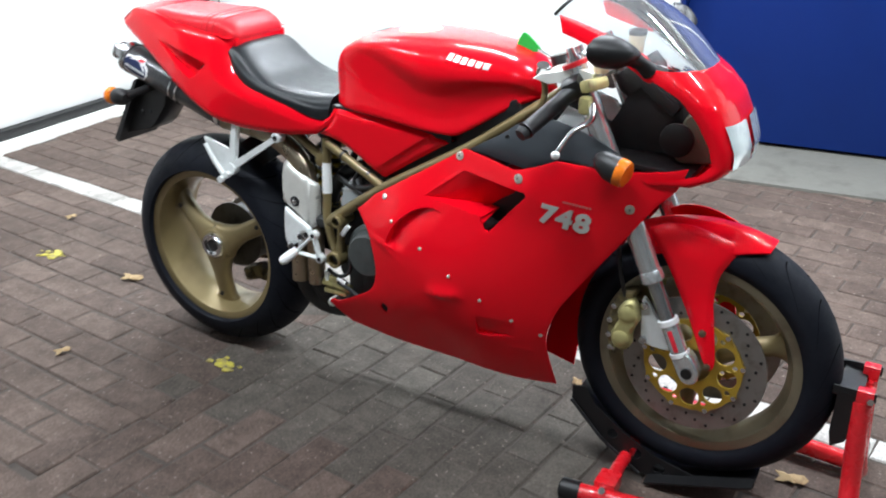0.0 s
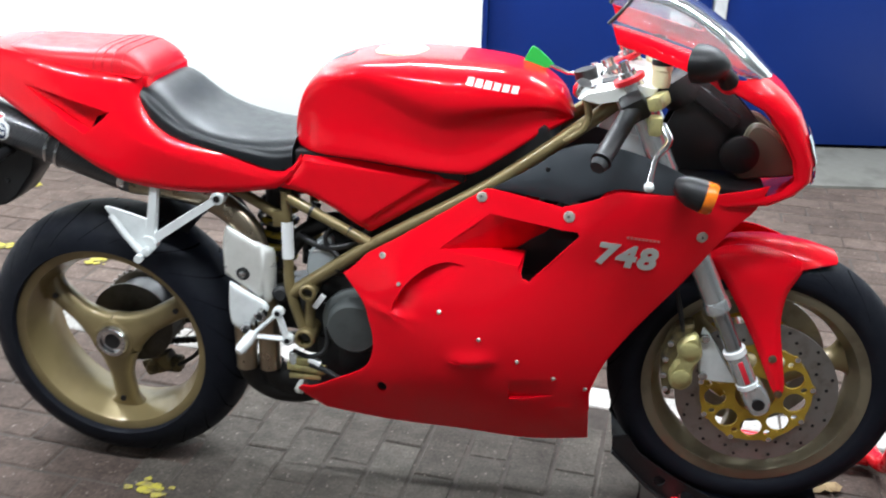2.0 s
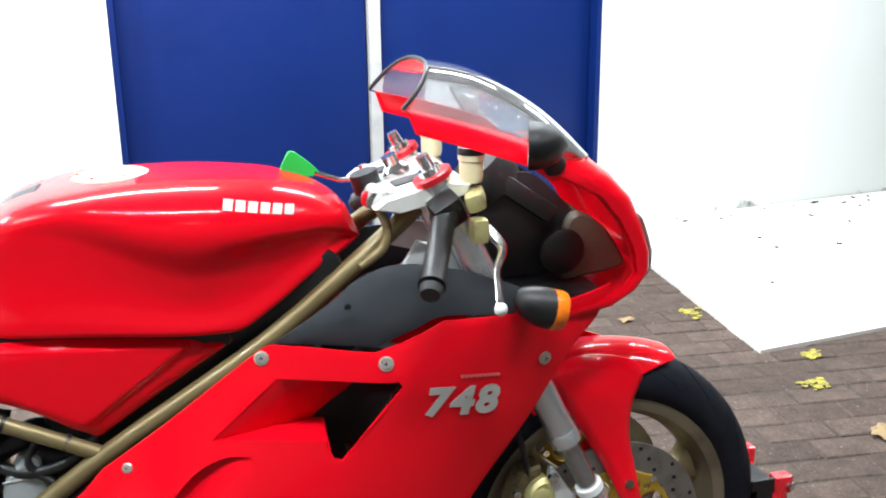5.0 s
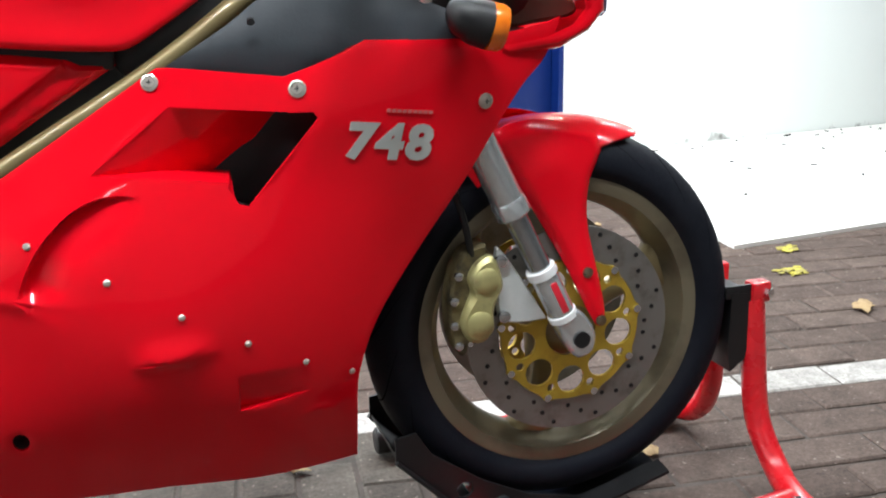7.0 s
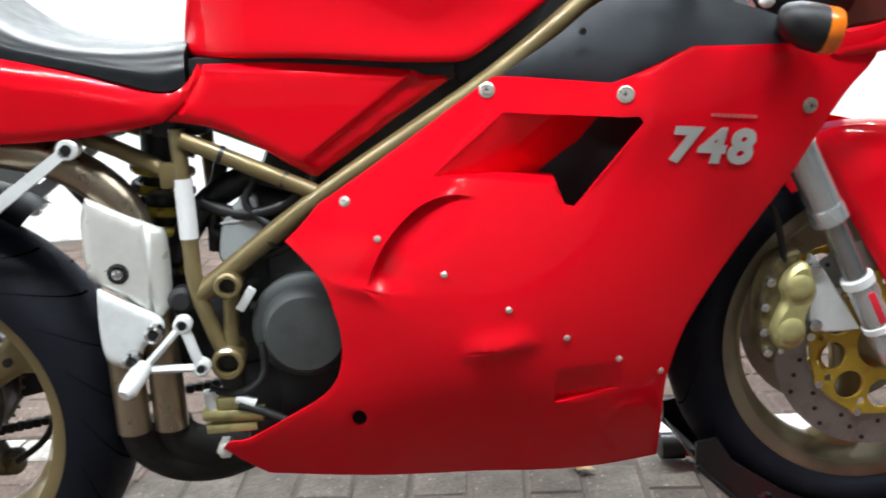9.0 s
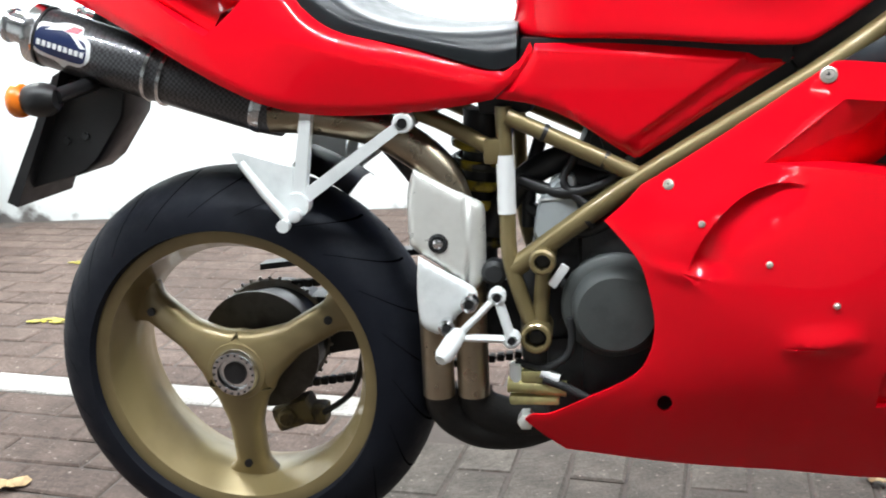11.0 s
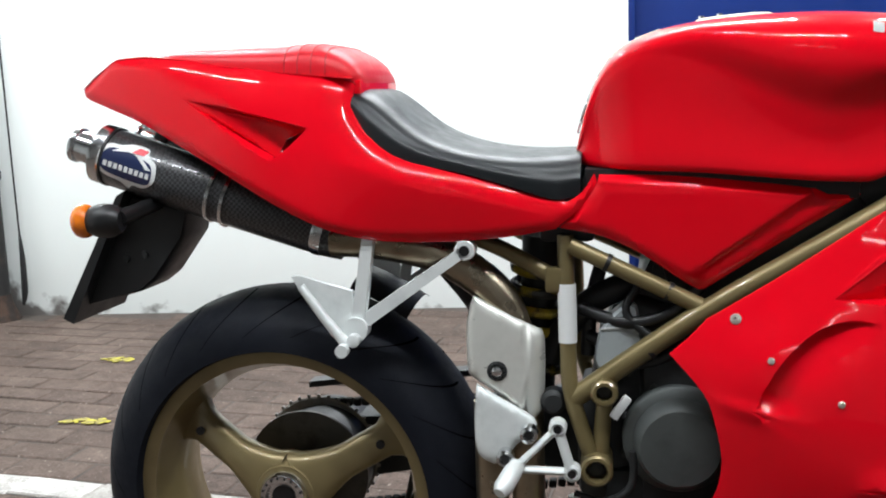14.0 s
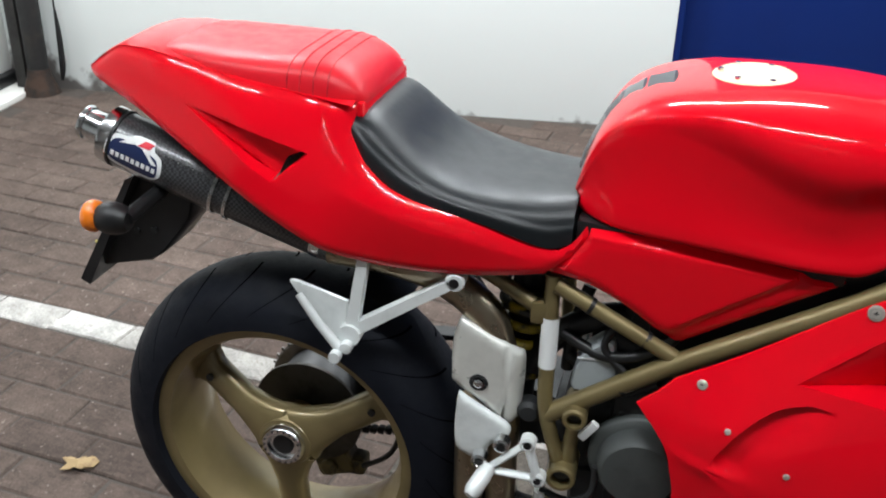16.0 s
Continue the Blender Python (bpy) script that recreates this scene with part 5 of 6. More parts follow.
for k in range(33):
    x = -0.150 + 0.303 * k / 32
    zb, zt, hw = (curve([(c[0], c[i]) for c in COV], x) for i in (1, 2, 3))
    band = 1.0 + (0.022 if 0.052 < x < 0.100 else 0)
    cr.append([Vector((x, hw * band * math.copysign(abs(math.cos(a)) ** 0.45, math.cos(a)), zb - 0.006 + (zt - zb + 0.006) * band * max(0, math.sin(a)) ** 0.62)) for a in (math.pi * j / 24 for j in range(25))])
cover = part("seat_cover", Shape().loft(cr, caps=True), RED_VINYL, BIKE, "red vinyl seat-hump cover with a stitched band", angle=50)
for k in (21, 23, 25, 27):
    part("seam", Shape().tube([p + Vector((0, 0, 0.0003)) for p in cr[k]], 0.0011, 6), RED_INNER, cover)

# seat
SE = [(0.142, 0.892, 0.905, 0.080), (0.150, 0.866, 0.910, 0.092), (0.178, 0.832, 0.897, 0.100), (0.205, 0.815, 0.873, 0.104), (0.235, 0.806, 0.849, 0.106), (0.281, 0.797, 0.829, 0.106), (0.35, 0.777, 0.816, 0.100), (0.40, 0.760, 0.814, 0.094), (0.430, 0.754, 0.815, 0.086), (0.446, 0.764, 0.815, 0.075)]
SPAN = [0.004 * j for j in range(-4, 5)]
sr = []
for k in range(41):
    x = 0.142 + 0.304 * k / 40
    zb, zt, hw = (sum(curve([(c[0], c[i]) for c in SE], min(0.446, max(0.142, x + d))) for d in SPAN) / len(SPAN) for i in (1, 2, 3))
    hw += 0.031
    ring = []
    for j in range(65):
        a = math.pi * j / 64
        ca, sa = math.cos(a), math.sin(a)
        f = max(0, sa) ** 0.55
        e = max(0, min(1, (f - 0.38) / 0.16))
        step = 1.0 - 0.03 * e * e * (3 - 2 * e)
        ring.append(Vector((x, hw * step * math.copysign(abs(ca) ** 0.5, ca), zb + (zt - zb) * f)))
    tuck = [Vector((x, hw - 0.008, zb - 0.022)), Vector((x, hw - 0.007, zb - 0.004))]
    sr.append(tuck + ring + [Vector((p.x, -p.y, p.z)) for p in reversed(tuck)])
part("seat", Shape().loft(sr), VINYL, BIKE, "black vinyl rider's seat", angle=50)
part("seat_bulkhead", Shape().box((0.146, 0, 0.892), (0.014, 2 * tail_half(0.145, 0.92) - 0.040, 0.056), 0.006), RED, BIKE, "glossy red lip behind the seat")
part("seat_latch", Shape().box((0.425, 0, 0.718), (0.075, 0.17, 0.05), 0.01), BLACK, BIKE)
part("airbox_lid", Shape().box((0.872, 0, 0.800), (0.19, 0.17, 0.05), 0.01, pose(0, 0, 0, 0, -34, 0)), BLACK, BIKE)
part("seat_base", Shape().box((0.30, 0, 0.75), (0.34, 0.15, 0.06), 0.02), BLACK, BIKE)

# frame tubes
R = 0.0112
TUBES = [[(0.430, -0.088, 0.484), (0.60, -0.098, 0.607), (0.832, -0.095, 0.748), (0.99, -0.075, 0.862), (1.075, -0.055, 0.925)],
         [(0.421, -0.072, 0.705), (0.423, -0.080, 0.56), (0.428, -0.090, 0.487), (0.459, -0.095, 0.388)],
         [(0.427, -0.078, 0.692), (0.598, -0.095, 0.612)],
         [(0.472, -0.090, 0.496), (0.464, -0.092, 0.392)],
         [(0.27, -0.060, 0.712), (0.335, -0.062, 0.685), (0.405, -0.072, 0.648)],
         [(0.60, -0.090, 0.600), (0.74, -0.085, 0.50), (0.86, -0.07, 0.44)],
         [(0.60, -0.085, 0.605), (0.64, -0.085, 0.48)]]
for k, t in enumerate(TUBES):
    both("frame_tube", Shape().tube(t, 0.0142 if k == 0 else R, 18, smooth=6), GOLD, "bronze-painted steel frame tube")
for x, z, r in ((0.471, 0.500, 0.0180), (0.460, 0.392, 0.0220)):
    s = Shape().lathe([(r, -0.05), (r, 0.012), (r - 0.003, 0.015), (r - 0.007, 0.015), (r - 0.008, -0.004), (0.002, -0.004)], (x, -0.1045, z), (0, -1, 0), 28)
    b1, b2 = both("frame_boss", s, GOLD)
    part("bore", Shape().lathe([(r - 0.0085, 0), (r - 0.0085, 0.0015)], (x, -0.101, z), (0, -1, 0), 24), BLACK, b1)
    part("bolt", Shape().lathe([(0.010, 0), (0.010, 0.006), (0.006, 0.007)], (x, -0.102, z), (0, -1, 0), 6), ENGINE, b1)
part("sticker", Shape().tube([(0.4222, -0.0755, 0.640), (0.4226, -0.0775, 0.600), (0.4229, -0.0800, 0.560)], 0.0126, 18, caps=False), WHITE_LABEL, BIKE, "white sticker on the frame")
for x, y, z, dx, dz, r in ((0.476, -0.082, 0.669, 0.9, -0.42, 0.0128), (0.555, -0.089, 0.632, 0.9, -0.42, 0.0128), (0.53, -0.093, 0.555, 0.8, 0.58, 0.0158)):
    part("cable_tie", Shape().tube([(x - 0.003 * dx, y, z - 0.003 * dz), (x + 0.003 * dx, y, z + 0.003 * dz)], r, 16), BLACK, BIKE)
part("frame_gusset", Shape().box((0.408, -0.074, 0.645), (0.03, 0.02, 0.035), 0.006), GOLD, BIKE)

# grey air duct between frame and cockpit
du = soft_outline([(0.842, 0.752), (0.93, 0.742), (0.985, 0.735), (1.04, 0.758), (1.085, 0.775), (1.19, 0.772), (1.21, 0.80), (1.12, 0.835), (1.03, 0.85), (0.97, 0.835), (0.92, 0.800)], 4, corners=(0, 2))
both("air_duct", sheet(du, lambda x, z: 0.118 + 0.16 * max(0, x - 0.84) ** 1.2 - 0.25 * max(0, z - 0.77) - 0.05 * max(0, x - 1.08), 0.004, 0.02), DUCT, "grey plastic air duct")
both("duct_screw", Shape().lathe([(0.005, 0), (0.004, 0.003)], (0.945, -0.137, 0.803), (0, -1, 0), 10), BLACK)

# engine room
engine = part("engine", Shape().box((0.70, 0, 0.40), (0.36, 0.20, 0.30), 0.03), ENGINE, BIKE, "dark grey engine block")
part("sump", Shape().box((0.62, 0, 0.30), (0.30, 0.18, 0.16), 0.03), ENGINE, engine)
part("front_cylinder", Shape().box((0.86, 0, 0.46), (0.22, 0.13, 0.16), 0.02, pose(0, 0, 0, 0, -12, 0)), ENGINE, engine)
part("upright_cylinder", Shape().box((0.60, 0, 0.60), (0.15, 0.13, 0.18), 0.02, pose(0, 0, 0, 0, 12, 0)), ENGINE, engine)
cc = Shape().lathe([(0.074, 0.0), (0.074, 0.014), (0.071, 0.018), (0.060, 0.021), (0.056, 0.046), (0.051, 0.052), (0.02, 0.054)], (0.568, -0.078, 0.431), (0, -1, 0), 48)
clutch = part("clutch_cover", settled(cc), COVER, engine, "matt grey round clutch cover")
for k in range(8):
    a = radians(22.5 + 45 * k)
    part("bolt", Shape().lathe([(0.006, 0), (0.006, 0.009), (0.004, 0.010)], (0.568 + 0.072 * math.cos(a), -0.090, 0.431 + 0.072 * math.sin(a)), (0, -1, 0), 10), ENGINE, clutch)
part("radiator", Shape().box((1.02, 0, 0.50), (0.04, 0.22, 0.30), 0.006, pose(0, 0, 0, 0, 25, 0)), BLACK, BIKE)
part("airbox", Shape().box((0.72, 0, 0.70), (0.36, 0.15, 0.13), 0.03, pose(0, 0, 0, 0, -18, 0)), BLACK, BIKE)
part("battery_box", Shape().box((0.52, 0.01, 0.545), (0.10, 0.08, 0.09), 0.012, pose(0, 0, 0, 0, 14, 0)), BLACK, BIKE)
part("intake_manifold", Shape().box((0.60, 0.02, 0.625), (0.16, 0.16, 0.07), 0.02, pose(0, 0, 0, 0, 25, 0)).tube([(0.50, -0.05, 0.60), (0.60, -0.06, 0.565)], [0.026, 0.032], 16), BLACK, BIKE)
part("rear_cylinder", Shape().box((0.51, 0.0, 0.50), (0.11, 0.15, 0.13), 0.02, pose(0, 0, 0, 0, 10, 0)), ENGINE, BIKE)
part("frame_cross_tube", Shape().tube([(0.462, -0.09, 0.392), (0.462, 0.09, 0.392)], 0.018, 14), GOLD, BIKE)
part("crankcase_rear", Shape().box((0.475, 0.0, 0.40), (0.08, 0.15, 0.16), 0.02), ENGINE, BIKE)
bottle = part("coolant_bottle", Shape().prism(soft_outline([(0.462, 0.560), (0.474, 0.588), (0.486, 0.599), (0.503, 0.611), (0.515, 0.606), (0.519, 0.575), (0.520, 0.535), (0.462, 0.520)], 3), -0.072, -0.035, 0.004), BOTTLE, BIKE, "translucent pale plastic coolant bottle")
part("bottle_seam", Shape().box((0.492, -0.0725, 0.578), (0.056, 0.002, 0.003), 0.0006, pose(0, 0, 0, 0, -4, 0)), POST, bottle)
part("breather_hose", Shape().tube([(0.395, -0.045, 0.520), (0.412, -0.048, 0.556), (0.447, -0.050, 0.598), (0.486, -0.050, 0.622), (0.520, -0.045, 0.628), (0.545, -0.04, 0.60)], 0.019, 16, smooth=6), BLACK, BIKE, "thick black rubber hose")
for pts, r in (([(0.44, -0.05, 0.60), (0.50, -0.07, 0.585), (0.56, -0.075, 0.60), (0.60, -0.07, 0.64)], 0.009), ([(0.45, -0.04, 0.56), (0.52, -0.07, 0.53), (0.58, -0.08, 0.56)], 0.009),
               ([(0.50, -0.09, 0.52), (0.52, -0.10, 0.545), (0.55, -0.095, 0.58), (0.58, -0.09, 0.60)], 0.005), ([(0.47, -0.03, 0.66), (0.455, -0.05, 0.60), (0.45, -0.05, 0.53)], 0.010),
               ([(0.52, -0.06, 0.64), (0.50, -0.07, 0.60), (0.53, -0.08, 0.57)], 0.006)):
    part("hose", Shape().tube(pts, r, 10, smooth=6), BLACK, BIKE)
part("hose", Shape().tube([(0.430, -0.098, 0.352), (0.47, -0.105, 0.345), (0.505, -0.11, 0.37), (0.508, -0.11, 0.42)], 0.0055, 10, smooth=6), ENGINE, BIKE)
part("connector", Shape().box((0.492, -0.105, 0.478), (0.012, 0.010, 0.035), 0.002, pose(0, 0, 0, 0, 35, 0)), WHITE_LABEL, BIKE)
part("gear_spindle", Shape().lathe([(0.018, 0), (0.018, 0.02), (0.012, 0.026)], (0.402, -0.06, 0.475), (0, -1, 0), 20), ENGINE, BIKE)

# shock absorber
ax0, ax1 = Vector((0.385, -0.02, 0.665)), Vector((0.372, -0.02, 0.50))
part("shock_absorber", Shape().tube([ax0 + Vector((0, 0, 0.03)), ax1 - Vector((0, 0, 0.05))], 0.027, 16), BLACK, BIKE, "black rear shock absorber")
helix = []
for k in range(6 * 16 + 1):
    t = k / 96
    a = 2 * math.pi * k / 16
    helix.append(ax0.lerp(ax1, t) + Vector((math.cos(a) * 0.038, math.sin(a) * 0.038, 0)))
part("shock_spring", Shape().tube(helix, 0.0075, 8), YELLOW_SPRING, BIKE, "yellow coil spring")

# exhaust
part("exhaust_pipe", Shape().tube([(0.10, -0.075, 0.705), (0.18, -0.07, 0.697), (0.26, -0.062, 0.672), (0.325, -0.058, 0.622), (0.350, -0.058, 0.56), (0.352, -0.06, 0.50)], 0.026, 22, smooth=7), STEEL, BIKE, "heat-tinted steel exhaust pipe")
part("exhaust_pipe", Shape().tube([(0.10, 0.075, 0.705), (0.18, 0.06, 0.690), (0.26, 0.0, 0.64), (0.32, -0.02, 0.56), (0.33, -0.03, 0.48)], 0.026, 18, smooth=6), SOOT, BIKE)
for x, y, in ((0.313, -0.062), (0.364, -0.058)):
    part("downpipe", Shape().tube([(x, y, 0.47), (x, y, 0.285)], 0.0235, 22), STEEL, BIKE, "brushed steel downpipe")
part("collector", Shape().tube([(0.313, -0.062, 0.287), (0.316, -0.06, 0.262), (0.335, -0.055, 0.235), (0.375, -0.05, 0.215), (0.43, -0.04, 0.212), (0.49, -0.02, 0.225)], [0.026, 0.027, 0.029, 0.030, 0.030, 0.028], 20, smooth=6), SOOT, BIKE, "sooty black exhaust collector")
part("collector", Shape().tube([(0.364, -0.058, 0.287), (0.366, -0.058, 0.268), (0.385, -0.055, 0.245), (0.43, -0.045, 0.232), (0.50, -0.03, 0.24)], [0.026, 0.027, 0.03, 0.031, 0.03], 20, smooth=6), SOOT, BIKE)


def silencer(side):
    a, b = Vector((-0.240, side * 0.092, 0.827)), Vector((0.120, side * 0.088, 0.702))
    d = (b - a).normalized()
    L = (b - a).length
    body = Shape().tube([a, a + d * 0.004, a + d * L * 0.49], [0.040, 0.042, 0.042], 32)
    s = part("silencer", body, CARBON, BIKE, "carbon-fibre silencer under the tail", own=True)
    part("taper", Shape().tube([a + d * L * 0.49, a + d * L * 0.92, a + d * L], [0.041, 0.037, 0.033], 28), CARBON, s)
    for t in (0.475, 0.535):
        part("clamp_band", Shape().tube([a + d * (L * t - 0.003), a + d * (L * t - 0.0025), a + d * (L * t + 0.0025), a + d * (L * t + 0.003)], [0.0415, 0.0436, 0.0436, 0.0415], 32), CHROME, s, "steel clamp band")
    part("clamp_band", Shape().tube([a + d * (L * 0.885), a + d * (L * 0.90), a + d * (L * 0.925)], [0.0375, 0.0385, 0.0372], 28), CHROME, s)
    part("end_cap", Shape().tube([a - d * 0.010, a - d * 0.006, a - d * 0.004, a + d * 0.010, a + d * 0.012], [0.034, 0.040, 0.0434, 0.0434, 0.042], 32), CHROME, s, "polished steel end cap")
    part("cap_ring", Shape().tube([a + d * 0.012, a + d * 0.013, a + d * 0.017, a + d * 0.018], [0.042, 0.0438, 0.0438, 0.042], 32), BLACK, s)
    part("outlet", Shape().tube([a - d * 0.046, a - d * 0.047, a - d * 0.043, a - d * 0.040, a - d * 0.039, a - d * 0.012, a - d * 0.008], [0.021, 0.0255, 0.0262, 0.0255, 0.0225, 0.0235, 0.030], 28), CHROME, s, "polished outlet")
    part("bore", Shape().tube([a - d * 0.0485, a - d * 0.0460], 0.0205, 24), BLACK, s)
    riv = Shape()
    up = Vector((0, 0, 1)).cross(d).normalized()
    w = d.cross(up)
    for k in range(7):
        n = w * math.sin(radians(35)) + Vector((0, side, 0)) * math.cos(radians(35))
        c = a + d * (L * (0.26 + 0.03 * k)) + n.normalized() * 0.042
        riv.lathe([(0.0022, -0.001), (0.0015, 0.0012)], c, n, 8)
    part("rivet_row", riv, CHROME, s)
    # curved badge wrapped round the tube
    def wrap(u, v, lift):
        n = (Vector((0, side, 0)) * math.cos(v / 0.042 + 0.08) + (w if w.z > 0 else -w) * math.sin(v / 0.042 + 0.08))
        return a + d * u + n * (0.042 + lift)

    def decal(outline, lift):
        pts = [(u, v) for u, v in outline]
        k = len(pts)
        cu, cv = sum(p[0] for p in pts) / k, sum(p[1] for p in pts) / k
        rg = []
        for t in (1.0, 0.8, 0.6, 0.4, 0.2, 0.03):
            rg.append([wrap(cu + (u - cu) * t, cv + (v - cv) * t, lift) for u, v in pts])
        rg.insert(0, [wrap(u, v, -0.0006) for u, v in pts])
        q = Shape().loft(rg)
        return q
    big = soft_outline([(0.012, 0.010), (0.022, 0.024), (0.040, 0.027), (0.055, 0.034), (0.078, 0.034), (0.084, 0.022), (0.098, 0.014), (0.102, -0.008), (0.088, -0.024), (0.070, -0.026), (0.062, -0.034), (0.050, -0.026), (0.024, -0.022), (0.010, -0.008)], 4)
    bd = part("badge", decal(big, 0.0006), WHITE_LABEL, s, "white, navy and red badge of plain shapes")
    part("badge_field", decal(soft_outline([(0.017, 0.006), (0.026, 0.018), (0.05, 0.020), (0.075, 0.016), (0.092, 0.010), (0.096, -0.008), (0.085, -0.019), (0.03, -0.017), (0.015, -0.006)], 4), 0.0011), NAVY, bd)
    part("badge_bar", decal([(0.030, 0.014), (0.046, 0.026), (0.056, 0.026), (0.052, 0.019)], 0.0016), WHITE_LABEL, bd)
    part("badge_bar", decal([(0.058, 0.020), (0.066, 0.030), (0.080, 0.030), (0.076, 0.021)], 0.0016), RED_PRINT, bd)
    part("badge_bar", decal([(0.066, 0.018), (0.074, 0.018), (0.094, 0.004), (0.086, 0.003)], 0.0016), WHITE_LABEL, bd)
    for k in range(9):
        u = 0.022 + 0.0082 * k
        part("badge_letter_block", decal([(u, -0.0085), (u, -0.001), (u + 0.0055, -0.001), (u + 0.0055, -0.0085)], 0.0016), WHITE_LABEL, bd)


silencer(-1)
silencer(1)

# heat shields
sh1 = soft_outline([(0.296, 0.624), (0.330, 0.606), (0.367, 0.586), (0.387, 0.574), (0.391, 0.555), (0.389, 0.480), (0.381, 0.457), (0.368, 0.456), (0.330, 0.486), (0.292, 0.512), (0.286, 0.530), (0.287, 0.590)], 5, corners=(0, 3))
FOLD = [(0.366, 0.586), (0.366, 0.520), (0.364, 0.458)]


def shield_w(x, z):
    """A flat plate, rolled at its rim and folded back along its front edge."""
    return 0.091 - 0.55 * max(0, x - 0.368) - 0.0045 * max(0, 1 - near(x, z, sh1, True) / 0.010) ** 2


shd = part("heat_shield", sheet(sh1, shield_w, 0.010, 0.008, creases=[FOLD, [(x + 0.005, z) for x, z in FOLD]], roll=0.0), ALU, BIKE, "brushed aluminium exhaust heat shield", angle=70)
part("shield_bolt", Shape().lathe([(0.014, -0.003), (0.014, 0.002), (0.010, 0.003), (0.010, 0.001)], (0.327, -0.090, 0.521), (0, -1, 0), 24), ENGINE, shd)
part("bolt_head", Shape().lathe([(0.007, 0), (0.007, 0.004), (0.004, 0.006)], (0.327, -0.091, 0.521), (0, -1, 0), 16), CHROME, shd)
sh2 = soft_outline([(0.299, 0.503), (0.330, 0.484), (0.368, 0.463), (0.379, 0.450), (0.374, 0.436), (0.350, 0.418), (0.341, 0.398), (0.320, 0.391), (0.299, 0.406), (0.295, 0.450)], 4, corners=(0, 7))
part("heel_guard", sheet(sh2, lambda x, z: 0.102 - 0.0035 * max(0, 1 - near(x, z, sh2, True) / 0.009) ** 2, 0.008, 0.008, roll=0.0), SATIN, BIKE, "pale silver heel guard", angle=70)

# rider's footrest
rs = Shape()
for p0, p1 in (((0.410, 0.456), (0.352, 0.398)), ((0.410, 0.456), (0.428, 0.395)), ((0.428, 0.395), (0.356, 0.398))):
    rs.tube([(p0[0], -0.128, p0[1]), (p1[0], -0.130, p1[1])], 0.0075, 12, flat=0.7)
frb = part("footrest_bracket", rs, SATIN, BIKE, "silver footrest bracket")
for x, z in ((0.410, 0.456), (0.428, 0.395), (0.372, 0.446), (0.340, 0.412)):
    part("bolt", Shape().lathe([(0.012, -0.01), (0.012, 0.006), (0.008, 0.008), (0.006, 0.005)], (x, -0.128, z), (0, -1, 0), 18), SATIN if x > 0.40 else CHROME, frb)
    part("bolt_bore", Shape().lathe([(0.0055, 0), (0.0055, 0.0012)], (x, -0.1352, z), (0, -1, 0), 12), BLACK, frb)
part("footrest", Shape().tube([(0.357, -0.132, 0.405), (0.350, -0.145, 0.398), (0.340, -0.168, 0.386), (0.336, -0.176, 0.382)], [0.010, 0.013, 0.013, 0.008], 14), SATIN, frb, "silver folding footrest")
part("brake_pedal", Shape().tube([(0.468, -0.108, 0.330), (0.50, -0.110, 0.318), (0.535, -0.112, 0.300)], [0.007, 0.006, 0.006], 10, smooth=4), ENGINE, BIKE, "dark brake pedal arm")
mc = Shape().tube([(0.418, -0.10, 0.318), (0.50, -0.10, 0.312)], 0.0115, 14).box((0.455, -0.10, 0.332), (0.035, 0.02, 0.018), 0.004).box((0.455, -0.098, 0.296), (0.07, 0.02, 0.014), 0.004)
part("rear_master_cylinder", mc, CALIPER, BIKE, "gold rear brake master cylinder")
part("reservoir_union", Shape().tube([(0.430, -0.10, 0.318), (0.430, -0.10, 0.35)], 0.009, 12), SATIN, BIKE)
part("reservoir_union", Shape().tube([(0.465, -0.104, 0.338), (0.490, -0.106, 0.328)], 0.008, 12), WHITE_LABEL, BIKE)
part("collector_bolt", Shape().lathe([(0.012, -0.02), (0.012, 0.006), (0.008, 0.008)], (0.442, -0.10, 0.262), (0, -1, 0), 6), ALU, BIKE)

# passenger footrest hangers
def strip(s, p0, p1, w0, w1, y0, y1):
    """A flat cast bar between two points, wider at one end."""
    d = Vector((p1[0] - p0[0], p1[1] - p0[1]))
    n = Vector((-d.y, d.x)).normalized()
    o = [(p0[0] + n.x * w0, p0[1] + n.y * w0), (p1[0] + n.x * w1, p1[1] + n.y * w1), (p1[0] - n.x * w1, p1[1] - n.y * w1), (p0[0] - n.x * w0, p0[1] - n.y * w0)]
    return s.prism(o, y0, y1, 0.0025)


hg = strip(Shape(), (0.292, 0.692), (0.140, 0.588), 0.0070, 0.0095, -0.094, -0.112)
strip(hg, (0.160, 0.713), (0.139, 0.586), 0.0080, 0.0095, -0.096, -0.113)
hg.lathe([(0.014, -0.012), (0.014, 0.012), (0.012, 0.014)], (0.290, -0.098, 0.691), (0, -1, 0), 22)
hg.lathe([(0.017, -0.012), (0.017, 0.010)], (0.138, -0.108, 0.584), (0, -1, 0), 20)
ha, hb = both("footrest_hanger", hg, SATIN, "silver passenger footrest hanger")
both("heel_plate", Shape().prism(soft_outline([(0.046, 0.655), (0.060, 0.657), (0.134, 0.636), (0.132, 0.60), (0.118, 0.572), (0.100, 0.572)], 3, corners=(0, 2)), -0.100, -0.106, 0.002), SATIN)
both("passenger_footrest", Shape().tube([(0.066, -0.122, 0.645), (0.096, -0.126, 0.605), (0.130, -0.126, 0.562)], [0.0055, 0.0068, 0.0075], 14), SATIN, "folded passenger footrest")
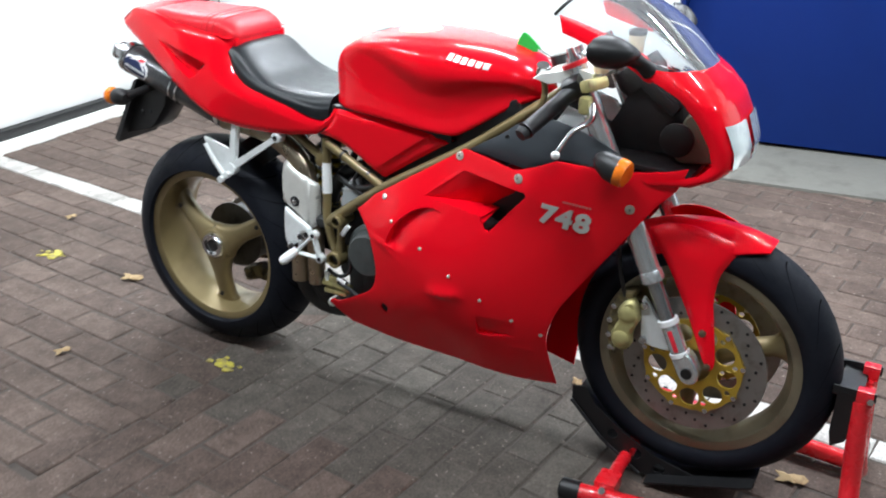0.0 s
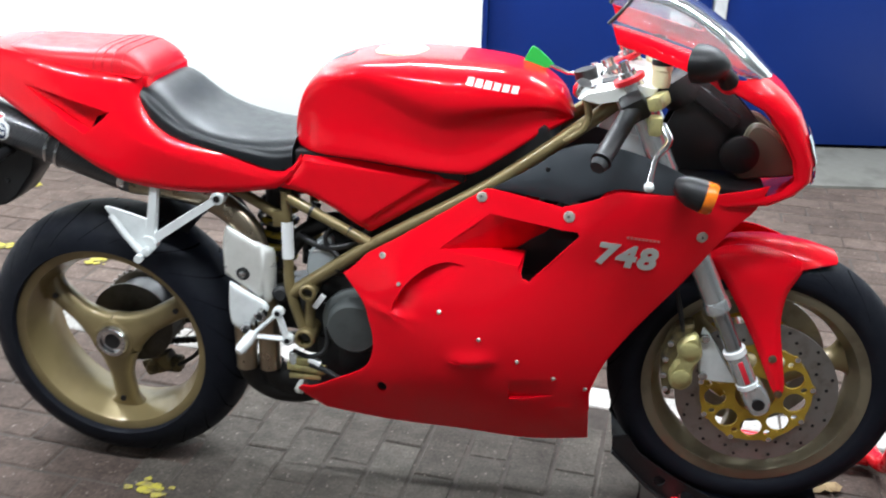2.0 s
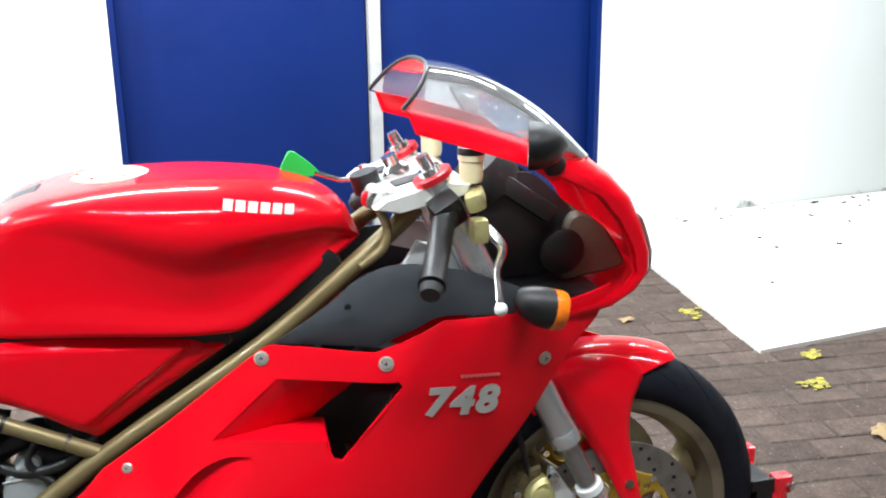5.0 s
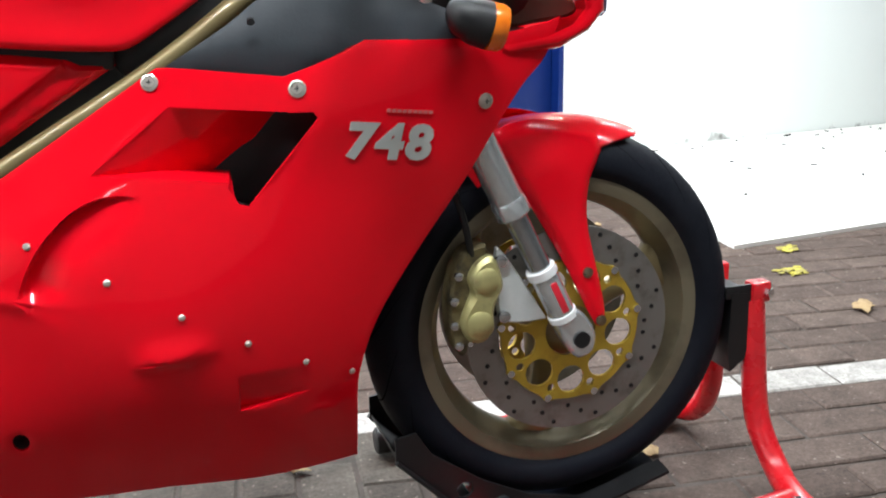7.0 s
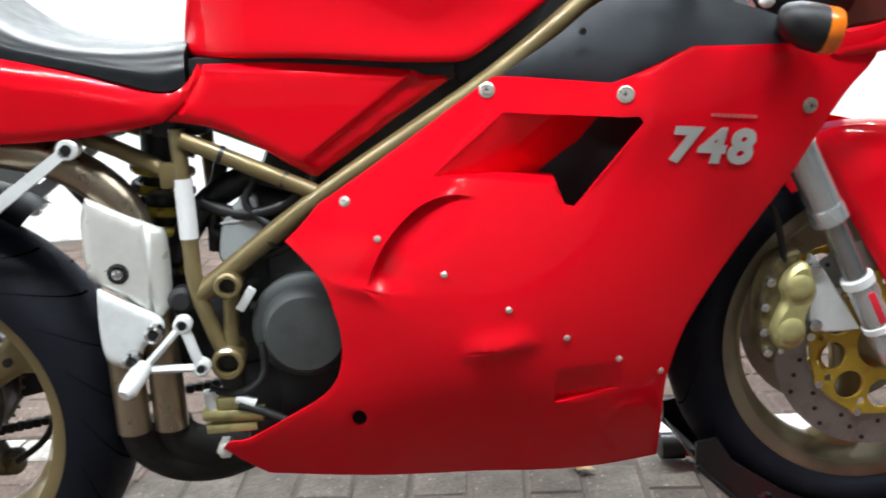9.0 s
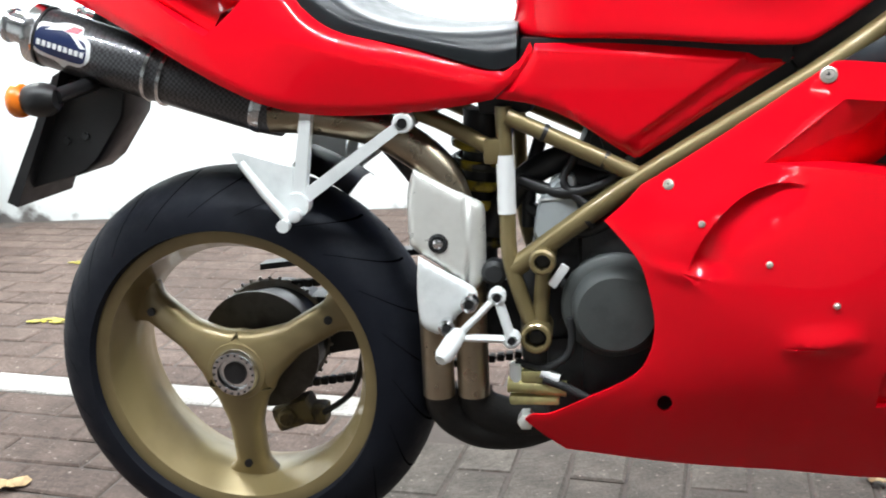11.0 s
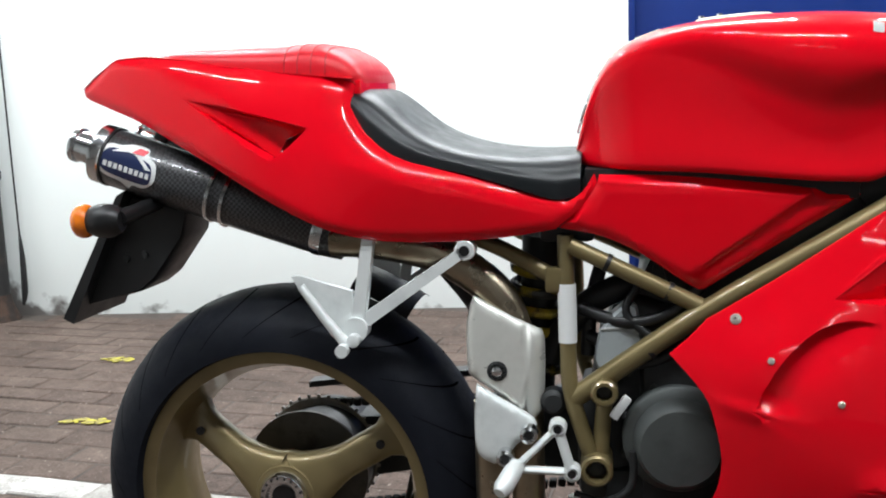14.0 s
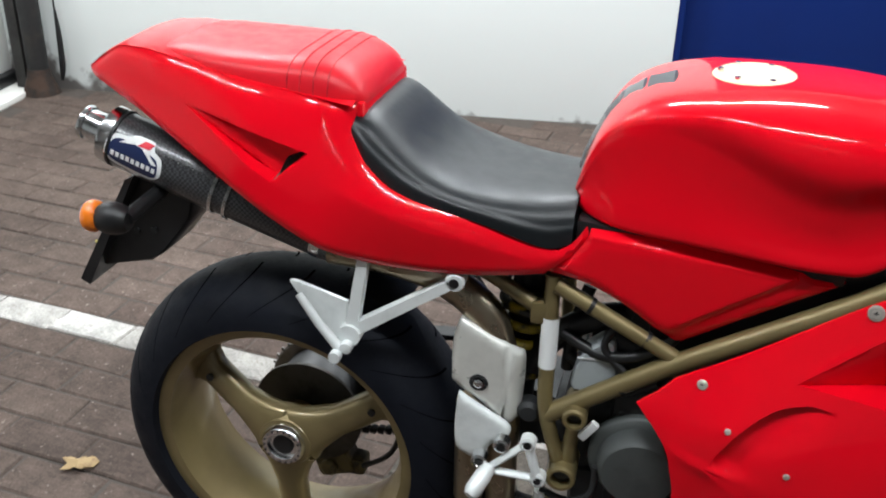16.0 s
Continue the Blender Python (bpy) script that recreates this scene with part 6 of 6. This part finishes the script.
both("footrest_bolt", Shape().lathe([(0.009, 0), (0.009, 0.012), (0.006, 0.013)], (0.138, -0.122, 0.572), (0, -1, 0), 12).lathe([(0.009, 0), (0.009, 0.012)], (0.124, -0.132, 0.560), (0, -1, 0), 12), SATIN)
part("hanger_bore", Shape().lathe([(0.007, 0), (0.007, 0.001)], (0.290, -0.1125, 0.691), (0, -1, 0), 14), BLACK, ha)

# plate holder (the plate faces away)
ph = Shape()
ph.loft([[(-0.200, -0.118, 0.775), (-0.214, -0.118, 0.768), (-0.318, -0.118, 0.586), (-0.302, -0.118, 0.578)], [(-0.200, 0.03, 0.775), (-0.214, 0.03, 0.768), (-0.318, 0.03, 0.586), (-0.302, 0.03, 0.578)]])
plate = part("plate_holder", ph, BLACK, BIKE, "black plastic number-plate holder")
part("mount", Shape().prism([(-0.206, 0.765), (-0.300, 0.598), (-0.205, 0.622), (-0.180, 0.640), (-0.130, 0.705), (-0.120, 0.745)], -0.09, 0.0, 0.004), BLACK, plate)
part("mount_arm", Shape().box((-0.17, 0, 0.775), (0.14, 0.06, 0.03), 0.008, pose(0, 0, 0, 0, 15, 0)), BLACK, plate)
for x, z in ((-0.222, 0.672), (-0.192, 0.678)):
    part("screw", Shape().lathe([(0.006, 0), (0.005, 0.003)], (x, -0.0905, z), (0, -1, 0), 12), ENGINE, plate)

# handlebars and controls
part("top_clamp", Shape().prism([(0.995, 0.934), (1.01, 0.946), (1.10, 0.968), (1.135, 0.962), (1.13, 0.948), (1.03, 0.926)], -0.125, 0.125, 0.004), ALU, BIKE, "polished alloy top clamp")
for sd in (-1, 1):
    # dark patch laid on the clamp, its colour standing for a shaded recess
    part("clamp_slot", Shape().box((1.055, sd * 0.052, 0.9575), (0.045, 0.034, 0.006), 0.002, pose(0, 0, 0, 0, -14, 0)), ENGINE, BIKE)
    part("clamp_bolt", Shape().lathe([(0.007, 0), (0.007, 0.008), (0.004, 0.009)], (1.02, sd * 0.10, 0.948), (-0.25, 0, 1), 12), CHROME, BIKE)
part("clamp_nut", Shape().lathe([(0.022, 0), (0.022, 0.012), (0.012, 0.02), (0.012, 0.035)], (1.055, 0, 0.955), (-0.42, 0, 0.9), 24), CHROME, BIKE)
part("ignition_lock", Shape().lathe([(0.022, 0), (0.022, 0.03)], (1.01, 0.0, 0.935), (-0.3, 0, 1), 20), BLACK, BIKE)
for sd in (-1, 1):
    g0, g1 = Vector((1.092, sd * 0.125, 0.928)), Vector((1.034, sd * 0.253, 0.857))
    hb_ = part("handlebar", Shape().tube([g0 + (g0 - g1) * 0.25, g1], 0.011, 14), BLACK, BIKE, "clip-on handlebar with rubber grip")
    part("grip", Shape().tube([g0.lerp(g1, 0.12), g0.lerp(g1, 0.16), g0.lerp(g1, 0.94), g0.lerp(g1, 0.97)], [0.021, 0.0175, 0.0165, 0.019], 18), BLACK, hb_, "ribbed black rubber grip")
    part("bar_end", Shape().tube([g1, g1 + (g1 - g0).normalized() * 0.012], [0.016, 0.013], 16), ENGINE, hb_)
    part("bar_clamp", Shape().tube([g0 + Vector((-0.012, sd * -0.018, 0.022)), g0 + Vector((0.004, sd * -0.018, -0.012))], 0.027, 20), ALU, hb_, "alloy bar clamp")
    part("switch_box", Shape().box(g0 + Vector((0.0, sd * 0.008, 0.0)), (0.045, 0.035, 0.05), 0.01, pose(0, 0, 0, 25, -30, 0)), BLACK, hb_)
    m_ = part("brake_master_cylinder" if sd < 0 else "clutch_master_cylinder", Shape().box((1.133, sd * 0.135, 0.942), (0.028, 0.065, 0.026), 0.008, pose(0, 0, 0, 0, -20, sd * 18)).box((1.128, sd * 0.165, 0.905), (0.024, 0.03, 0.036), 0.008), CALIPER, BIKE, "gold hydraulic master cylinder")
    part("reservoir", Shape().lathe([(0.015, 0), (0.017, 0.006), (0.017, 0.030), (0.019, 0.032), (0.019, 0.040)], (1.135, sd * 0.110, 0.962), (0, 0, 1), 22), CREAM, m_, "cream fluid reservoir")
    part("reservoir_cap", Shape().lathe([(0.0195, 0), (0.0195, 0.010), (0.010, 0.013)], (1.135, sd * 0.110, 1.002), (0, 0, 1), 22), BLACK, m_)
    part("lever", Shape().tube([(1.140, sd * 0.165, 0.905), (1.152, sd * 0.195, 0.885), (1.130, sd * 0.235, 0.868), (1.122, sd * 0.262, 0.850), (1.117, sd * 0.286, 0.832)], [0.009, 0.0075, 0.005, 0.005, 0.0065], 12, smooth=5), CHROME, m_, "silver lever")
    part("lever_ball", pod((1.117, sd * 0.287, 0.831), (0, sd, -0.7), 0.016, 0.009, power=0.5), SATIN, m_)
part("damper_joint", Shape().lathe([(0.016, -0.012), (0.018, 0), (0.014, 0.014)], (0.998, -0.085, 0.945), (0.2, -0.4, 1), 20), CHROME, BIKE)
part("damper_hose", Shape().tube([(0.998, -0.085, 0.94), (1.012, -0.10, 0.905), (1.005, -0.105, 0.875), (0.972, -0.105, 0.850)], 0.007, 10, smooth=6), GOLD, BIKE)
both("duct_lid", Shape().prism([(1.03, 0.83), (1.06, 0.875), (1.11, 0.86), (1.14, 0.80)], -0.088, -0.078, 0.003), SATIN)

# key tag hanging at the ignition
tagt = thing("key_tag", (0.905, 0.03, 0.955), "bright green plastic key tag on the tank", "key tag")
tg = soft_outline([(0.884, 0.958), (0.893, 0.990), (0.905, 0.994), (0.938, 0.966), (0.936, 0.956)], 3)
part("tag", Shape().prism(tg, 0.034, 0.040, 0.001), GREEN, tagt)
part("key", Shape().tube([(0.935, 0.037, 0.960), (0.97, 0.02, 0.95), (1.0, 0.0, 0.955)], 0.004, 8), CHROME, tagt)

# ---- wheel stand ----
STAND = thing("wheel_stand", (1.5, 0, 0), "red tubular front-wheel stand with black cradle", "wheel stand")
for sd in (-1, 1):
    part("side_rail", Shape().tube([(1.205, sd * 0.245, 0.032), (1.74, sd * 0.185, 0.032)], 0.021, 18), RED_TUBE, STAND, "red tube rail")
    part("end_cap", Shape().tube([(1.165, sd * 0.249, 0.032), (1.168, sd * 0.249, 0.032), (1.21, sd * 0.245, 0.032)], [0.020, 0.0245, 0.0245], 18), BLACK, STAND, "black rubber end cap")
    part("upright", Shape().tube([(1.738, sd * 0.052, 0.335), (1.744, sd * 0.058, 0.24), (1.751, sd * 0.07, 0.13), (1.758, sd * 0.115, 0.062), (1.751, sd * 0.175, 0.036), (1.748, sd * 0.245, 0.030)], 0.021, 18, smooth=8), RED_TUBE, STAND, "bent red upright tube")
    part("end_cap", Shape().tube([(1.748, sd * 0.24, 0.030), (1.748, sd * 0.282, 0.030), (1.748, sd * 0.285, 0.030)], [0.0245, 0.0245, 0.02], 18), BLACK, STAND, "black rubber end cap")
    part("bolt", Shape().lathe([(0.009, -0.02), (0.009, 0.006)], (1.735, sd * 0.205, 0.045), (0, sd, 0.5), 6), CHROME, STAND)
    part("bolt", Shape().lathe([(0.009, -0.02), (0.009, 0.006)], (1.262, sd * 0.245, 0.055), (0, sd, 0.5), 6), CHROME, STAND)
    part("lug", Shape().box((1.262, sd * 0.205, 0.050), (0.05, 0.06, 0.035), 0.006), RED_TUBE, STAND)
    part("top_bracket", Shape().box((1.743, sd * 0.058, 0.348), (0.034, 0.026, 0.034), 0.004), RED_TUBE, STAND)
    part("bolt", Shape().lathe([(0.008, 0), (0.008, 0.008)], (1.753, sd * 0.070, 0.348), (0.3, sd, 0), 6), CHROME, STAND)
    # cradle side plates
    def holed(o, hs):
        return sheet(o, lambda x, z: 0.082, 0.005, 0.02, holes=hs, roll=0.0)

    def ringp(x, z, r):
        return [(x + r * math.cos(a), z + r * math.sin(a)) for a in (2 * math.pi * k / 14 for k in range(14))]
    pl = holed([(1.118, 0.200), (1.150, 0.205), (1.175, 0.165), (1.255, 0.108), (1.33, 0.070), (1.42, 0.048), (1.50, 0.058), (1.555, 0.085), (1.560, 0.066), (1.40, 0.012), (1.30, 0.014), (1.20, 0.080), (1.118, 0.160)],
               [ringp(1.225, 0.098, 0.013), ringp(1.285, 0.062, 0.015), ringp(1.345, 0.038, 0.014), ringp(1.405, 0.030, 0.011), ringp(1.455, 0.040, 0.009)])
    pl = pl if sd < 0 else pl.mirrored()
    part("cradle_plate", pl, BLACK, STAND, "black steel cradle plate with round holes")
    part("cradle_flange", Shape().tube([(1.118, sd * 0.086, 0.165), (1.20, sd * 0.09, 0.083), (1.30, sd * 0.092, 0.018)], 0.004, 8), BLACK, STAND)
    part("cradle_flange", Shape().loft([[(1.32, sd * 0.078, 0.012), (1.32, sd * 0.112, 0.008), (1.32, sd * 0.112, 0.013), (1.32, sd * 0.078, 0.017)], [(1.56, sd * 0.078, 0.082), (1.56, sd * 0.112, 0.078), (1.56, sd * 0.112, 0.083), (1.56, sd * 0.078, 0.087)]]), BLACK, STAND)
part("cradle_floor", Shape().loft([[(x, y, z) for y, z in ((-0.08, z0), (0.08, z0), (0.08, z0 + 0.006), (-0.08, z0 + 0.006))] for x, z0 in ((1.12, 0.165), (1.20, 0.082), (1.30, 0.022), (1.40, 0.020), (1.56, 0.070))]), BLACK, STAND)
part("pivot_tube", Shape().tube([(1.262, -0.20, 0.045), (1.262, 0.20, 0.045)], 0.016, 14), RED_TUBE, STAND)
stopper = Shape().loft([[(1.690, y, 0.352), (1.738, y, 0.345), (1.735, y, 0.330), (1.722, y, 0.235), (1.695, y, 0.215), (1.688, y, 0.25)] for y in (-0.066, -0.06, 0.06, 0.066)])
part("wheel_stop", stopper, BLACK, STAND, "black plastic wheel stop")
for sd in (-1, 1):
    part("stop_wing", Shape().box((1.722, sd * 0.062, 0.352), (0.085, 0.006, 0.022), 0.002), BLACK, STAND)
part("cross_bar", Shape().tube([(1.743, -0.06, 0.31), (1.743, 0.06, 0.31)], 0.018, 14), RED_TUBE, STAND)

# inner mudguard behind the seat tubes
hug = []
for k in range(9):
    a = radians(54 + 16 * k / 8)
    hug.append([Vector((RX + (0.335 + 0.01 * (1 - (y / 0.075) ** 2)) * math.cos(a), y, RZ + (0.335 + 0.02 * (1 - (y / 0.075) ** 2)) * math.sin(a))) for y in (-0.075, -0.06, -0.03, 0, 0.03, 0.06, 0.075)])
part("rear_mudguard", Shape().loft(hug, closed_ring=False), BLACK, BIKE, "black plastic inner mudguard")


# ---- loose things on the floor ----
def leaf(x, y, turn, size):
    s = Shape()
    pts = []
    for k in range(16):
        a = 2 * math.pi * k / 16
        r = size * (0.55 + 0.45 * abs(math.cos(2.5 * a))) * (1.2 if abs(math.cos(a)) > 0.8 else 0.7)
        pts.append((r * math.cos(a), r * math.sin(a), 0.006 + 0.004 * math.sin(3 * a)))
    s.add(pts + [(0, 0, 0.012)] + [(p[0], p[1], p[2] - 0.0012) for p in pts], [(k, (k + 1) % 16, 16) for k in range(16)] + [(17 + k, 17 + (k + 1) % 16, (k + 1) % 16, k) for k in range(16)])
    solid("fallen_leaf", s, LEAF, "dry brown leaf on the brick paving", "leaf", "fallen leaves", m=pose(x, y, 0.004, 0, 0, turn))


for args in ((-0.548, 0.13, 20, 0.035), (-0.354, -0.341, 70, 0.022), (2.563, 0.597, 40, 0.045), (1.62, 0.08, 10, 0.035), (1.02, 0.24, 130, 0.022), (-1.16, 0.42, 80, 0.02), (2.30, 1.62, 15, 0.03)):
    leaf(*args)


def dab(x, y, w, h, turn, seed):
    rnd = random.Random(seed)
    s = Shape()
    for _ in range(26):
        cx, cy = w * rnd.gauss(0, 0.42), h * rnd.gauss(0, 0.45)
        r, n = rnd.uniform(0.004, 0.017), rnd.randint(7, 10)
        ring = [(cx + r * rnd.uniform(0.55, 1.3) * math.cos(2 * math.pi * k / n), cy + 0.7 * r * rnd.uniform(0.55, 1.3) * math.sin(2 * math.pi * k / n)) for k in range(n)]
        s.add([(p, q, -0.001) for p, q in ring] + [(p, q, 0.0008 + 0.00002 * _) for p, q in ring], [tuple(range(n, 2 * n))] + [(k, (k + 1) % n, n + (k + 1) % n, n + k) for k in range(n)])
    solid("paint_mark", s, YELLOW_PAINT, "worn yellow paint dab on the bricks", "paint mark", "yellow paint marks", kind="structure", m=pose(x, y, 0.0035, 0, 0, turn))


for k, a in enumerate(((0.108, -0.16, 0.055, 0.028, -5), (-0.997, 1.08, 0.06, 0.028, 0), (-1.25, 1.71, 0.06, 0.03, 0), (-0.60, 1.02, 0.05, 0.03, 0), (-0.934, 0.138, 0.05, 0.03, 10),
                       (2.743, 1.141, 0.05, 0.03, 10), (2.61, 0.93, 0.055, 0.035, 10), (2.57, 1.63, 0.05, 0.06, 0))):
    dab(*a, k)
crumbs = Shape()
rnd = random.Random(5)
for k in range(34):
    x = rnd.uniform(2.8, 4.9)
    y = 2.60 + 0.1 * x - abs(rnd.gauss(0, 0.10)) - 0.06 if k < 24 else rnd.uniform(1.4, 2.6)
    if k >= 24:
        x = rnd.uniform(2.9, 4.6)
    crumbs.box((x, y, 0.018), (rnd.uniform(0.006, 0.03), rnd.uniform(0.004, 0.012), 0.005), 0.0015, pose(0, 0, 0, 0, 0, rnd.uniform(0, 180)))
solid("dirt_crumbs", crumbs, SOOT, "dark crumbs of dirt along the wall", "dirt", kind="stuff")

# ---- brick paving, laid last ----
TURN = math.degrees(math.atan(-0.117))
LAY = pose(0, 0.481, 0, 0, 0, TURN)           # x along the white line
SILL_ROOM = ROOM.inverted()


def brick_mesh(name, lx, ly, rnd, mat):
    s = Shape()
    hx, hy, b = lx / 2, ly / 2, 0.005
    jit = [(rnd.uniform(-0.0025, 0.0025), rnd.uniform(-0.0025, 0.0025), rnd.uniform(-0.0012, 0.0012)) for _ in range(4)]
    cs = ((-1, -1), (1, -1), (1, 1), (-1, 1))
    top = [(cx * (hx - b) + j[0], cy * (hy - b) + j[1], 0.0 + j[2]) for (cx, cy), j in zip(cs, jit)]
    shoulder = [(cx * hx + j[0], cy * hy + j[1], -0.0035 + j[2]) for (cx, cy), j in zip(cs, jit)]
    low = [(cx * hx + j[0], cy * hy + j[1], -0.03) for (cx, cy), j in zip(cs, jit)]
    s.add(top + shoulder + low, [(0, 1, 2, 3)] + [(4 + k, 4 + (k + 1) % 4, (k + 1) % 4, k) for k in range(4)] + [(8 + k, 8 + (k + 1) % 4, 4 + (k + 1) % 4, 4 + k) for k in range(4)])
    me = mesh_of(name, s.v, s.f, 20)
    me.materials.append(mat)
    return me


rnd = random.Random(11)
PITCH, ROW = 0.21, 0.105
MESHES = {(k, o): [brick_mesh("brick", *((PITCH - 0.0045, ROW - 0.0045) if o == 0 else (ROW - 0.0045, PITCH - 0.0045)), rnd, m) for _ in range(6)]
          for k, m in (("brown", PAVER), ("grey", PAVER_GREY), ("white", PAVER_WHITE)) for o in (0, 1)}
laid = []
for i in range(-18, 26):
    for j in range(-13, 27):
        # courses along the line; a strip under the machine is laid crosswise
        laid.append((0, (i + 0.5 * (j % 2)) * PITCH, (j + 0.5) * ROW, j))
cross = []
for i in range(-4, 14):
    for j in range(-6, 2):
        cross.append((1, (i + 0.5) * ROW + 0.20, (j + 0.5 * (i % 2)) * PITCH + 0.015, j))


def crosswise(u, v):
    return 0.14 < u < 1.28 and v < 0.0


pavers = thing("pavement", (0, 0, 0), "brown and grey brick paving with a white-painted line", "paving", kind="structure")
rest = {"brown": Shape(), "grey": Shape(), "white": Shape()}
singles = 0
todo = [b for b in laid if not crosswise(b[1], b[2])] + [b for b in cross if crosswise(b[1], b[2])]
for o, u, v, j in todo:
    p = LAY @ Vector((u, v, 0))
    q = SILL_ROOM @ p
    if q.y > -0.06 or p.x < -2.14 or (DOOR_U0 + 0.15 < q.x < DOOR_U1 - 0.15 and q.y > -0.40) or p.x > 5.5:
        continue
    if p.x > 2.585 + (p.y - 1.2) * 0.11 + 0.14 and p.y > 1.20 + (p.x - 2.585) * 0.1 + 0.14:
        continue
    kind = "white" if o == 0 and j == 0 else ("grey" if o == 1 and v > -0.75 else "brown")
    tilt = pose(0, 0, rnd.uniform(-0.002, 0.001), rnd.uniform(-0.7, 0.7), rnd.uniform(-0.5, 0.5), rnd.uniform(-0.8, 0.8))
    m = LAY @ pose(u, v, 0) @ tilt
    me = rnd.choice(MESHES[(kind, o)])
    close = -1.15 < p.x < 1.9 and -0.45 < p.y < 0.95
    if close and singles < 300:
        ob = new("brick", me)
        ob.parent = pavers
        ob.matrix_basis = m
        singles += 1
    else:
        rest[kind].add([m @ x.co for x in me.vertices], [tuple(f.vertices) for f in me.polygons])
for k, mt in (("brown", PAVER), ("grey", PAVER_GREY), ("white", PAVER_WHITE)):
    if rest[k].v:
        ob = part("brick_field", rest[k], mt, pavers, k + " bricks farther off", 20)
        tagged(ob, kind="stuff")
